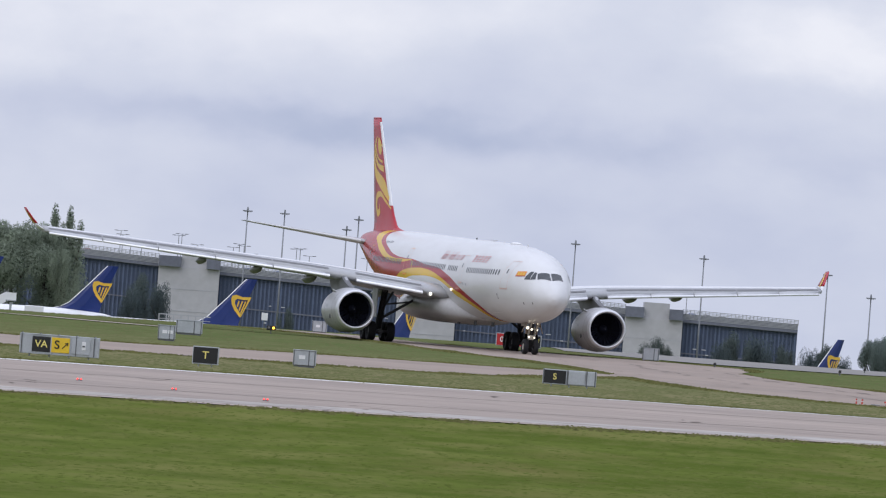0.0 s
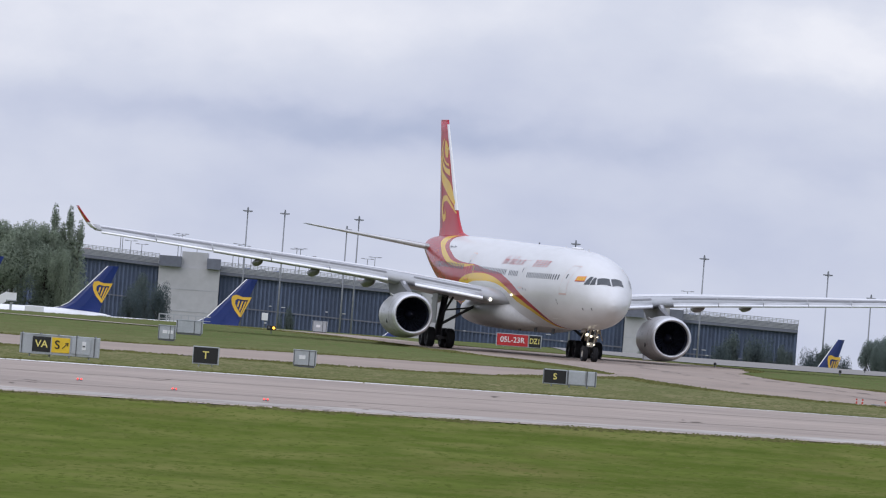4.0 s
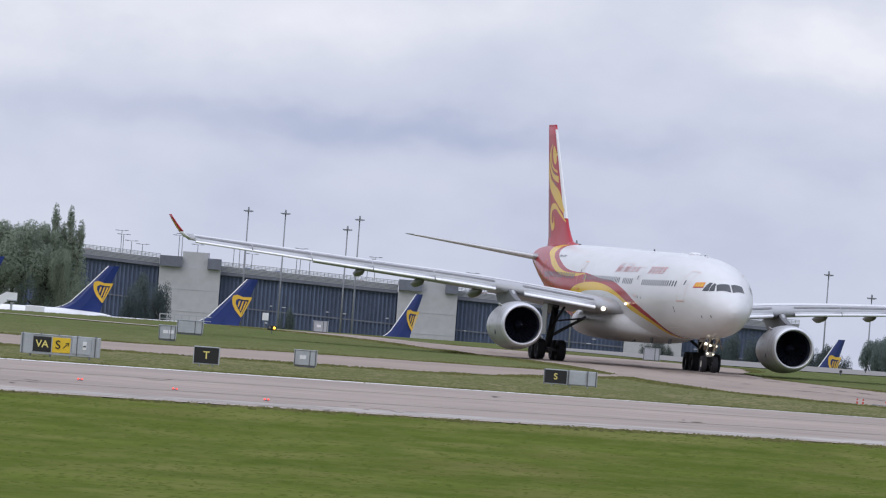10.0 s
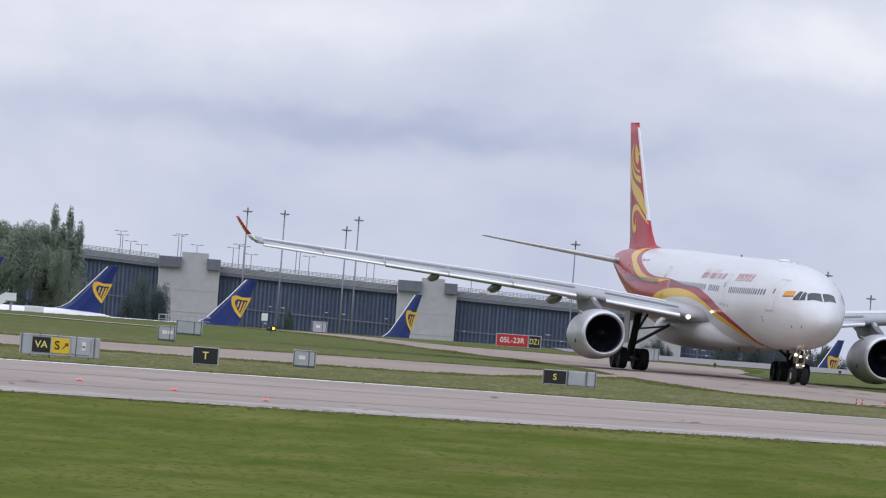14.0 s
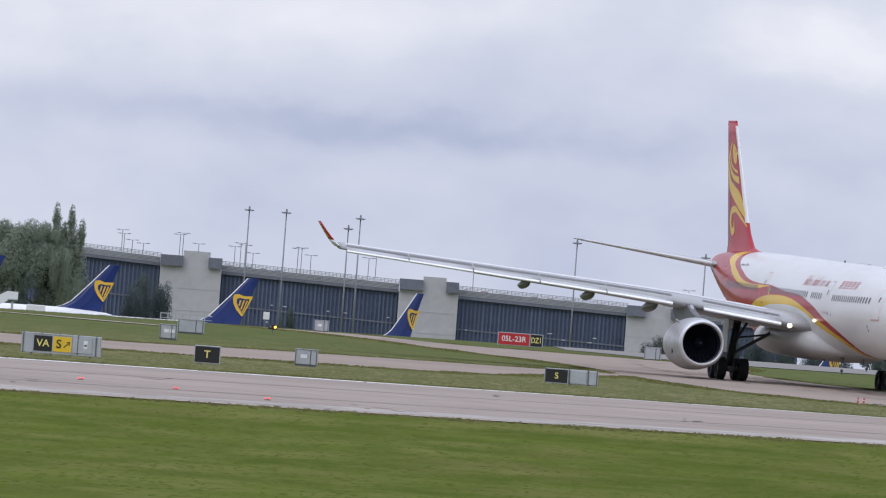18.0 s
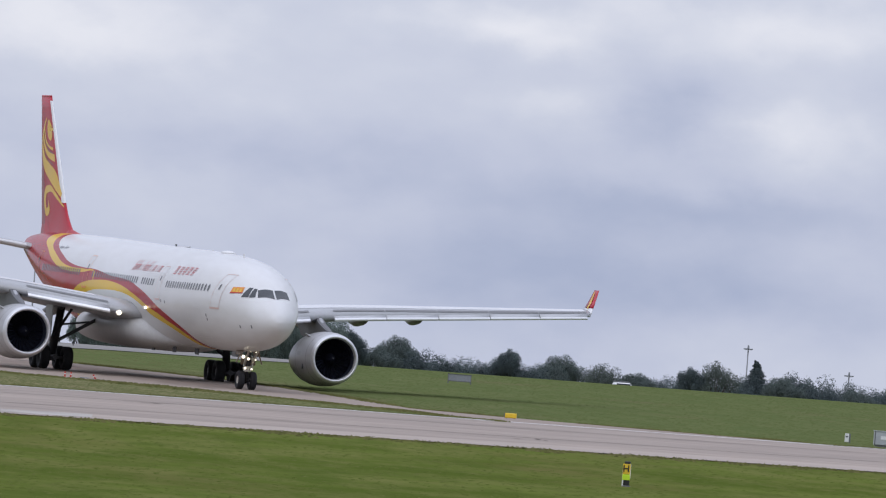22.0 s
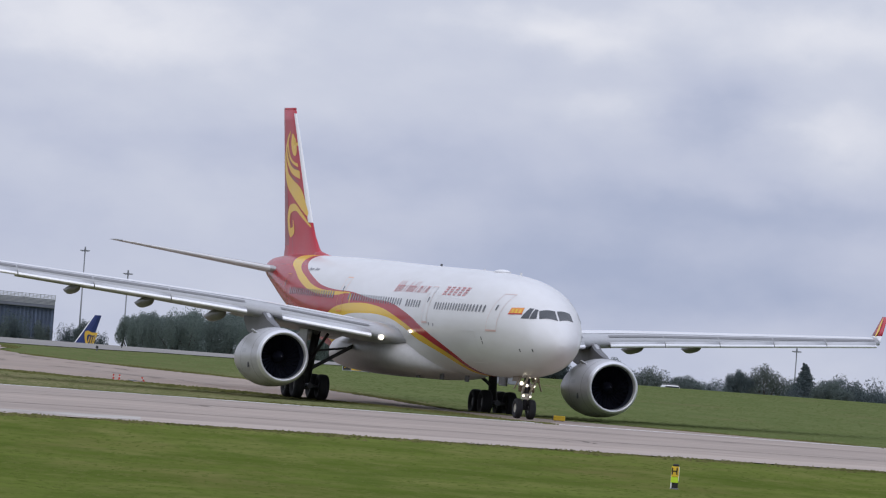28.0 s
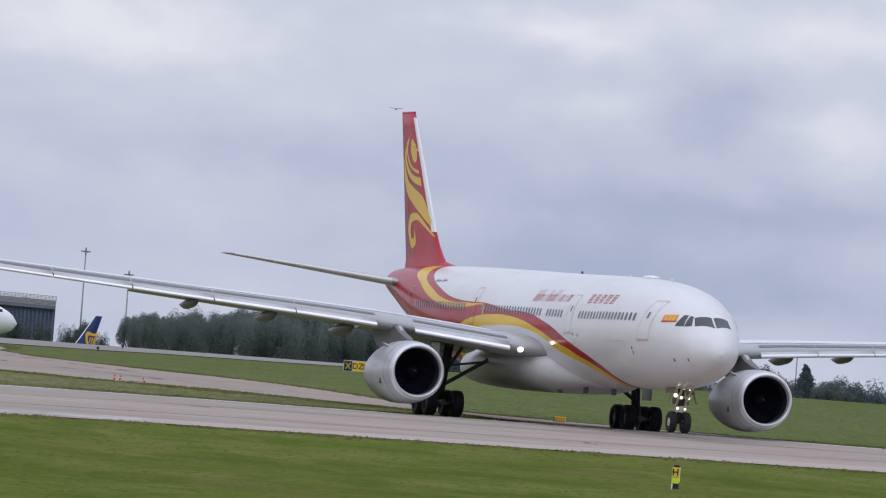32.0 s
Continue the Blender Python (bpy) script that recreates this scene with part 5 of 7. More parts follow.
def stake(place, lean, h=0.34):
    x, y = place
    root = new("hazard_stake")
    root.matrix_basis = pose(x, y, ground_z(x, y), 0, lean, 0)
    tagged(root, "short orange-red hazard stake in the grass", "marker", group="orange stakes by the taxiway")
    part("stick", boxes(((0, 0, h / 2), (0.09, 0.07, h)), bevel=0.015), HAZARD, root)
    part("band", boxes(((0, -0.01, h * 0.62), (0.10, 0.07, h * 0.12))), SIGN_WHITE, root)
    part("base", boxes(((0, 0, 0.03), (0.16, 0.16, 0.05)), bevel=0.015), HAZARD, root)


for p, l in (((24.0, 614.5), 0), ((24.3, 614), 4), ((25.7, 613), -28)):
    stake(p, l)
cm = new("cable_cover")
cm.matrix_basis = pose(25.05, 613.5, ground_z(25.05, 613.5))
tagged(cm, "flat dark cover plate lying in the grass", "cover plate")
part("plate", boxes(((0, 0, 0.05), (0.5, 0.4, 0.1)), bevel=0.02), SIGN_DARK, cm)
part("edge", boxes(((0, -0.2, 0.09), (0.46, 0.03, 0.03))), SIGN_GREY, cm)
for p in ((19.9, 771), (33.7, 851), (29.5, 790)):
    eb = new("edge_light")
    eb.matrix_basis = pose(*p, ground_z(*p))
    tagged(eb, "small dark elevated edge light by the runway", "airfield light", group="edge lights by the runway")
    part("stem", tubes(((0, 0, 0), (0, 0, 0.22), 0.05)), SIGN_DARK, eb)
    part("head", tubes(((0, 0, 0.2), (0, 0, 0.38), 0.12, 0.09)), SIGN_BLACK, eb)

# ---- ragged dry grass along the paved edges ----
FRINGE = material("dry_brown_verge_grass", (0.122, 0.117, 0.046), 0.95, vary=0.25, scale=0.8, fine=6, second=(0.084, 0.093, 0.029), spec=0.0)


def paved(x, y):
    hit = False
    for a, b in (SERVICE, LINK):
        poly, odd = list(a) + list(b)[::-1], False
        for (x1, y1), (x2, y2) in zip(poly, poly[1:] + poly[:1]):
            if (y1 > y) != (y2 > y) and x < (x2 - x1) * (y - y1) / (y2 - y1) + x1:
                odd = not odd
        hit = hit or odd
    return hit


def fringe():
    rng = random.Random(77)
    verts, faces = [], []

    def tuft(x, y, h, w):
        z = ground_z(x, y)
        for _ in range(4):
            dx, dy, l = rng.gauss(0, w), rng.gauss(0, w * 2.5), rng.gauss(0, 0.35)
            b, hh, ww = len(verts), h * rng.uniform(0.5, 1.2), w * rng.uniform(0.35, 0.9)
            verts.extend([(x + dx - ww, y + dy, z - 0.02), (x + dx + ww, y + dy, z - 0.02), (x + dx + l * hh, y + dy + 0.05, z + hh + 0.05)])
            faces.append((b, b + 1, b + 2))

    for line, side, n, tall in ((N_NEAR, -1, 3000, 0.04), (N_FAR, 1, 3600, 0.06), (SERVICE[0], -1, 1500, 0.065), (SERVICE[1], 1, 1500, 0.07), (LINK[0], -1, 2200, 0.06), (LINK[1], 1, 2200, 0.06)):
        pts = [p for p in sample(line, n * 3) if -75 < p.x < 110]
        for p in pts:
            k = 0.5 + 0.5 * math.sin(p.x * 0.9 + 2.0 * math.sin(p.x * 0.31)) * math.sin(p.x * 0.23 + 1.0)
            if rng.random() < 0.30 + 0.5 * k:
                off = abs(rng.gauss(0, 0.9 + 1.4 * k)) - 0.35
                if paved(p.x, p.y + side * (abs(off) + 1.5)):
                    continue
                tuft(p.x + rng.uniform(-0.1, 0.1), p.y + side * off, tall * (0.5 + 0.9 * k) * rng.uniform(0.6, 1.2), 0.22)
    ob = mesh_ob("verge_grass", verts, faces, FRINGE, smooth=True)
    ob.data.normals_split_custom_set_from_vertices([(0.0, -0.35, 0.937)] * len(verts))
    tagged(ob, "dry ragged grass along the edges of the taxiways", "grass", kind="stuff")


fringe()



# ---- tufts all over the mown grass ----
def tuft_material():
    m = material("grass_tufts", (0.13, 0.15, 0.05), 0.95, vary=0.2, scale=0.05, fine=0.4, spec=0.0)
    nt = m.node_tree
    g, r = nt.nodes.new("ShaderNodeNewGeometry"), nt.nodes.new("ShaderNodeValToRGB")
    els = r.color_ramp.elements
    els[0].color, els[1].color = (0.088, 0.114, 0.024, 1), (0.126, 0.144, 0.042, 1)
    els.new(0.55).color = (0.106, 0.132, 0.032, 1)
    nt.links.new(g.outputs["Random Per Island"], r.inputs[0])
    # far tufts: dry verge tone, then a green with haze put into it
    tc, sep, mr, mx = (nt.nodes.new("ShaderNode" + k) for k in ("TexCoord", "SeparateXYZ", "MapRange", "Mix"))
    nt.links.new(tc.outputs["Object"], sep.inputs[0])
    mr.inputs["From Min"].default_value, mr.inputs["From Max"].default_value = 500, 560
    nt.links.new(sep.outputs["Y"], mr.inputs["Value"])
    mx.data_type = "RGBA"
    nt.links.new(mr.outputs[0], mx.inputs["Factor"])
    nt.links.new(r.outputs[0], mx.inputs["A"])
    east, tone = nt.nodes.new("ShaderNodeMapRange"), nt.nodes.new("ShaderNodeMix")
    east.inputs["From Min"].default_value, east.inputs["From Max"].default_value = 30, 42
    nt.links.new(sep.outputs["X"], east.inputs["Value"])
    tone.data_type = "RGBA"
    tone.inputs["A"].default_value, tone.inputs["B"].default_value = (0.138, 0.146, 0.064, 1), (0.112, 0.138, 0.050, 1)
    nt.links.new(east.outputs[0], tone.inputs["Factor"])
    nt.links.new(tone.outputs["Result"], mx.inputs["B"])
    nt.links.new(mx.outputs["Result"], nt.nodes["Principled BSDF"].inputs["Base Color"])
    return m


def inside(poly, x, y):
    hit = np.zeros(len(x), bool)
    for (x1, y1), (x2, y2) in zip(poly, poly[1:] + poly[:1]):
        if y1 != y2:
            hit ^= ((y1 > y) != (y2 > y)) & (x < (x2 - x1) * (y - y1) / (y2 - y1) + x1)
    return hit


def tufts():
    g = np.random.default_rng(5)
    xs, ys = [], []
    for y0, y1, count in ((300, 500, 13000), (520, 640, 15000), (640, 900, 20000)):
        y = g.uniform(y0, y1, count)
        xs.append(g.uniform(-0.047, 0.137, count) * y)
        ys.append(y)
    x, y = np.concatenate(xs), np.concatenate(ys)
    near = np.interp(x, [p[0] for p in N_NEAR], [p[1] for p in N_NEAR])
    far = np.interp(x, [p[0] for p in N_FAR], [p[1] for p in N_FAR])
    keep = (y < near - 0.6) | (y > far + 0.6)
    for a, b in (SERVICE, LINK, RUNWAY):
        keep &= ~inside(list(a) + list(b)[::-1], x, y)
    x, y = x[keep], y[keep]
    n = len(x)
    z = np.array([ground_z(a, b) for a, b in zip(x, y)])
    h, w = g.uniform(0.02, 0.05, n) * np.where(y > 500, 1.2, 1.0), g.uniform(0.05, 0.22, n)
    lean = g.normal(0, 0.3, n)
    # three blades that share a foot
    v = np.zeros((n, 7, 3))
    v[:, 0] = np.stack([x, y, z - 0.01], 1)
    for i, dx in enumerate((-1.0, -0.33, 0.33)):
        v[:, 1 + 2 * i] = np.stack([x + dx * w, y + 0.03 * i, z + h * (0.45 + 0.3 * (i == 1))], 1)
        v[:, 2 + 2 * i] = np.stack([x + (dx + 0.6) * w + lean * h, y + 0.03 * i, z + h * (0.6 + 0.4 * (i == 1))], 1)
    base = np.arange(n)[:, None, None] * 7
    f = base + np.array([[0, 2, 1], [0, 4, 3], [0, 6, 5]])[None]
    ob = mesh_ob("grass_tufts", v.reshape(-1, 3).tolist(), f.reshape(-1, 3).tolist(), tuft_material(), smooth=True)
    ob.data.normals_split_custom_set_from_vertices([(0.0, -0.35, 0.937)] * (n * 7))
    tagged(ob, "short uneven tufts of green and straw-coloured grass", "grass", kind="stuff")


tufts()

def stains():
    """Dark tyre smears and oily patches on the paving, thin as paint."""
    rng = random.Random(9)
    verts, faces = [], []

    def blob(x, y, a, b, turn):
        base, n = len(verts), 12
        for i in range(n):
            t = 2 * math.pi * i / n
            r = rng.uniform(0.6, 1.1)
            dx, dy = a * r * math.cos(t), b * r * math.sin(t)
            px, py = x + dx * math.cos(turn) - dy * math.sin(turn), y + dx * math.sin(turn) + dy * math.cos(turn)
            verts.append((px, py, ground_z(px, py) + 0.062))
        faces.append(tuple(range(base, base + n)))

    for x, y in ((-4.5, 470), (-3.2, 472), (-1.6, 474), (-0.2, 474.5), (24, 520), (41, 500), (12, 496), (-13, 500), (50, 528), (60, 515), (70, 530), (-18, 478), (3, 520), (33, 545)):
        for _ in range(3):
            blob(x + rng.gauss(0, 0.5), y + rng.gauss(0, 2.0), rng.uniform(0.06, 0.28), rng.uniform(0.3, 1.2), rng.gauss(0, 0.4))
    mid = [((a[0] + b[0]) / 2, (a[1] + b[1]) / 2) for a, b in zip(*LINK)]
    for off in (-5.3, -0.3, 0.3, 5.3):
        line = sample(mid, 90)
        for p, q in zip(line[8:-12], line[9:-11]):
            if rng.random() < 0.4:
                d = (q - p).normalized()
                c = p + Vector((-d.y, d.x)) * (off + rng.gauss(0, 0.25))
                blob(c.x, c.y, (q - p).length * rng.uniform(0.3, 0.7), rng.uniform(0.10, 0.3), math.atan2(d.y, d.x))
    ob = mesh_ob("tyre_smears", verts, faces, TYRE_MARK)
    tagged(ob, "dark tyre smears and oily patches on the paving", "stain", kind="stuff")


TYRE_MARK = material("tyre_smear", (0.211, 0.172, 0.142), 0.9, vary=0.25, scale=0.15, fine=1.2)
stains()

# ---- parked airliners on the far apron, hidden to the shoulders by the crown of the field ----
NAVY = material("navy_blue_paint", (0.012, 0.030, 0.155), 0.3, vary=0.06, scale=0.4, fine=5)
HARP = material("golden_tail_mark", (0.78, 0.47, 0.05), 0.35, vary=0.05, scale=1, fine=6)
FAR_WHITE = material("far_white_paint", (0.80, 0.80, 0.81), 0.3, vary=0.04, scale=0.3, fine=4)


def jet(label, name="parked_airliner", group="parked airliners on the apron"):
    """A twin-jet with a blue fin: x forward from its middle, z up from the apron."""
    root = new(name)
    tagged(root, label, "airliner", group=group)
    rad = ease([(0, 0.05), (0.5, 0.75), (1.5, 1.25), (3, 1.65), (5, 1.86), (7, 1.88), (25, 1.88), (30, 1.6), (34, 1.05), (37.5, 0.45), (38.5, 0.15)])
    mid = ease([(0, 2.9), (3, 3.25), (6, 3.4), (25, 3.4), (31, 3.85), (38.5, 4.6)])
    rings = [[(19 - s, rad(s) * math.cos(a), mid(s) + rad(s) * 1.05 * math.sin(a)) for a in np.linspace(0, 2 * math.pi, 24, endpoint=False)] for s in [0, 0.2, 0.5, 1, 1.6, 2.4, 3.4, 5, 7, 12, 18, 25, 28, 31, 34, 36, 37.5, 38.5]]
    mesh_ob("fuselage", *loft(rings), FAR_WHITE, root, smooth=True)

    def tr(z, x0, x1):
        return [(x0, 0.0, z), (x0 - 0.15 * (x0 - x1), -0.14, z), (x0 - 0.5 * (x0 - x1), -0.17, z), (x1, 0, z), (x0 - 0.5 * (x0 - x1), 0.17, z), (x0 - 0.15 * (x0 - x1), 0.14, z)]

    fin = mesh_ob("fin", *loft([tr(4.9, -9.2, -17.6), tr(5.7, -11.9, -17.8), tr(6.4, -13.1, -18.0), tr(9.5, -16.0, -19.0), tr(12.45, -18.6, -20.2)]), NAVY, root, "navy blue fin with a golden mark")
    lead = [(-9.1, 4.95), (-11.8, 5.75), (-13.0, 6.45), (-15.9, 9.5), (-18.5, 12.4)]
    v = [q for x, z in lead for q in ((x - 0.05, -0.07, z), (x + 0.10, 0, z), (x - 0.05, 0.07, z))]
    mesh_ob("leading_edge", v, [(3 * i + j, 3 * i + j + 1, 3 * i + j + 4, 3 * i + j + 3) for i in range(4) for j in range(2)], FAR_WHITE, fin)
    for sg in (-1, 1):
        def flat(pts):
            bm = bmesh.new()
            bm.faces.new([bm.verts.new((-17.7 + (x + 16.0) * 0.78, sg * 0.185, 8.3 + (z - 7.9) * 0.80)) for x, z in pts])
            return bm
        # a plain harp-like shape: a curved side, a top bar and four strings that meet at the foot
        for pts in ([(0.05, 0.05), (0.0, 0.2), (0.05, 0.45), (0.2, 0.7), (0.5, 1.0), (0.53, 0.85), (0.32, 0.6), (0.2, 0.4), (0.2, 0.25)],
                    [(0.05, 0.05), (0.2, 0.25), (0.32, 0.17), (0.6, 0.21), (0.95, 0.2), (1.0, 0.07), (0.55, 0.08), (0.25, 0.0)],
                    [(0.36, 0.26), (0.30, 0.5), (0.36, 0.55), (0.44, 0.26)], [(0.53, 0.27), (0.41, 0.65), (0.46, 0.72), (0.61, 0.27)],
                    [(0.69, 0.27), (0.50, 0.78), (0.53, 0.85), (0.77, 0.27)], [(0.86, 0.2), (0.50, 0.95), (0.54, 0.98), (0.94, 0.2)]):
            part("tail_mark", flat([(-14.3 - 3.9 * u, 10.0 - 4.2 * v) for u, v in pts]), HARP, fin)
        mesh_ob("tailplane", *loft([[(-15.2, sg * 0.8, 4.4), (-15.4, sg * 0.8, 4.55), (-18.3, sg * 0.8, 4.4), (-15.4, sg * 0.8, 4.25)], [(-18.0, sg * 6.0, 4.7), (-18.1, sg * 6.0, 4.76), (-19.1, sg * 6.0, 4.7), (-18.1, sg * 6.0, 4.64)]]), FAR_WHITE, root)
        wingl = mesh_ob("wing", *loft([[(4.5, sg * 1.5, 2.6), (3.8, sg * 1.5, 3.0), (-3.0, sg * 1.5, 2.6), (3.8, sg * 1.5, 2.35)], [(-4.8, sg * 16.5, 4.0), (-5.0, sg * 16.5, 4.1), (-6.5, sg * 16.5, 4.0), (-5.0, sg * 16.5, 3.92)]]), FAR_WHITE, root)
        part("engine", tubes(((5.6, sg * 4.9, 1.5), (1.6, sg * 4.9, 1.6), 1.0, 0.75), n=20), FAR_WHITE, root, smooth=True)
        part("main_gear", tubes(((-1, sg * 2.8, 0.5), (-1, sg * 2.8, 2.4), 0.15), ((-1, sg * 2.5, 0.55), (-1, sg * 3.1, 0.55), 0.55)), STEEL, root)
    part("nose_gear", tubes(((14.5, 0, 0.3), (14.5, 0, 2.0), 0.1), ((14.5, -0.3, 0.35), (14.5, 0.3, 0.35), 0.35)), STEEL, root)
    part("cockpit_windows", boxes(((17.0, 0, 4.15), (0.7, 2.1, 0.42)), bevel=0.1), GLASS, root)
    for k in range(18):
        part("cabin_window", boxes(((13 - 1.3 * k, 0, 3.95), (0.3, 3.76, 0.35))), WINDOW, root) if k % 2 == 0 else None
    return root


first = jet("white parked airliner with a navy fin and golden mark")
first.matrix_basis = pose(-54.7 - 22.2, 1850, ground_z(-56, 1850), 0, 0, 180) @ Matrix.Scale(1.1, 4)
for tail, y, turn in ((-34.7, 1862, 12), (-4.5, 1850, 50), (67.7, 1850, 46), (-77.8, 1872, 0)):
    a = radians(turn)
    x, y = tail - 19.6 * math.cos(a), y - 19.6 * math.sin(a)
    drop = 0.75 if turn == 12 else 0.0
    other = copy_thing(first, pose(x, y, ground_z(x + 20, 1850) - drop, 0, 0, 180 + turn))
    other.scale = (1.1 + drop * 0.067,) * 3
runner = jet("white airliner rolling along the far runway", "rolling_airliner", "")
FLIGHTS = [(runner, [(t, pose(34.2 - 19.0 - 14.0 * (32 - t), 1150, ground_z(20, 1150), 0, 0, 0)) for t in (0.0, 16.0, 32.0)])]

def stairs(x, y, h):
    root = new("boarding_stairs")
    root.matrix_basis = pose(x, y, ground_z(x, y), 0, 0, 4)
    tagged(root, "white mobile boarding stairs parked on the apron", "boarding stairs")
    part("chassis", boxes(((0, 0, 0.7), (5.0, 2.0, 0.5)), bevel=0.05), FAR_WHITE, root)
    for k in range(10):
        part("step", boxes(((-1.6 + 0.36 * k, 0, 1.1 + (h - 1.6) * k / 9), (0.36, 1.5, 0.08))), SIGN_GREY, root)
    for sy in (-0.8, 0.8):
        mesh_ob("side_panel", *loft([[(-1.9, sy + d, 1.0), (-1.9, sy + d, 2.0), (2.0, sy + d, h + 0.6), (2.0, sy + d, h - 0.6)] for d in (-0.04, 0.04)]), FAR_WHITE, root)
        part("platform_rail", boxes(((2.6, sy, h + 0.1), (1.2, 0.07, 0.9))), FAR_WHITE, root)
    part("platform", boxes(((2.6, 0, h - 0.4), (1.3, 1.7, 0.12))), SIGN_GREY, root)
    part("prop", boxes(((2.6, 0, h / 2), (0.25, 1.2, h - 1.2))), SIGN_GREY, root)
    for sx in (-1.7, 1.7):
        part("wheel", tubes(((sx, -1.0, 0.42), (sx, 1.0, 0.42), 0.42), n=14), RUBBER, root)


def loader(x, y, h, w):
    root = new("service_truck")
    root.matrix_basis = pose(x, y, ground_z(x, y), 0, 0, 2)
    tagged(root, "white box-bodied service truck on the apron", "truck", group="service trucks on the apron")
    part("box", boxes(((0.6, 0, h / 2 + 0.5), (w, 2.3, h - 1.0)), bevel=0.06), FAR_WHITE, root)
    part("cab", boxes(((-w / 2 - 0.3, 0, 1.5), (1.6, 2.1, 1.9)), bevel=0.18), FAR_WHITE, root)
    part("windscreen", boxes(((-w / 2 - 1.08, 0, 1.85), (0.1, 1.8, 0.7))), GLASS, root)
    part("chassis", boxes(((0, 0, 0.6), (w + 1.5, 1.6, 0.3))), SIGN_DARK, root)
    for sx in (-w / 2, w / 2 - 0.4):
        part("wheel", tubes(((sx, -1.05, 0.45), (sx, 1.05, 0.45), 0.45), n=14), RUBBER, root)


stairs(-53.6, 1300, 3.7)
loader(-49.2, 1312, 3.0, 2.3)

# ---- the far multi-storey car park: dark louvred decks between pale stair towers ----
FACADE = material("dark_blue_louvre_backing", (0.068, 0.092, 0.150), 0.6, vary=0.15, scale=0.05, fine=0.4)
LOUVRE = material("slate_blue_louvre", (0.086, 0.113, 0.182), 0.5, vary=0.1, scale=0.2, fine=1.5, each=0.18)
TOWER = material("pale_tower_panel", (0.47, 0.465, 0.47), 0.8, vary=0.07, scale=0.08, fine=0.8)
DECK = material("grey_deck_mesh", (0.15, 0.16, 0.195), 0.7, vary=0.15, scale=0.15, fine=1.2)
RAILM = material("pale_grey_rail", (0.40, 0.41, 0.43), 0.6, vary=0.1, scale=0.3, fine=2)
PARAPET = material("weathered_grey_parapet", (0.25, 0.26, 0.285), 0.7, vary=0.14, scale=0.1, fine=0.9)
DECK_LIGHT_DASH = material("pale_deck_light_dash", (0.50, 0.51, 0.53), 0.6, vary=0.1, scale=0.5, fine=3)
POLE = material("grey_mast_steel", (0.23, 0.24, 0.255), 0.5, metal=0.3, vary=0.1, scale=0.3, fine=3)
BY = 2050.0


def base_z(x):
    return ground_z(x, BY)


def deck_block(x0, z0, x1, z1, label):
    """A louvred deck between two bays: roof rail, a mesh band and upright louvres, its parapet falling with the ramp."""
    g = base_z((x0 + x1) / 2) - 1.0
    root = new("car_park")
    root.matrix_basis = Matrix.Translation((0, 0, 0))
    tagged(root, label, "building", group="louvred decks of the car park")

    def slab(name, dz0, dz1, y0, y1, mat, low=None):
        a, b = (z0 + dz0, z1 + dz0)
        c, d = (z0 + dz1, z1 + dz1) if low is None else (low, low)
        v = [(x0, y0, c), (x1, y0, d), (x1, y0, b), (x0, y0, a), (x0, y1, c), (x1, y1, d), (x1, y1, b), (x0, y1, a)]
        return mesh_ob(name, v, [(0, 1, 2, 3), (5, 4, 7, 6), (3, 2, 6, 7), (4, 5, 1, 0), (4, 0, 3, 7), (1, 5, 6, 2)], mat, root)

    slab("wall", -2.6, 0, BY, BY + 60, FACADE, low=g)
    slab("deck_edge", -1.95, -2.5, BY - 1.0, BY - 0.6, DECK)
    slab("roof_deck", -2.17, -2.6, BY - 0.6, BY + 60, DECK)
    slab("parapet", -0.85, -2.0, BY - 0.88, BY - 0.80, PARAPET)
    slab("top_rail", -0.05, -0.16, BY - 1.0, BY - 0.9, RAILM)
    for k in range(7):
        slab("screen_bar", -0.32 - 0.24 * k, -0.43 - 0.24 * k, BY - 0.98, BY - 0.93, RAILM)
    n = int((x1 - x0) / 0.7)
    for k in range(n + 1):
        f = k / max(1, n)
        x, z = x0 + (x1 - x0) * f, z0 + (z1 - z0) * f
        part("rail_post", boxes(((x, BY - 0.95, z - 0.6), (0.12, 0.1, 1.15))), RAILM, root)
    n = int((x1 - x0) / 0.75)
    for k in range(n):
        f = (k + 0.5) / n
        x, z = x0 + (x1 - x0) * f, z0 + (z1 - z0) * f - 2.5
        part("louvre", boxes(((x, BY - 0.14, (z + g) / 2), (0.30, 0.28, z - g))), LOUVRE, root)
    # pale bars stand for lights inside the decks, in colour only
    pick = random.Random(int(x0 * 7) + 900)
    for k in range(int((x1 - x0) / 3)):
        x, f = pick.uniform(x0 + 1, x1 - 1), pick.choice((0.30, 0.36, 0.62, 0.68))
        z = z0 + (z1 - z0) * (x - x0) / (x1 - x0) - 2.6 - (z0 - 2.5 - g) * f
        part("deck_light_dash", boxes(((x, BY - 0.36, z), (pick.uniform(0.4, 1.1), 0.06, 0.16))), DECK_LIGHT_DASH, root)
    for f in (0.36, 0.68):
        slab("floor_edge", -2.5 - (z0 - 2.5 - g) * f, -2.75 - (z0 - 2.5 - g) * f, BY - 0.34, BY - 0.02, DECK)
    return root


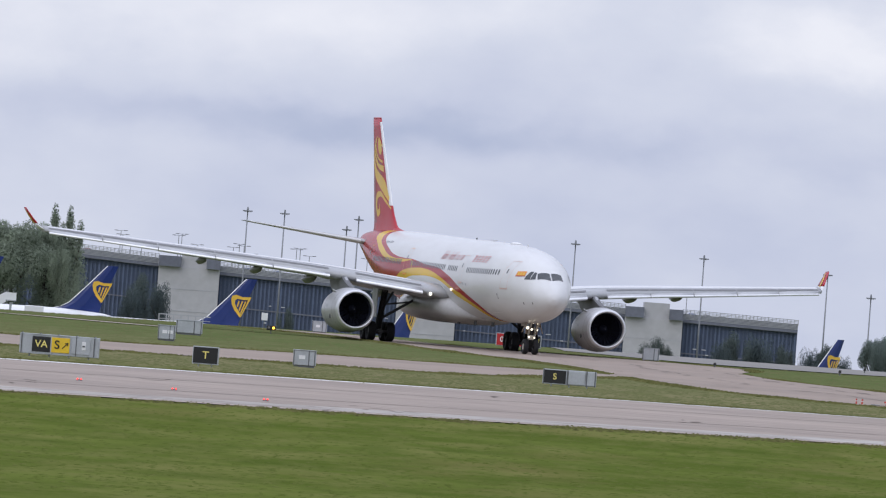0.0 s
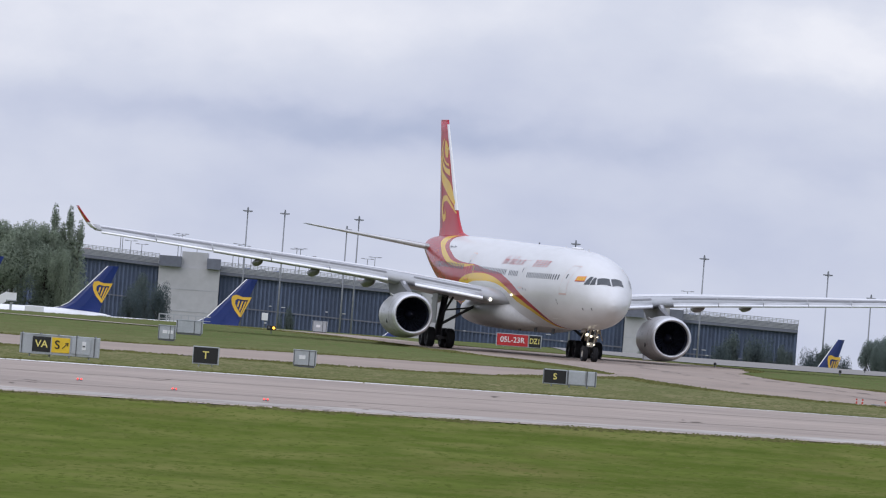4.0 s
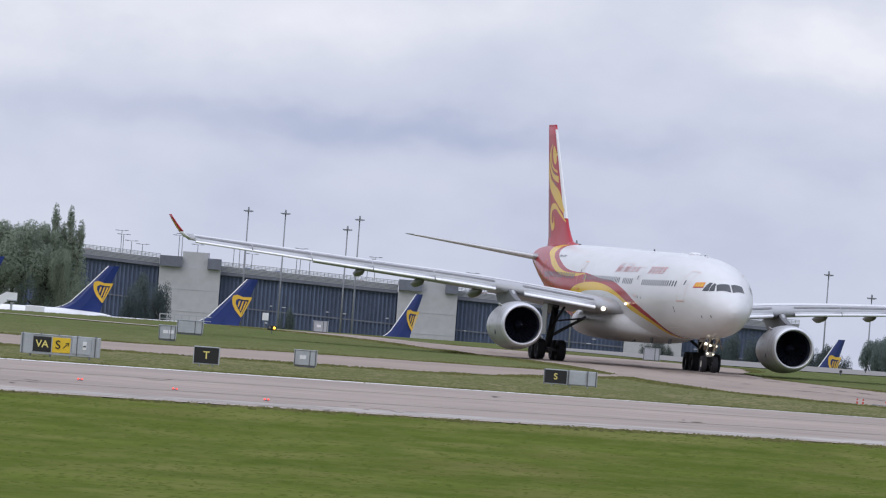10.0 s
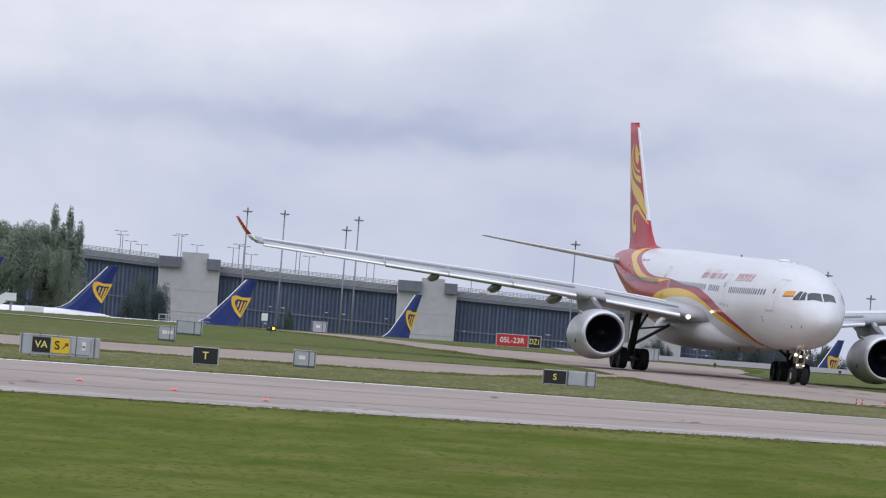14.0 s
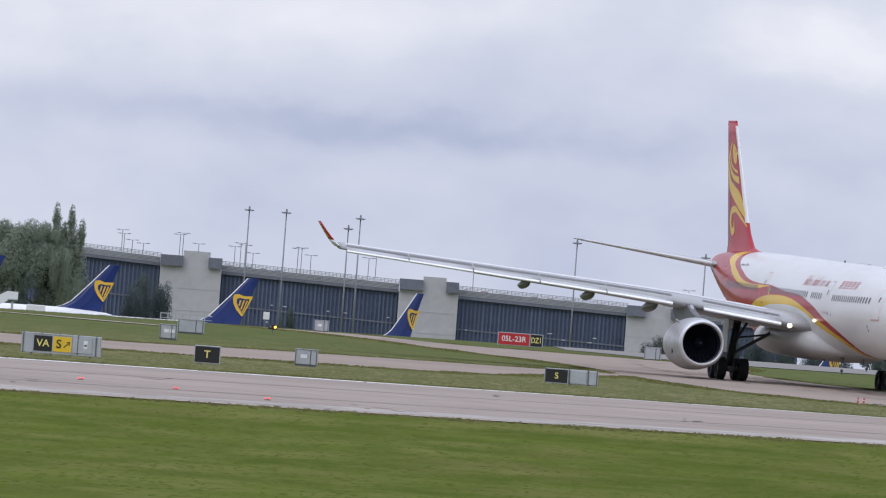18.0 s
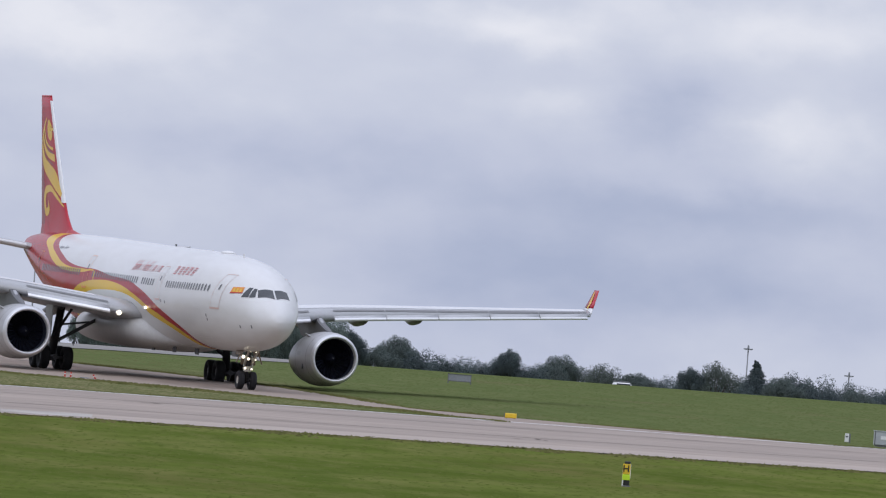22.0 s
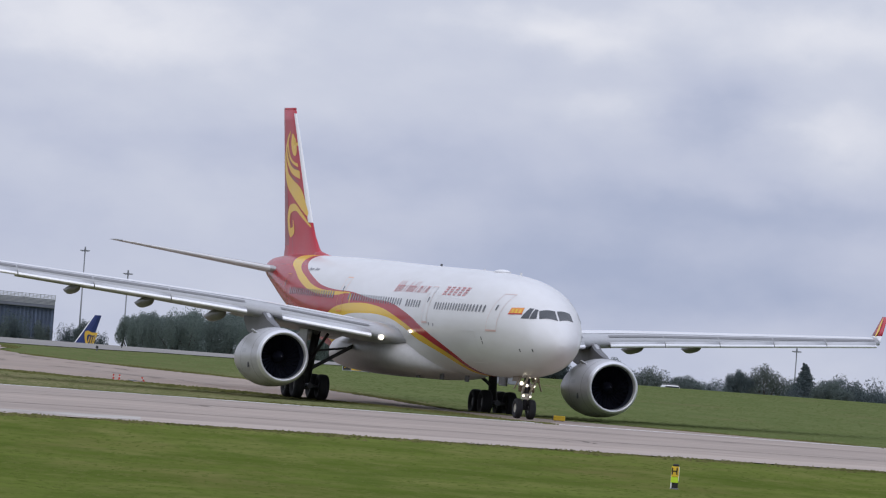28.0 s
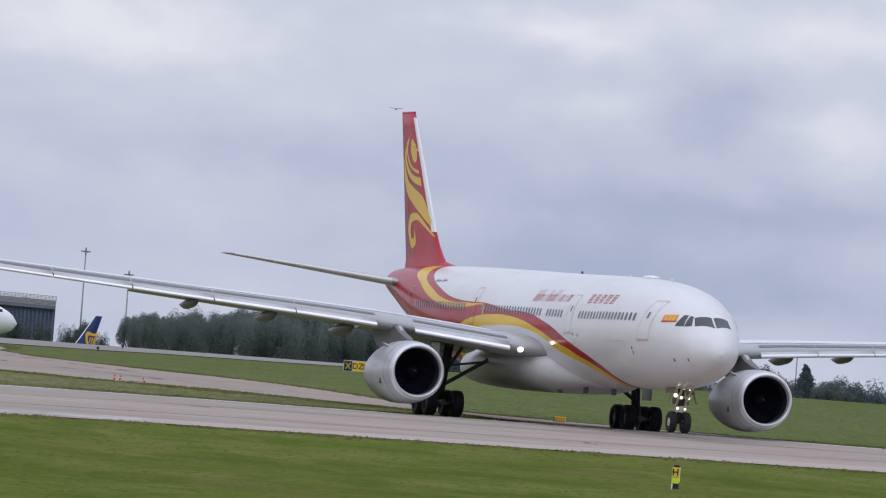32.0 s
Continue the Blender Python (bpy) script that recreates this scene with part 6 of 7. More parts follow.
def tower(x0, x1, zb, xa, xb, zt):
    root = new("stair_tower")
    tagged(root, "pale grey panelled stair tower of the car park", "building", group="stair towers of the car park")
    g = base_z((x0 + x1) / 2) - 1.0
    part("body", boxes((((x0 + x1) / 2, BY + 4, (zb + g) / 2), (x1 - x0, 14, zb - g))), TOWER, root)
    part("head", boxes((((xa + xb) / 2, BY + 4, (zt + zb) / 2), (xb - xa, 13, zt - zb))), TOWER, root)
    for k in range(1, 4):
        z = g + (zb - g) * k / 4
        part("panel_joint", boxes((((x0 + x1) / 2, BY - 3.02, z), (x1 - x0, 0.06, 0.09))), RAILM, root)
    for a, b in ((x0, xa), (xb, x1)):
        if b - a > 0.5:
            part("deck_screen", boxes((((a + b) / 2, BY - 1, zb + 1.0), (b - a, 6, 2.0))), DECK, root)


deck_block(-80, 14.6, -53.1, 13.3, "dark louvred car park deck behind the tree")
tower(-53.0, -41.5, 11.0, -48.8, -44.0, 14.0)
deck_block(-41.5, 12.6, -7.9, 11.6, "long dark louvred car park deck with a roof rail")
tower(-7.8, 3.4, 9.8, -3.4, 1.0, 12.5)
deck_block(3.4, 11.3, 35.3, 10.4, "dark louvred car park deck with a roof rail")
tower(35.3, 46.2, 8.0, 38.8, 43.6, 11.0)
deck_block(46.2, 10.2, 68.0, 9.8, "louvred end deck of the car park with meshed parapet")
CAR_PAINT = [material("dark_red_car_paint", (0.16, 0.03, 0.035), 0.3, vary=0.05), material("silver_car_paint", (0.34, 0.35, 0.37), 0.3, vary=0.05),
             material("black_car_paint", (0.03, 0.032, 0.04), 0.3, vary=0.05), material("blue_car_paint", (0.05, 0.08, 0.19), 0.3, vary=0.05)]
CAR_WORD = ["dark red", "silver", "black", "blue"]


def car(x, z, paint, turn):
    root = new("parked_car")
    root.matrix_basis = pose(x, BY + 4, z, 0, 0, turn)
    tagged(root, CAR_WORD[paint] + " car parked on the roof deck behind the rail", "car", group="cars on the roof deck")
    rings = [[(-2.1, y * 0.85, 0.35), (-2.1, y * 0.85, 0.75), (-1.9, y, 0.9), (0.9, y, 0.95), (2.0, y * 0.92, 0.72), (2.1, y * 0.85, 0.35)] for y in (-0.85, 0.85)]
    part("floor", boxes(((0, 0, 0.16), (3.6, 1.5, 0.3))), RUBBER, root)
    mesh_ob("body", *loft(rings), CAR_PAINT[paint], root)
    mesh_ob("cabin", *loft([[(-1.7, y, 0.88), (-1.35, y * 0.8, 1.42), (0.1, y * 0.8, 1.45), (0.95, y, 0.9)] for y in (-0.8, 0.8)]), CAR_PAINT[paint], root)
    mesh_ob("windows", *loft([[(-1.45, y, 0.95), (-1.25, y * 0.86, 1.34), (0.05, y * 0.86, 1.37), (0.65, y, 0.97)] for y in (-0.82, 0.82)]), GLASS, root)
    for sx in (-1.3, 1.3):
        part("wheel", tubes(((sx, -0.85, 0.31), (sx, 0.85, 0.31), 0.31), n=12), RUBBER, root)


rng = random.Random(31)
for x0, z0, x1, z1 in ((-78, 14.6, -55, 13.3), (-40, 12.6, -9, 11.6), (5, 11.3, 34, 10.4), (48, 10.2, 66, 9.8)):
    x = x0
    while x < x1:
        z = z0 + (z1 - z0) * (x - x0) / (x1 - x0)
        if rng.random() < 0.75:
            car(x, z - 2.15, rng.randrange(4), rng.choice((90, 270)) + rng.uniform(-3, 3))
        x += rng.uniform(2.6, 3.4)
for k in range(7):
    a = new("railing_bay")
    x = -43.4 + 1.15 * k
    h = 2.7 - ground_z(x, 1700)
    a.matrix_basis = pose(x, 1700, ground_z(x, 1700))
    tagged(a, "grey railing bay in front of the pale tower", "railing", group="railing bays before the tower")
    part("post", boxes(((0, 0, h / 2), (0.18, 0.1, h))), RAILM, a)
    part("rail", boxes(((0.57, 0, h - 0.05), (1.15, 0.08, 0.16)), ((0.57, 0, h - 0.75), (1.15, 0.08, 0.1))), RAILM, a)


def roof_lamp(x, z, arm=0.9):
    root = new("roof_lamp")
    base = z - 3.6
    root.matrix_basis = pose(x, BY + 12, base)
    tagged(root, "thin double-headed lamp post on the car park roof", "lamp post", group="lamp posts on the car park roof")
    part("pole", tubes(((0, 0, -10.0), (0, 0, z - base), 0.09, 0.06), n=8), POLE, root)
    for sg in (-1, 1):
        part("head", boxes(((sg * arm, 0, z - base + 0.05), (0.7, 0.3, 0.12)), bevel=0.02), POLE, root)
    part("arm", boxes(((0, 0, z - base), (arm * 2, 0.08, 0.07))), POLE, root)


for x, z in ((-50.0, 17.0), (-49.4, 17.3), (-46.4, 15.5), (-61.0, 17.1), (-60.6, 16.4), (-59.0, 15.3), (-56.9, 14.8), (-39.5, 15.5), (-38.4, 16.2), (-37.5, 15.9), (-36.0, 14.5), (-27.5, 16.0), (-26.8, 16.2), (-25.0, 14.9),
             (-14.0, 15.2), (-12.6, 15.6), (6.0, 14.0), (47.0, 13.6)):
    roof_lamp(x, z)


def mast(x, z, y=1900.0):
    g = ground_z(x, y)
    root = new("floodlight_mast")
    root.matrix_basis = pose(x, y, g)
    tagged(root, "tall grey floodlight mast with a crown of lamps", "light mast", group="floodlight masts of the apron")
    h = z - g
    part("pole", tubes(((0, 0, -0.5), (0, 0, h), 0.19, 0.10), n=12), POLE, root, smooth=True)
    part("ring", tubes(((0, 0, h - 0.34), (0, 0, h - 0.26), 0.55), n=14), POLE, root)
    part("cap", tubes(((0, 0, h - 0.2), (0, 0, h + 0.4), 0.2, 0.12), n=10), POLE, root)
    for k in range(4):
        a = math.pi / 2 * k + 0.4
        part("floodlight", boxes(((0.68 * math.cos(a), 0.68 * math.sin(a), h - 0.28), (0.46, 0.34, 0.20)), bevel=0.03), POLE, root)
    part("crown_ring", tubes(((0, 0, h - 0.46), (0, 0, h - 0.41), 0.62), n=14), POLE, root)


for x, z in ((-34.4, 21.6), (-27.9, 21.6), (-16.9, 19.6), (-14.9, 21.5), (23.2, 20.1), (45.8, 19.2), (67.6, 18.0), (75.4, 14.5), (193.6, 9.7), (211.7, 6.3)):
    mast(x, z)
ws = new("apron_sign")
ws.matrix_basis = pose(-27.7, 1750, ground_z(-27.7, 1750))
tagged(ws, "white square stand sign on a dark pole", "sign")
part("pole", tubes(((0, 0, 0), (0, 0, 7.0), 0.09), n=8), SIGN_DARK, ws)
part("face", boxes(((0, -0.1, 7.2), (1.0, 0.2, 1.2)), bevel=0.03), SIGN_WHITE, ws)
part("lamp", boxes(((0.15, -0.1, 6.2), (0.4, 0.2, 0.25))), SIGN_GREY, ws)
vn = new("white_van")
vn.matrix_basis = pose(106.7, 1180, ground_z(108, 1180) - 0.15)
tagged(vn, "white van parked behind the crown of the grass", "van")
part("body", boxes(((0, 0, 1.45), (1.75, 4.6, 2.0)), bevel=0.2), FAR_WHITE, vn)
part("windscreen", boxes(((0, -2.38, 2.0), (1.5, 0.1, 0.7))), GLASS, vn)
part("roof_bar", boxes(((0, 0, 2.55), (1.5, 3.0, 0.1))), SIGN_DARK, vn)
for sx in (-0.8, 0.8):
    for sy in (-1.6, 1.6):
        part("wheel", tubes(((sx - 0.1, sy, 0.35), (sx + 0.1, sy, 0.35), 0.35), n=14), RUBBER, vn)

# ---- trees ----
BARK = material("bark", (0.07, 0.055, 0.045), 0.9, vary=0.2, scale=1, fine=6)


def leaf_material(name, color):
    m = material(name, color, 0.8, vary=0.15, scale=0.3, fine=2.0, second=tuple(c * 0.85 for c in color), spec=0.2)
    nt = m.node_tree
    g = nt.nodes.new("ShaderNodeNewGeometry")
    hv = nt.nodes.new("ShaderNodeHueSaturation")
    mr = nt.nodes.new("ShaderNodeMapRange")
    mr.inputs["To Min"].default_value, mr.inputs["To Max"].default_value = 0.92, 1.08
    p = nt.nodes["Principled BSDF"]
    src = p.inputs["Base Color"].links[0].from_socket
    nt.links.new(g.outputs["Random Per Island"], mr.inputs["Value"])
    nt.links.new(mr.outputs[0], hv.inputs["Value"])
    nt.links.new(src, hv.inputs["Color"])
    nt.links.new(hv.outputs[0], p.inputs["Base Color"])
    thin, mix = nt.nodes.new("ShaderNodeBsdfTranslucent"), nt.nodes.new("ShaderNodeMixShader")
    nt.links.new(hv.outputs[0], thin.inputs["Color"])
    mix.inputs[0].default_value = 0.45
    nt.links.new(p.outputs[0], mix.inputs[1])
    nt.links.new(thin.outputs[0], mix.inputs[2])
    nt.links.new(mix.outputs[0], nt.nodes["Material Output"].inputs["Surface"])
    return m


# haze is painted in: grey-green paled, the first three greens turned bluish
LEAF = [leaf_material("dull_green_foliage", (0.132, 0.164, 0.152)), leaf_material("dark_green_foliage", (0.106, 0.136, 0.138)), leaf_material("olive_foliage", (0.128, 0.154, 0.138)), leaf_material("summer_green_foliage", (0.285, 0.335, 0.250)), leaf_material("hazed_grey_green_foliage", (0.178, 0.222, 0.200))]


def tree(kind, seed, height, spread, label, leaf, leaves=900, size=0.55):
    """A tapered trunk with limbs and a crown of many small leaf sprays in uneven clumps."""
    rng = random.Random(seed)
    root = new("tree")
    tagged(root, label, "tree", group="trees beyond the field")
    bm = bmesh.new()
    add_tube(bm, (0, 0, -0.6), (0.1, 0, height * 0.55), height * 0.03, height * 0.014, 8)
    clumps = []
    for i in range({"poplar": 9, "shrub": 11, "cone": 60}.get(kind, 17)):
        if kind == "cone":
            f = (i + 0.5) / 60
            c = Vector((rng.uniform(-0.05, 0.05) * spread, rng.uniform(-0.05, 0.05) * spread, height * (0.30 + 0.68 * f)))
            clumps.append((c, spread * (0.02 + 1.15 * (1 - f)) * rng.uniform(0.86, 1.06), height * 0.017))
        elif kind == "poplar":
            f = (i + 0.5) / 9
            c = Vector((rng.uniform(-0.1, 0.1) * spread, rng.uniform(-0.1, 0.1) * spread, height * (0.18 + 0.78 * f)))
            r = spread * (1.1 - 0.95 * f) * rng.uniform(0.85, 1.05)
            clumps.append((c, r, height * 0.12))
        elif kind == "shrub":
            a = rng.uniform(0, 6.28)
            d = spread * rng.uniform(0, 0.8)
            c = Vector((math.cos(a) * d, math.sin(a) * d, height * rng.uniform(0.14, 0.72)))
            clumps.append((c, spread * rng.uniform(0.28, 0.45), height * rng.uniform(0.18, 0.28)))
        else:
            a, f = 2.4 * i, (i + 0.5) / 17
            d = spread * 0.78 * math.sqrt(f) * rng.uniform(0.85, 1.1)
            c = Vector((math.cos(a) * d, math.sin(a) * d, height * (0.42 + 0.43 * math.sqrt(max(0.0, 1 - (d / spread) ** 2)) + rng.uniform(-0.09, 0.03))))
            clumps.append((c, spread * rng.uniform(0.24, 0.36), height * rng.uniform(0.10, 0.15)))
    for c, r, h in clumps:
        start = Vector((0.05, 0, min(c.z * 0.6, height * 0.5)))
        add_tube(bm, start, c, height * 0.011, height * 0.003, 5)
    part("trunk", bm, BARK, root, smooth=True)
    verts, faces, normals = [], [], []
    per = leaves // len(clumps)
    for c, r, h in clumps:
        for _ in range(per):
            q = Vector((rng.gauss(0, 1), rng.gauss(0, 1), rng.gauss(0, 1)))
            q.normalize()
            k = rng.random() ** 0.34 * rng.choice((1.0, 1.0, 1.0, 1.04))
            pos = c + Vector((q.x * r * k, q.y * r * k, q.z * h * k))
            s = size * rng.uniform(0.5, 1.25)
            face = (q + Vector((rng.gauss(0, 0.35), rng.gauss(0, 0.35), rng.gauss(0, 0.35)))).normalized()
            u = face.orthogonal().normalized()
            u.rotate(Matrix.Rotation(rng.uniform(0, 6.28), 3, face))
            w = face.cross(u)
            b = len(verts)
            quad = [pos - u * s * 0.8, pos + u * s * 0.8 + w * s * 0.1, pos + w * s * 0.8]
            out = (Vector((q.x / r, q.y / r, q.z / h)).normalized() + Vector((pos.x, pos.y, 0)) * (0.4 / spread) + Vector((rng.gauss(0, 0.2), rng.gauss(0, 0.2), 0.25))).normalized()
            if (quad[1] - quad[0]).cross(quad[2] - quad[0]).dot(out) < 0:
                quad.reverse()
            verts += quad
            normals += [out] * 3
            faces.append((b, b + 1, b + 2))
    crown = mesh_ob("crown", verts, faces, leaf, root, smooth=True)
    crown.data.normals_split_custom_set_from_vertices([tuple(v) for v in normals])
    return root


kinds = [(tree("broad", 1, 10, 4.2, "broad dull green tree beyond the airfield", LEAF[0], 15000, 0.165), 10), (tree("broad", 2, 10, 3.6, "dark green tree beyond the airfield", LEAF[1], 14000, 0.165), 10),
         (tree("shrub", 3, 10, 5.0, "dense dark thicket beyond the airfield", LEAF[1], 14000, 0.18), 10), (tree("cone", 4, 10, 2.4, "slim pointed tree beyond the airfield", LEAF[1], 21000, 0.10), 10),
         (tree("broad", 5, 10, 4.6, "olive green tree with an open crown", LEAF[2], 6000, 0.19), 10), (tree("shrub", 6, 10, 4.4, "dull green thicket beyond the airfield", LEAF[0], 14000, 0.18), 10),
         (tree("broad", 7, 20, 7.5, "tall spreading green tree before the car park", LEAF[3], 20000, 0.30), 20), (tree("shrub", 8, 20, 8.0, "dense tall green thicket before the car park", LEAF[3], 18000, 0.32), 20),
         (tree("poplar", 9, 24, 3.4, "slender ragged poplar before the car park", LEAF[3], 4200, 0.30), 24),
         (tree("broad", 10, 10, 4.2, "rounded grey-green tree of the wood behind the runway, paled as by haze", LEAF[4], 15000, 0.165), 10), (tree("shrub", 11, 10, 4.6, "dense grey-green thicket of the wood behind the runway, paled as by haze", LEAF[4], 14000, 0.18), 10)]
placed = set()


def plant(k, x, y, top, wide=1.0, turn=0.0):
    """A tree of kind k whose top stands at the height top."""
    g = ground_z(x, y)
    h = max(3.0, top - g) / (kinds[k][1] * (0.86 if k in (2, 5, 7, 10) else 0.97))
    m = pose(x, y, g, 0, 0, turn) @ Matrix.Diagonal((wide, wide, h, 1))
    if k not in placed:
        placed.add(k)
        kinds[k][0].matrix_basis = m
        return
    ob = copy_thing(kinds[k][0], pose(x, y, g, 0, 0, turn))
    ob.scale = (wide, wide, h)


rng = random.Random(12)
# the belt on the right, and the thick wood behind the runway
RIGHT = [(86.2, 7.9, 1), (89.3, 7.0, 0), (93.8, 7.3, 1), (98.0, 5.4, 0), (101.0, 7.0, 0), (103.8, 5.2, 2), (107.7, 4.6, 2), (111.5, 4.6, 2), (114.8, 6.3, 1), (117.6, 4.4, 2), (120.8, 4.7, 0), (123.6, 6.1, 0),
         (127.4, 5.2, 4), (133.0, 4.4, 0), (136.7, 4.0, 2), (139.6, 5.7, 1), (142.9, 6.6, 4), (145.8, 3.7, 2), (149.6, 6.9, 3), (152.0, 5.4, 0), (155.6, 5.7, 2), (159.6, 4.0, 2), (162.8, 4.3, 0), (166.5, 4.6, 2), (171, 4.4, 0), (176, 4.8, 2)]
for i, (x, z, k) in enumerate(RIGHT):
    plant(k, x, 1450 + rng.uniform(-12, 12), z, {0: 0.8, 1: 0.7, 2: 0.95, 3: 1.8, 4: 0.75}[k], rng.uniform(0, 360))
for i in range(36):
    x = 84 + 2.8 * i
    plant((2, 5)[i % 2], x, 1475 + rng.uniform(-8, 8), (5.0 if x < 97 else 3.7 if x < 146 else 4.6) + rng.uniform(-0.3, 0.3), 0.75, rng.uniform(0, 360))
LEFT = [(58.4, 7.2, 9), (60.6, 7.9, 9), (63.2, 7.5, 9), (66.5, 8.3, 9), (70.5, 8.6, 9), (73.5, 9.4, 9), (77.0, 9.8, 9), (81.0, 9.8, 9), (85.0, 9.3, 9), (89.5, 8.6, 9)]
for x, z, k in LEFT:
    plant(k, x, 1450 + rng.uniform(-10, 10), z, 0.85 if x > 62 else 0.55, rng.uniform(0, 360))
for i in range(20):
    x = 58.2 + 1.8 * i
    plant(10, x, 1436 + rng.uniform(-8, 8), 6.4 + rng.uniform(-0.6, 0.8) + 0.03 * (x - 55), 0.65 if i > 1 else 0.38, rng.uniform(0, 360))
# the great tree and shrubs before the car park
for x, z, w, k in ((-83, 16.8, 0.95, 6), (-76.5, 17.6, 0.9, 6), (-71.0, 17.4, 0.7, 6), (-79, 13.0, 1.0, 7), (-71.5, 12.0, 0.75, 7), (-66.8, 13.0, 0.4, 7)):
    plant(k, x, 1950 + rng.uniform(-8, 8), z, w, rng.uniform(0, 360))
for x, z in ((-69.6, 19.1), (-66.9, 18.9), (-65.4, 16.6), (-68.2, 16.0)):
    plant(8, x, 1955, z, 1.05, rng.uniform(0, 360))
for x, z, w, k in ((-53.5, 6.6, 0.7, 2), (-51.0, 8.8, 0.75, 5), (-48.6, 7.6, 0.5, 2), (-26.3, 4.9, 0.4, 5), (49.4, 4.6, 0.55, 2), (52.3, 6.2, 0.75, 5), (55.8, 6.2, 0.75, 2), (59.5, 4.6, 0.55, 5), (61.6, 4.3, 0.4, 4), (65.4, 4.6, 0.5, 2),
                   (68.3, 5.8, 0.55, 0), (71.5, 3.6, 0.5, 2), (36.6, 3.6, 0.35, 4), (38.6, 4.8, 0.4, 4), (40.5, 3.4, 0.3, 4)):
    plant(k, x, 1895 + rng.uniform(-5, 5), z, w, rng.uniform(0, 360))

# ---- birds ----
FEATHER = material("dark_feathers", (0.02, 0.02, 0.022), 0.7, vary=0.2, scale=5, fine=30)


def bird(label):
    root = new("bird")
    tagged(root, label, "bird")
    rings = [[(x, r * math.cos(a), r * math.sin(a)) for a in np.linspace(0, 2 * math.pi, 8, endpoint=False)] for x, r in ((0.18, 0.008), (0.14, 0.022), (0.07, 0.036), (-0.04, 0.036), (-0.13, 0.018), (-0.17, 0.008))]
    mesh_ob("body", *loft(rings), FEATHER, root, smooth=True)
    mesh_ob("tail", [(-0.14, -0.02, 0), (-0.14, 0.02, 0), (-0.30, 0.05, 0), (-0.30, -0.05, 0), (-0.14, 0, 0.015)], [(0, 1, 2, 3), (0, 4, 1)], FEATHER, root)
    arms = []
    for sg in (-1, 1):
        v = [(0.08, 0, 0.01), (-0.06, 0, 0.01), (-0.04, sg * 0.22, 0.0), (0.11, sg * 0.2, 0.0), (-0.10, sg * 0.46, 0.0), (0.02, sg * 0.42, 0.0), (0.02, sg * 0.2, 0.025), (0.02, 0, 0.03)]
        arms.append((sg, mesh_ob("wing", v, [(0, 3, 6, 7), (7, 6, 2, 1), (3, 5, 4, 6), (6, 4, 2), (0, 1, 2, 3), (3, 2, 4, 5)], FEATHER, root)))
    return root, arms


def flight(points, label):
    root, arms = bird(label)
    root.scale = (0.45, 0.45, 0.45)
    FLIGHTS.append((root, points))
    for sg, ob in arms:
        FLIGHTS.append((ob, [(t, pose(0, sg * 0.03, 0.01, sg * (24 + 14 * math.sin(t * 7)), 0, 0)) for t in np.arange(0, 32.01, 0.15)]))


flight([(0.0, pose(-166, 300, 9.0, 0, 0, 68)), (31.0, pose(13.1, 300, 11.78, 0, 0, 68)), (31.5, pose(16.0, 300, 12.18, 0, 0, 68)), (32.0, pose(18.93, 300, 12.42, 0, 0, 68))], "dark bird gliding past the tail fin")
flight([(0.0, pose(800, 600, 38, 0, 0, 172)), (20.8, pose(61.76, 600, 17.24, 0, 0, 172)), (21.0, pose(53.8, 600, 14.96, 0, 0, 172)), (32.0, pose(-384, 600, 8, 0, 0, 172))], "small dark bird crossing the sky")
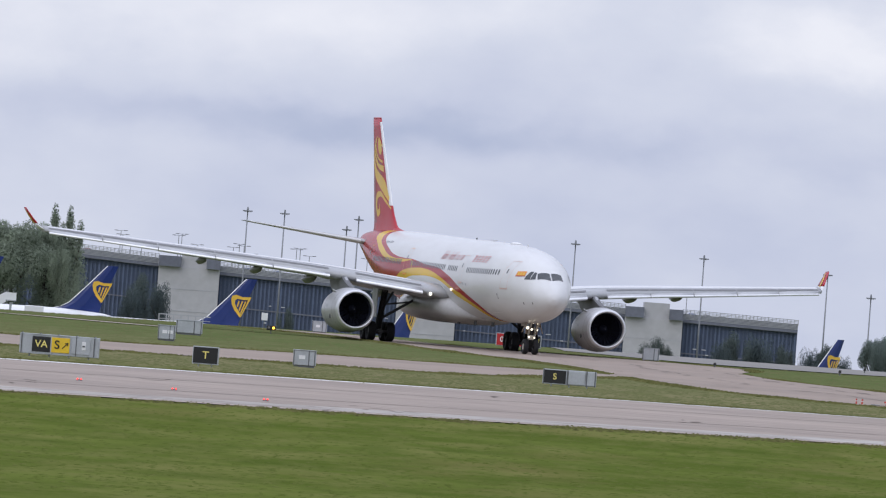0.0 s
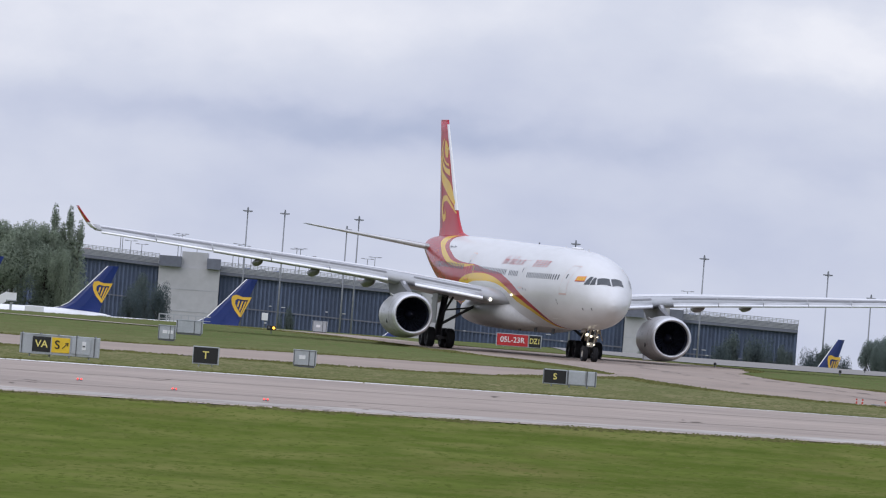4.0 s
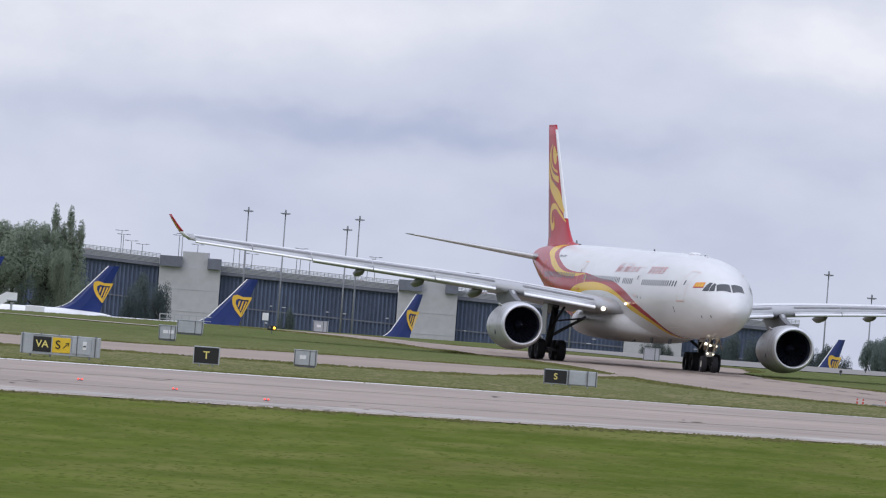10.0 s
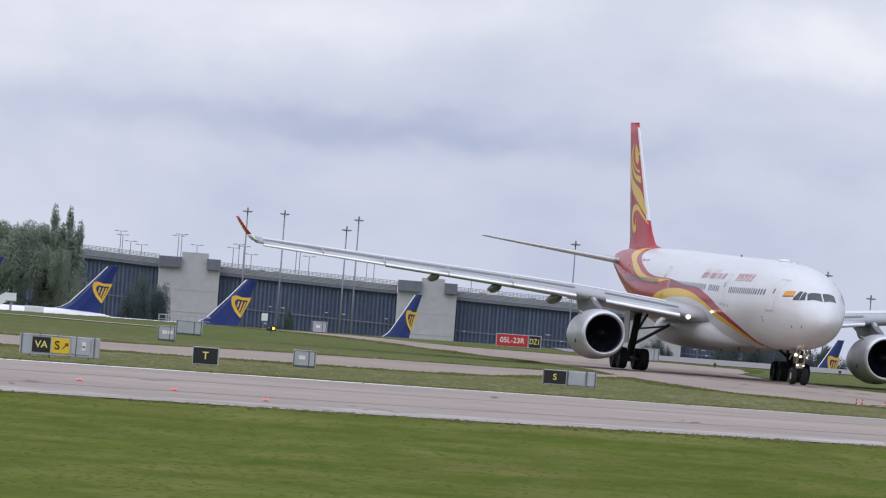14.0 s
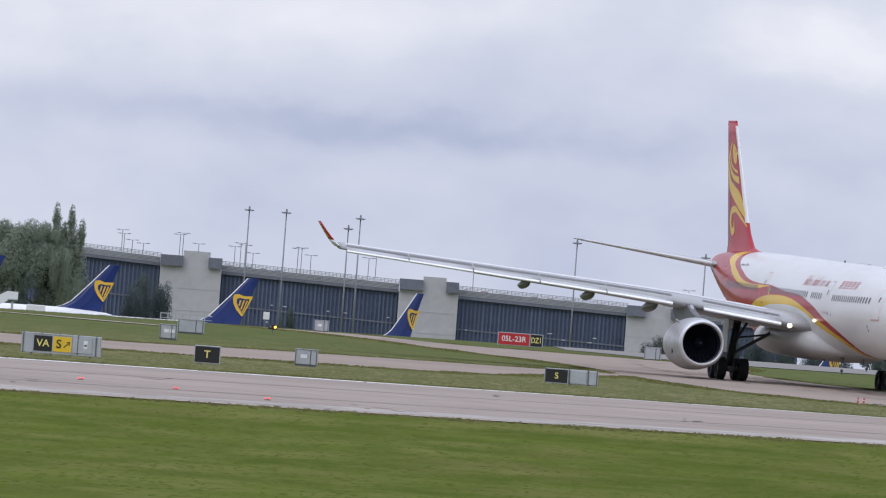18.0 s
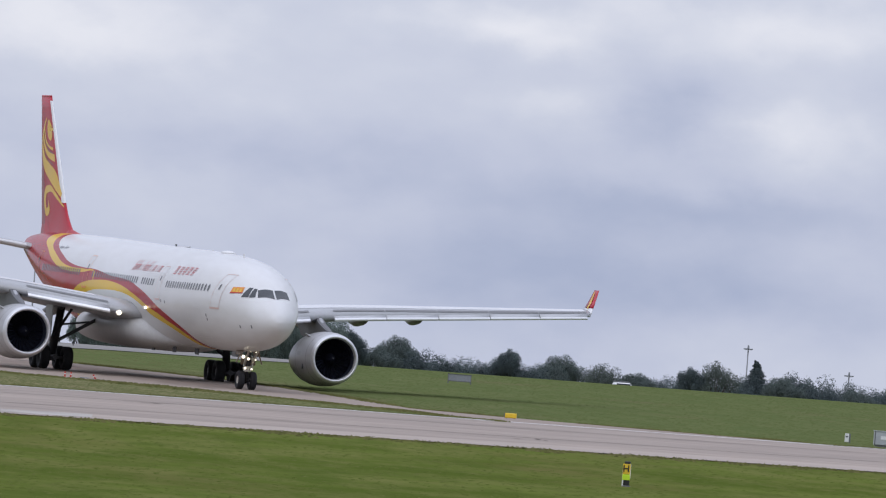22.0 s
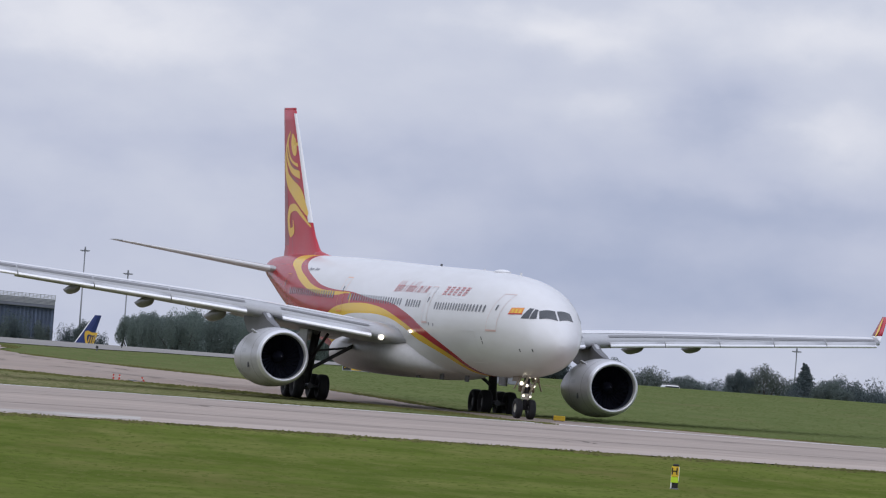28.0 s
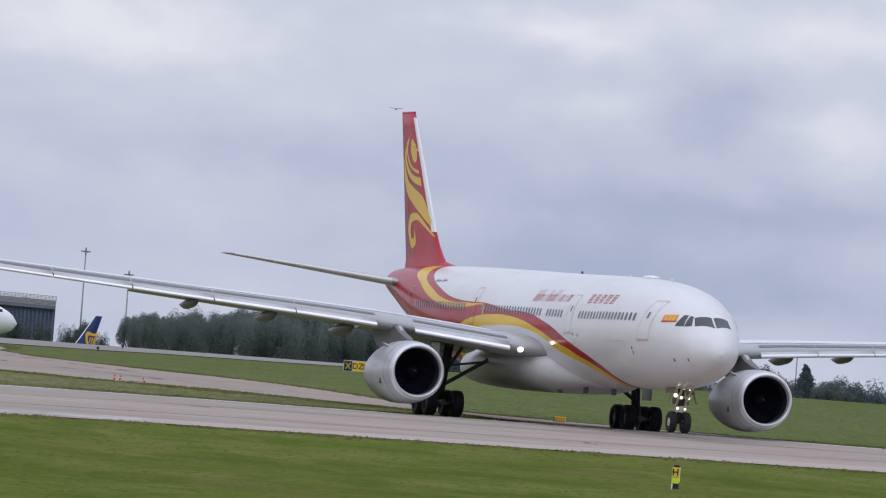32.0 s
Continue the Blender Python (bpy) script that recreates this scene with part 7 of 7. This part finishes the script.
# ---- what moves ----
# seconds, place of the main wheels, heading, nose-up and left-up lean in degrees
TAXI = [
    (0.0, 1.25, 787.70, 3.66, 12.63, -0.17, -0.21), (1.0, 2.28, 782.60, 3.61, 12.18, -0.17, -0.65),
    (2.0, 3.38, 777.41, 3.58, 11.84, -0.19, -0.93), (3.0, 4.45, 772.14, 3.54, 11.68, -0.18, -0.99),
    (6.0, 7.92, 756.13, 3.42, 11.53, -0.04, -1.02), (7.0, 9.14, 750.63, 3.38, 11.46, 0.06, -0.97),
    (8.0, 10.45, 744.81, 3.35, 11.36, 0.19, -0.89), (9.0, 11.69, 738.65, 3.34, 11.27, 0.25, -0.81),
    (10.0, 13.00, 732.16, 3.33, 11.19, 0.27, -0.76), (11.0, 14.25, 725.31, 3.30, 11.15, 0.27, -0.75),
    (12.0, 15.49, 718.19, 3.27, 11.04, 0.21, -0.74), (13.0, 16.79, 710.75, 3.27, 10.96, 0.10, -0.82),
    (14.0, 18.10, 703.38, 3.25, 10.91, -0.02, -0.88), (17.0, 22.23, 682.25, 3.14, 10.54, -0.21, -0.73),
    (18.0, 23.67, 675.17, 3.10, 10.50, -0.25, -0.68), (22.0, 29.63, 641.48, 2.82, 11.05, -0.36, -0.90),
    (23.0, 31.31, 633.26, 2.75, 10.90, -0.40, -1.02), (24.0, 32.97, 625.32, 2.67, 10.83, -0.36, -1.14),
    (25.0, 34.54, 617.66, 2.61, 10.82, -0.31, -1.13), (28.0, 39.19, 594.84, 2.39, 11.07, 0.06, -1.12),
    (29.0, 40.56, 586.90, 2.34, 11.10, 0.19, -1.06), (30.0, 41.87, 578.46, 2.31, 11.12, 0.32, -0.96),
    (31.0, 43.04, 569.82, 2.30, 11.19, 0.44, -0.78), (32.0, 44.15, 561.10, 2.29, 11.29, 0.57, -0.48),
]


def rolling():
    """Distance run by the main wheels, every eighth of a second."""
    ts = [r[0] for r in TAXI]
    run = [0.0]
    for a, b in zip(TAXI, TAXI[1:]):
        run.append(run[-1] + math.hypot(b[1] - a[1], b[2] - a[2]))
    f = ease(list(zip(ts, run)))
    return [(t, f(t)) for t in np.arange(0, 32.001, 0.1)]


def motions():
    walk(airliner, [(t, pose(x, y, z, r, -p, h - 90) @ Matrix.Translation((0, -0.17, 0))) for t, x, y, z, h, p, r in TAXI])
    run = rolling()
    for ob, place, r in WHEELS:
        walk(ob, [(t, Matrix.Translation(place) @ Matrix.Rotation(d / r, 4, "Y")) for t, d in run])
    for ob, place in SWIVEL:
        turn = [(0.0, 170), (7.5, 170), (7.6, 120), (7.7, 60), (7.8, 0), (32.0, 0)]
        walk(ob, [(t, Matrix.Translation(place) @ Matrix.Rotation(radians(a), 4, "Z")) for t, a in turn])
    for ob, rows in FLIGHTS:
        walk(ob, rows)


motions()
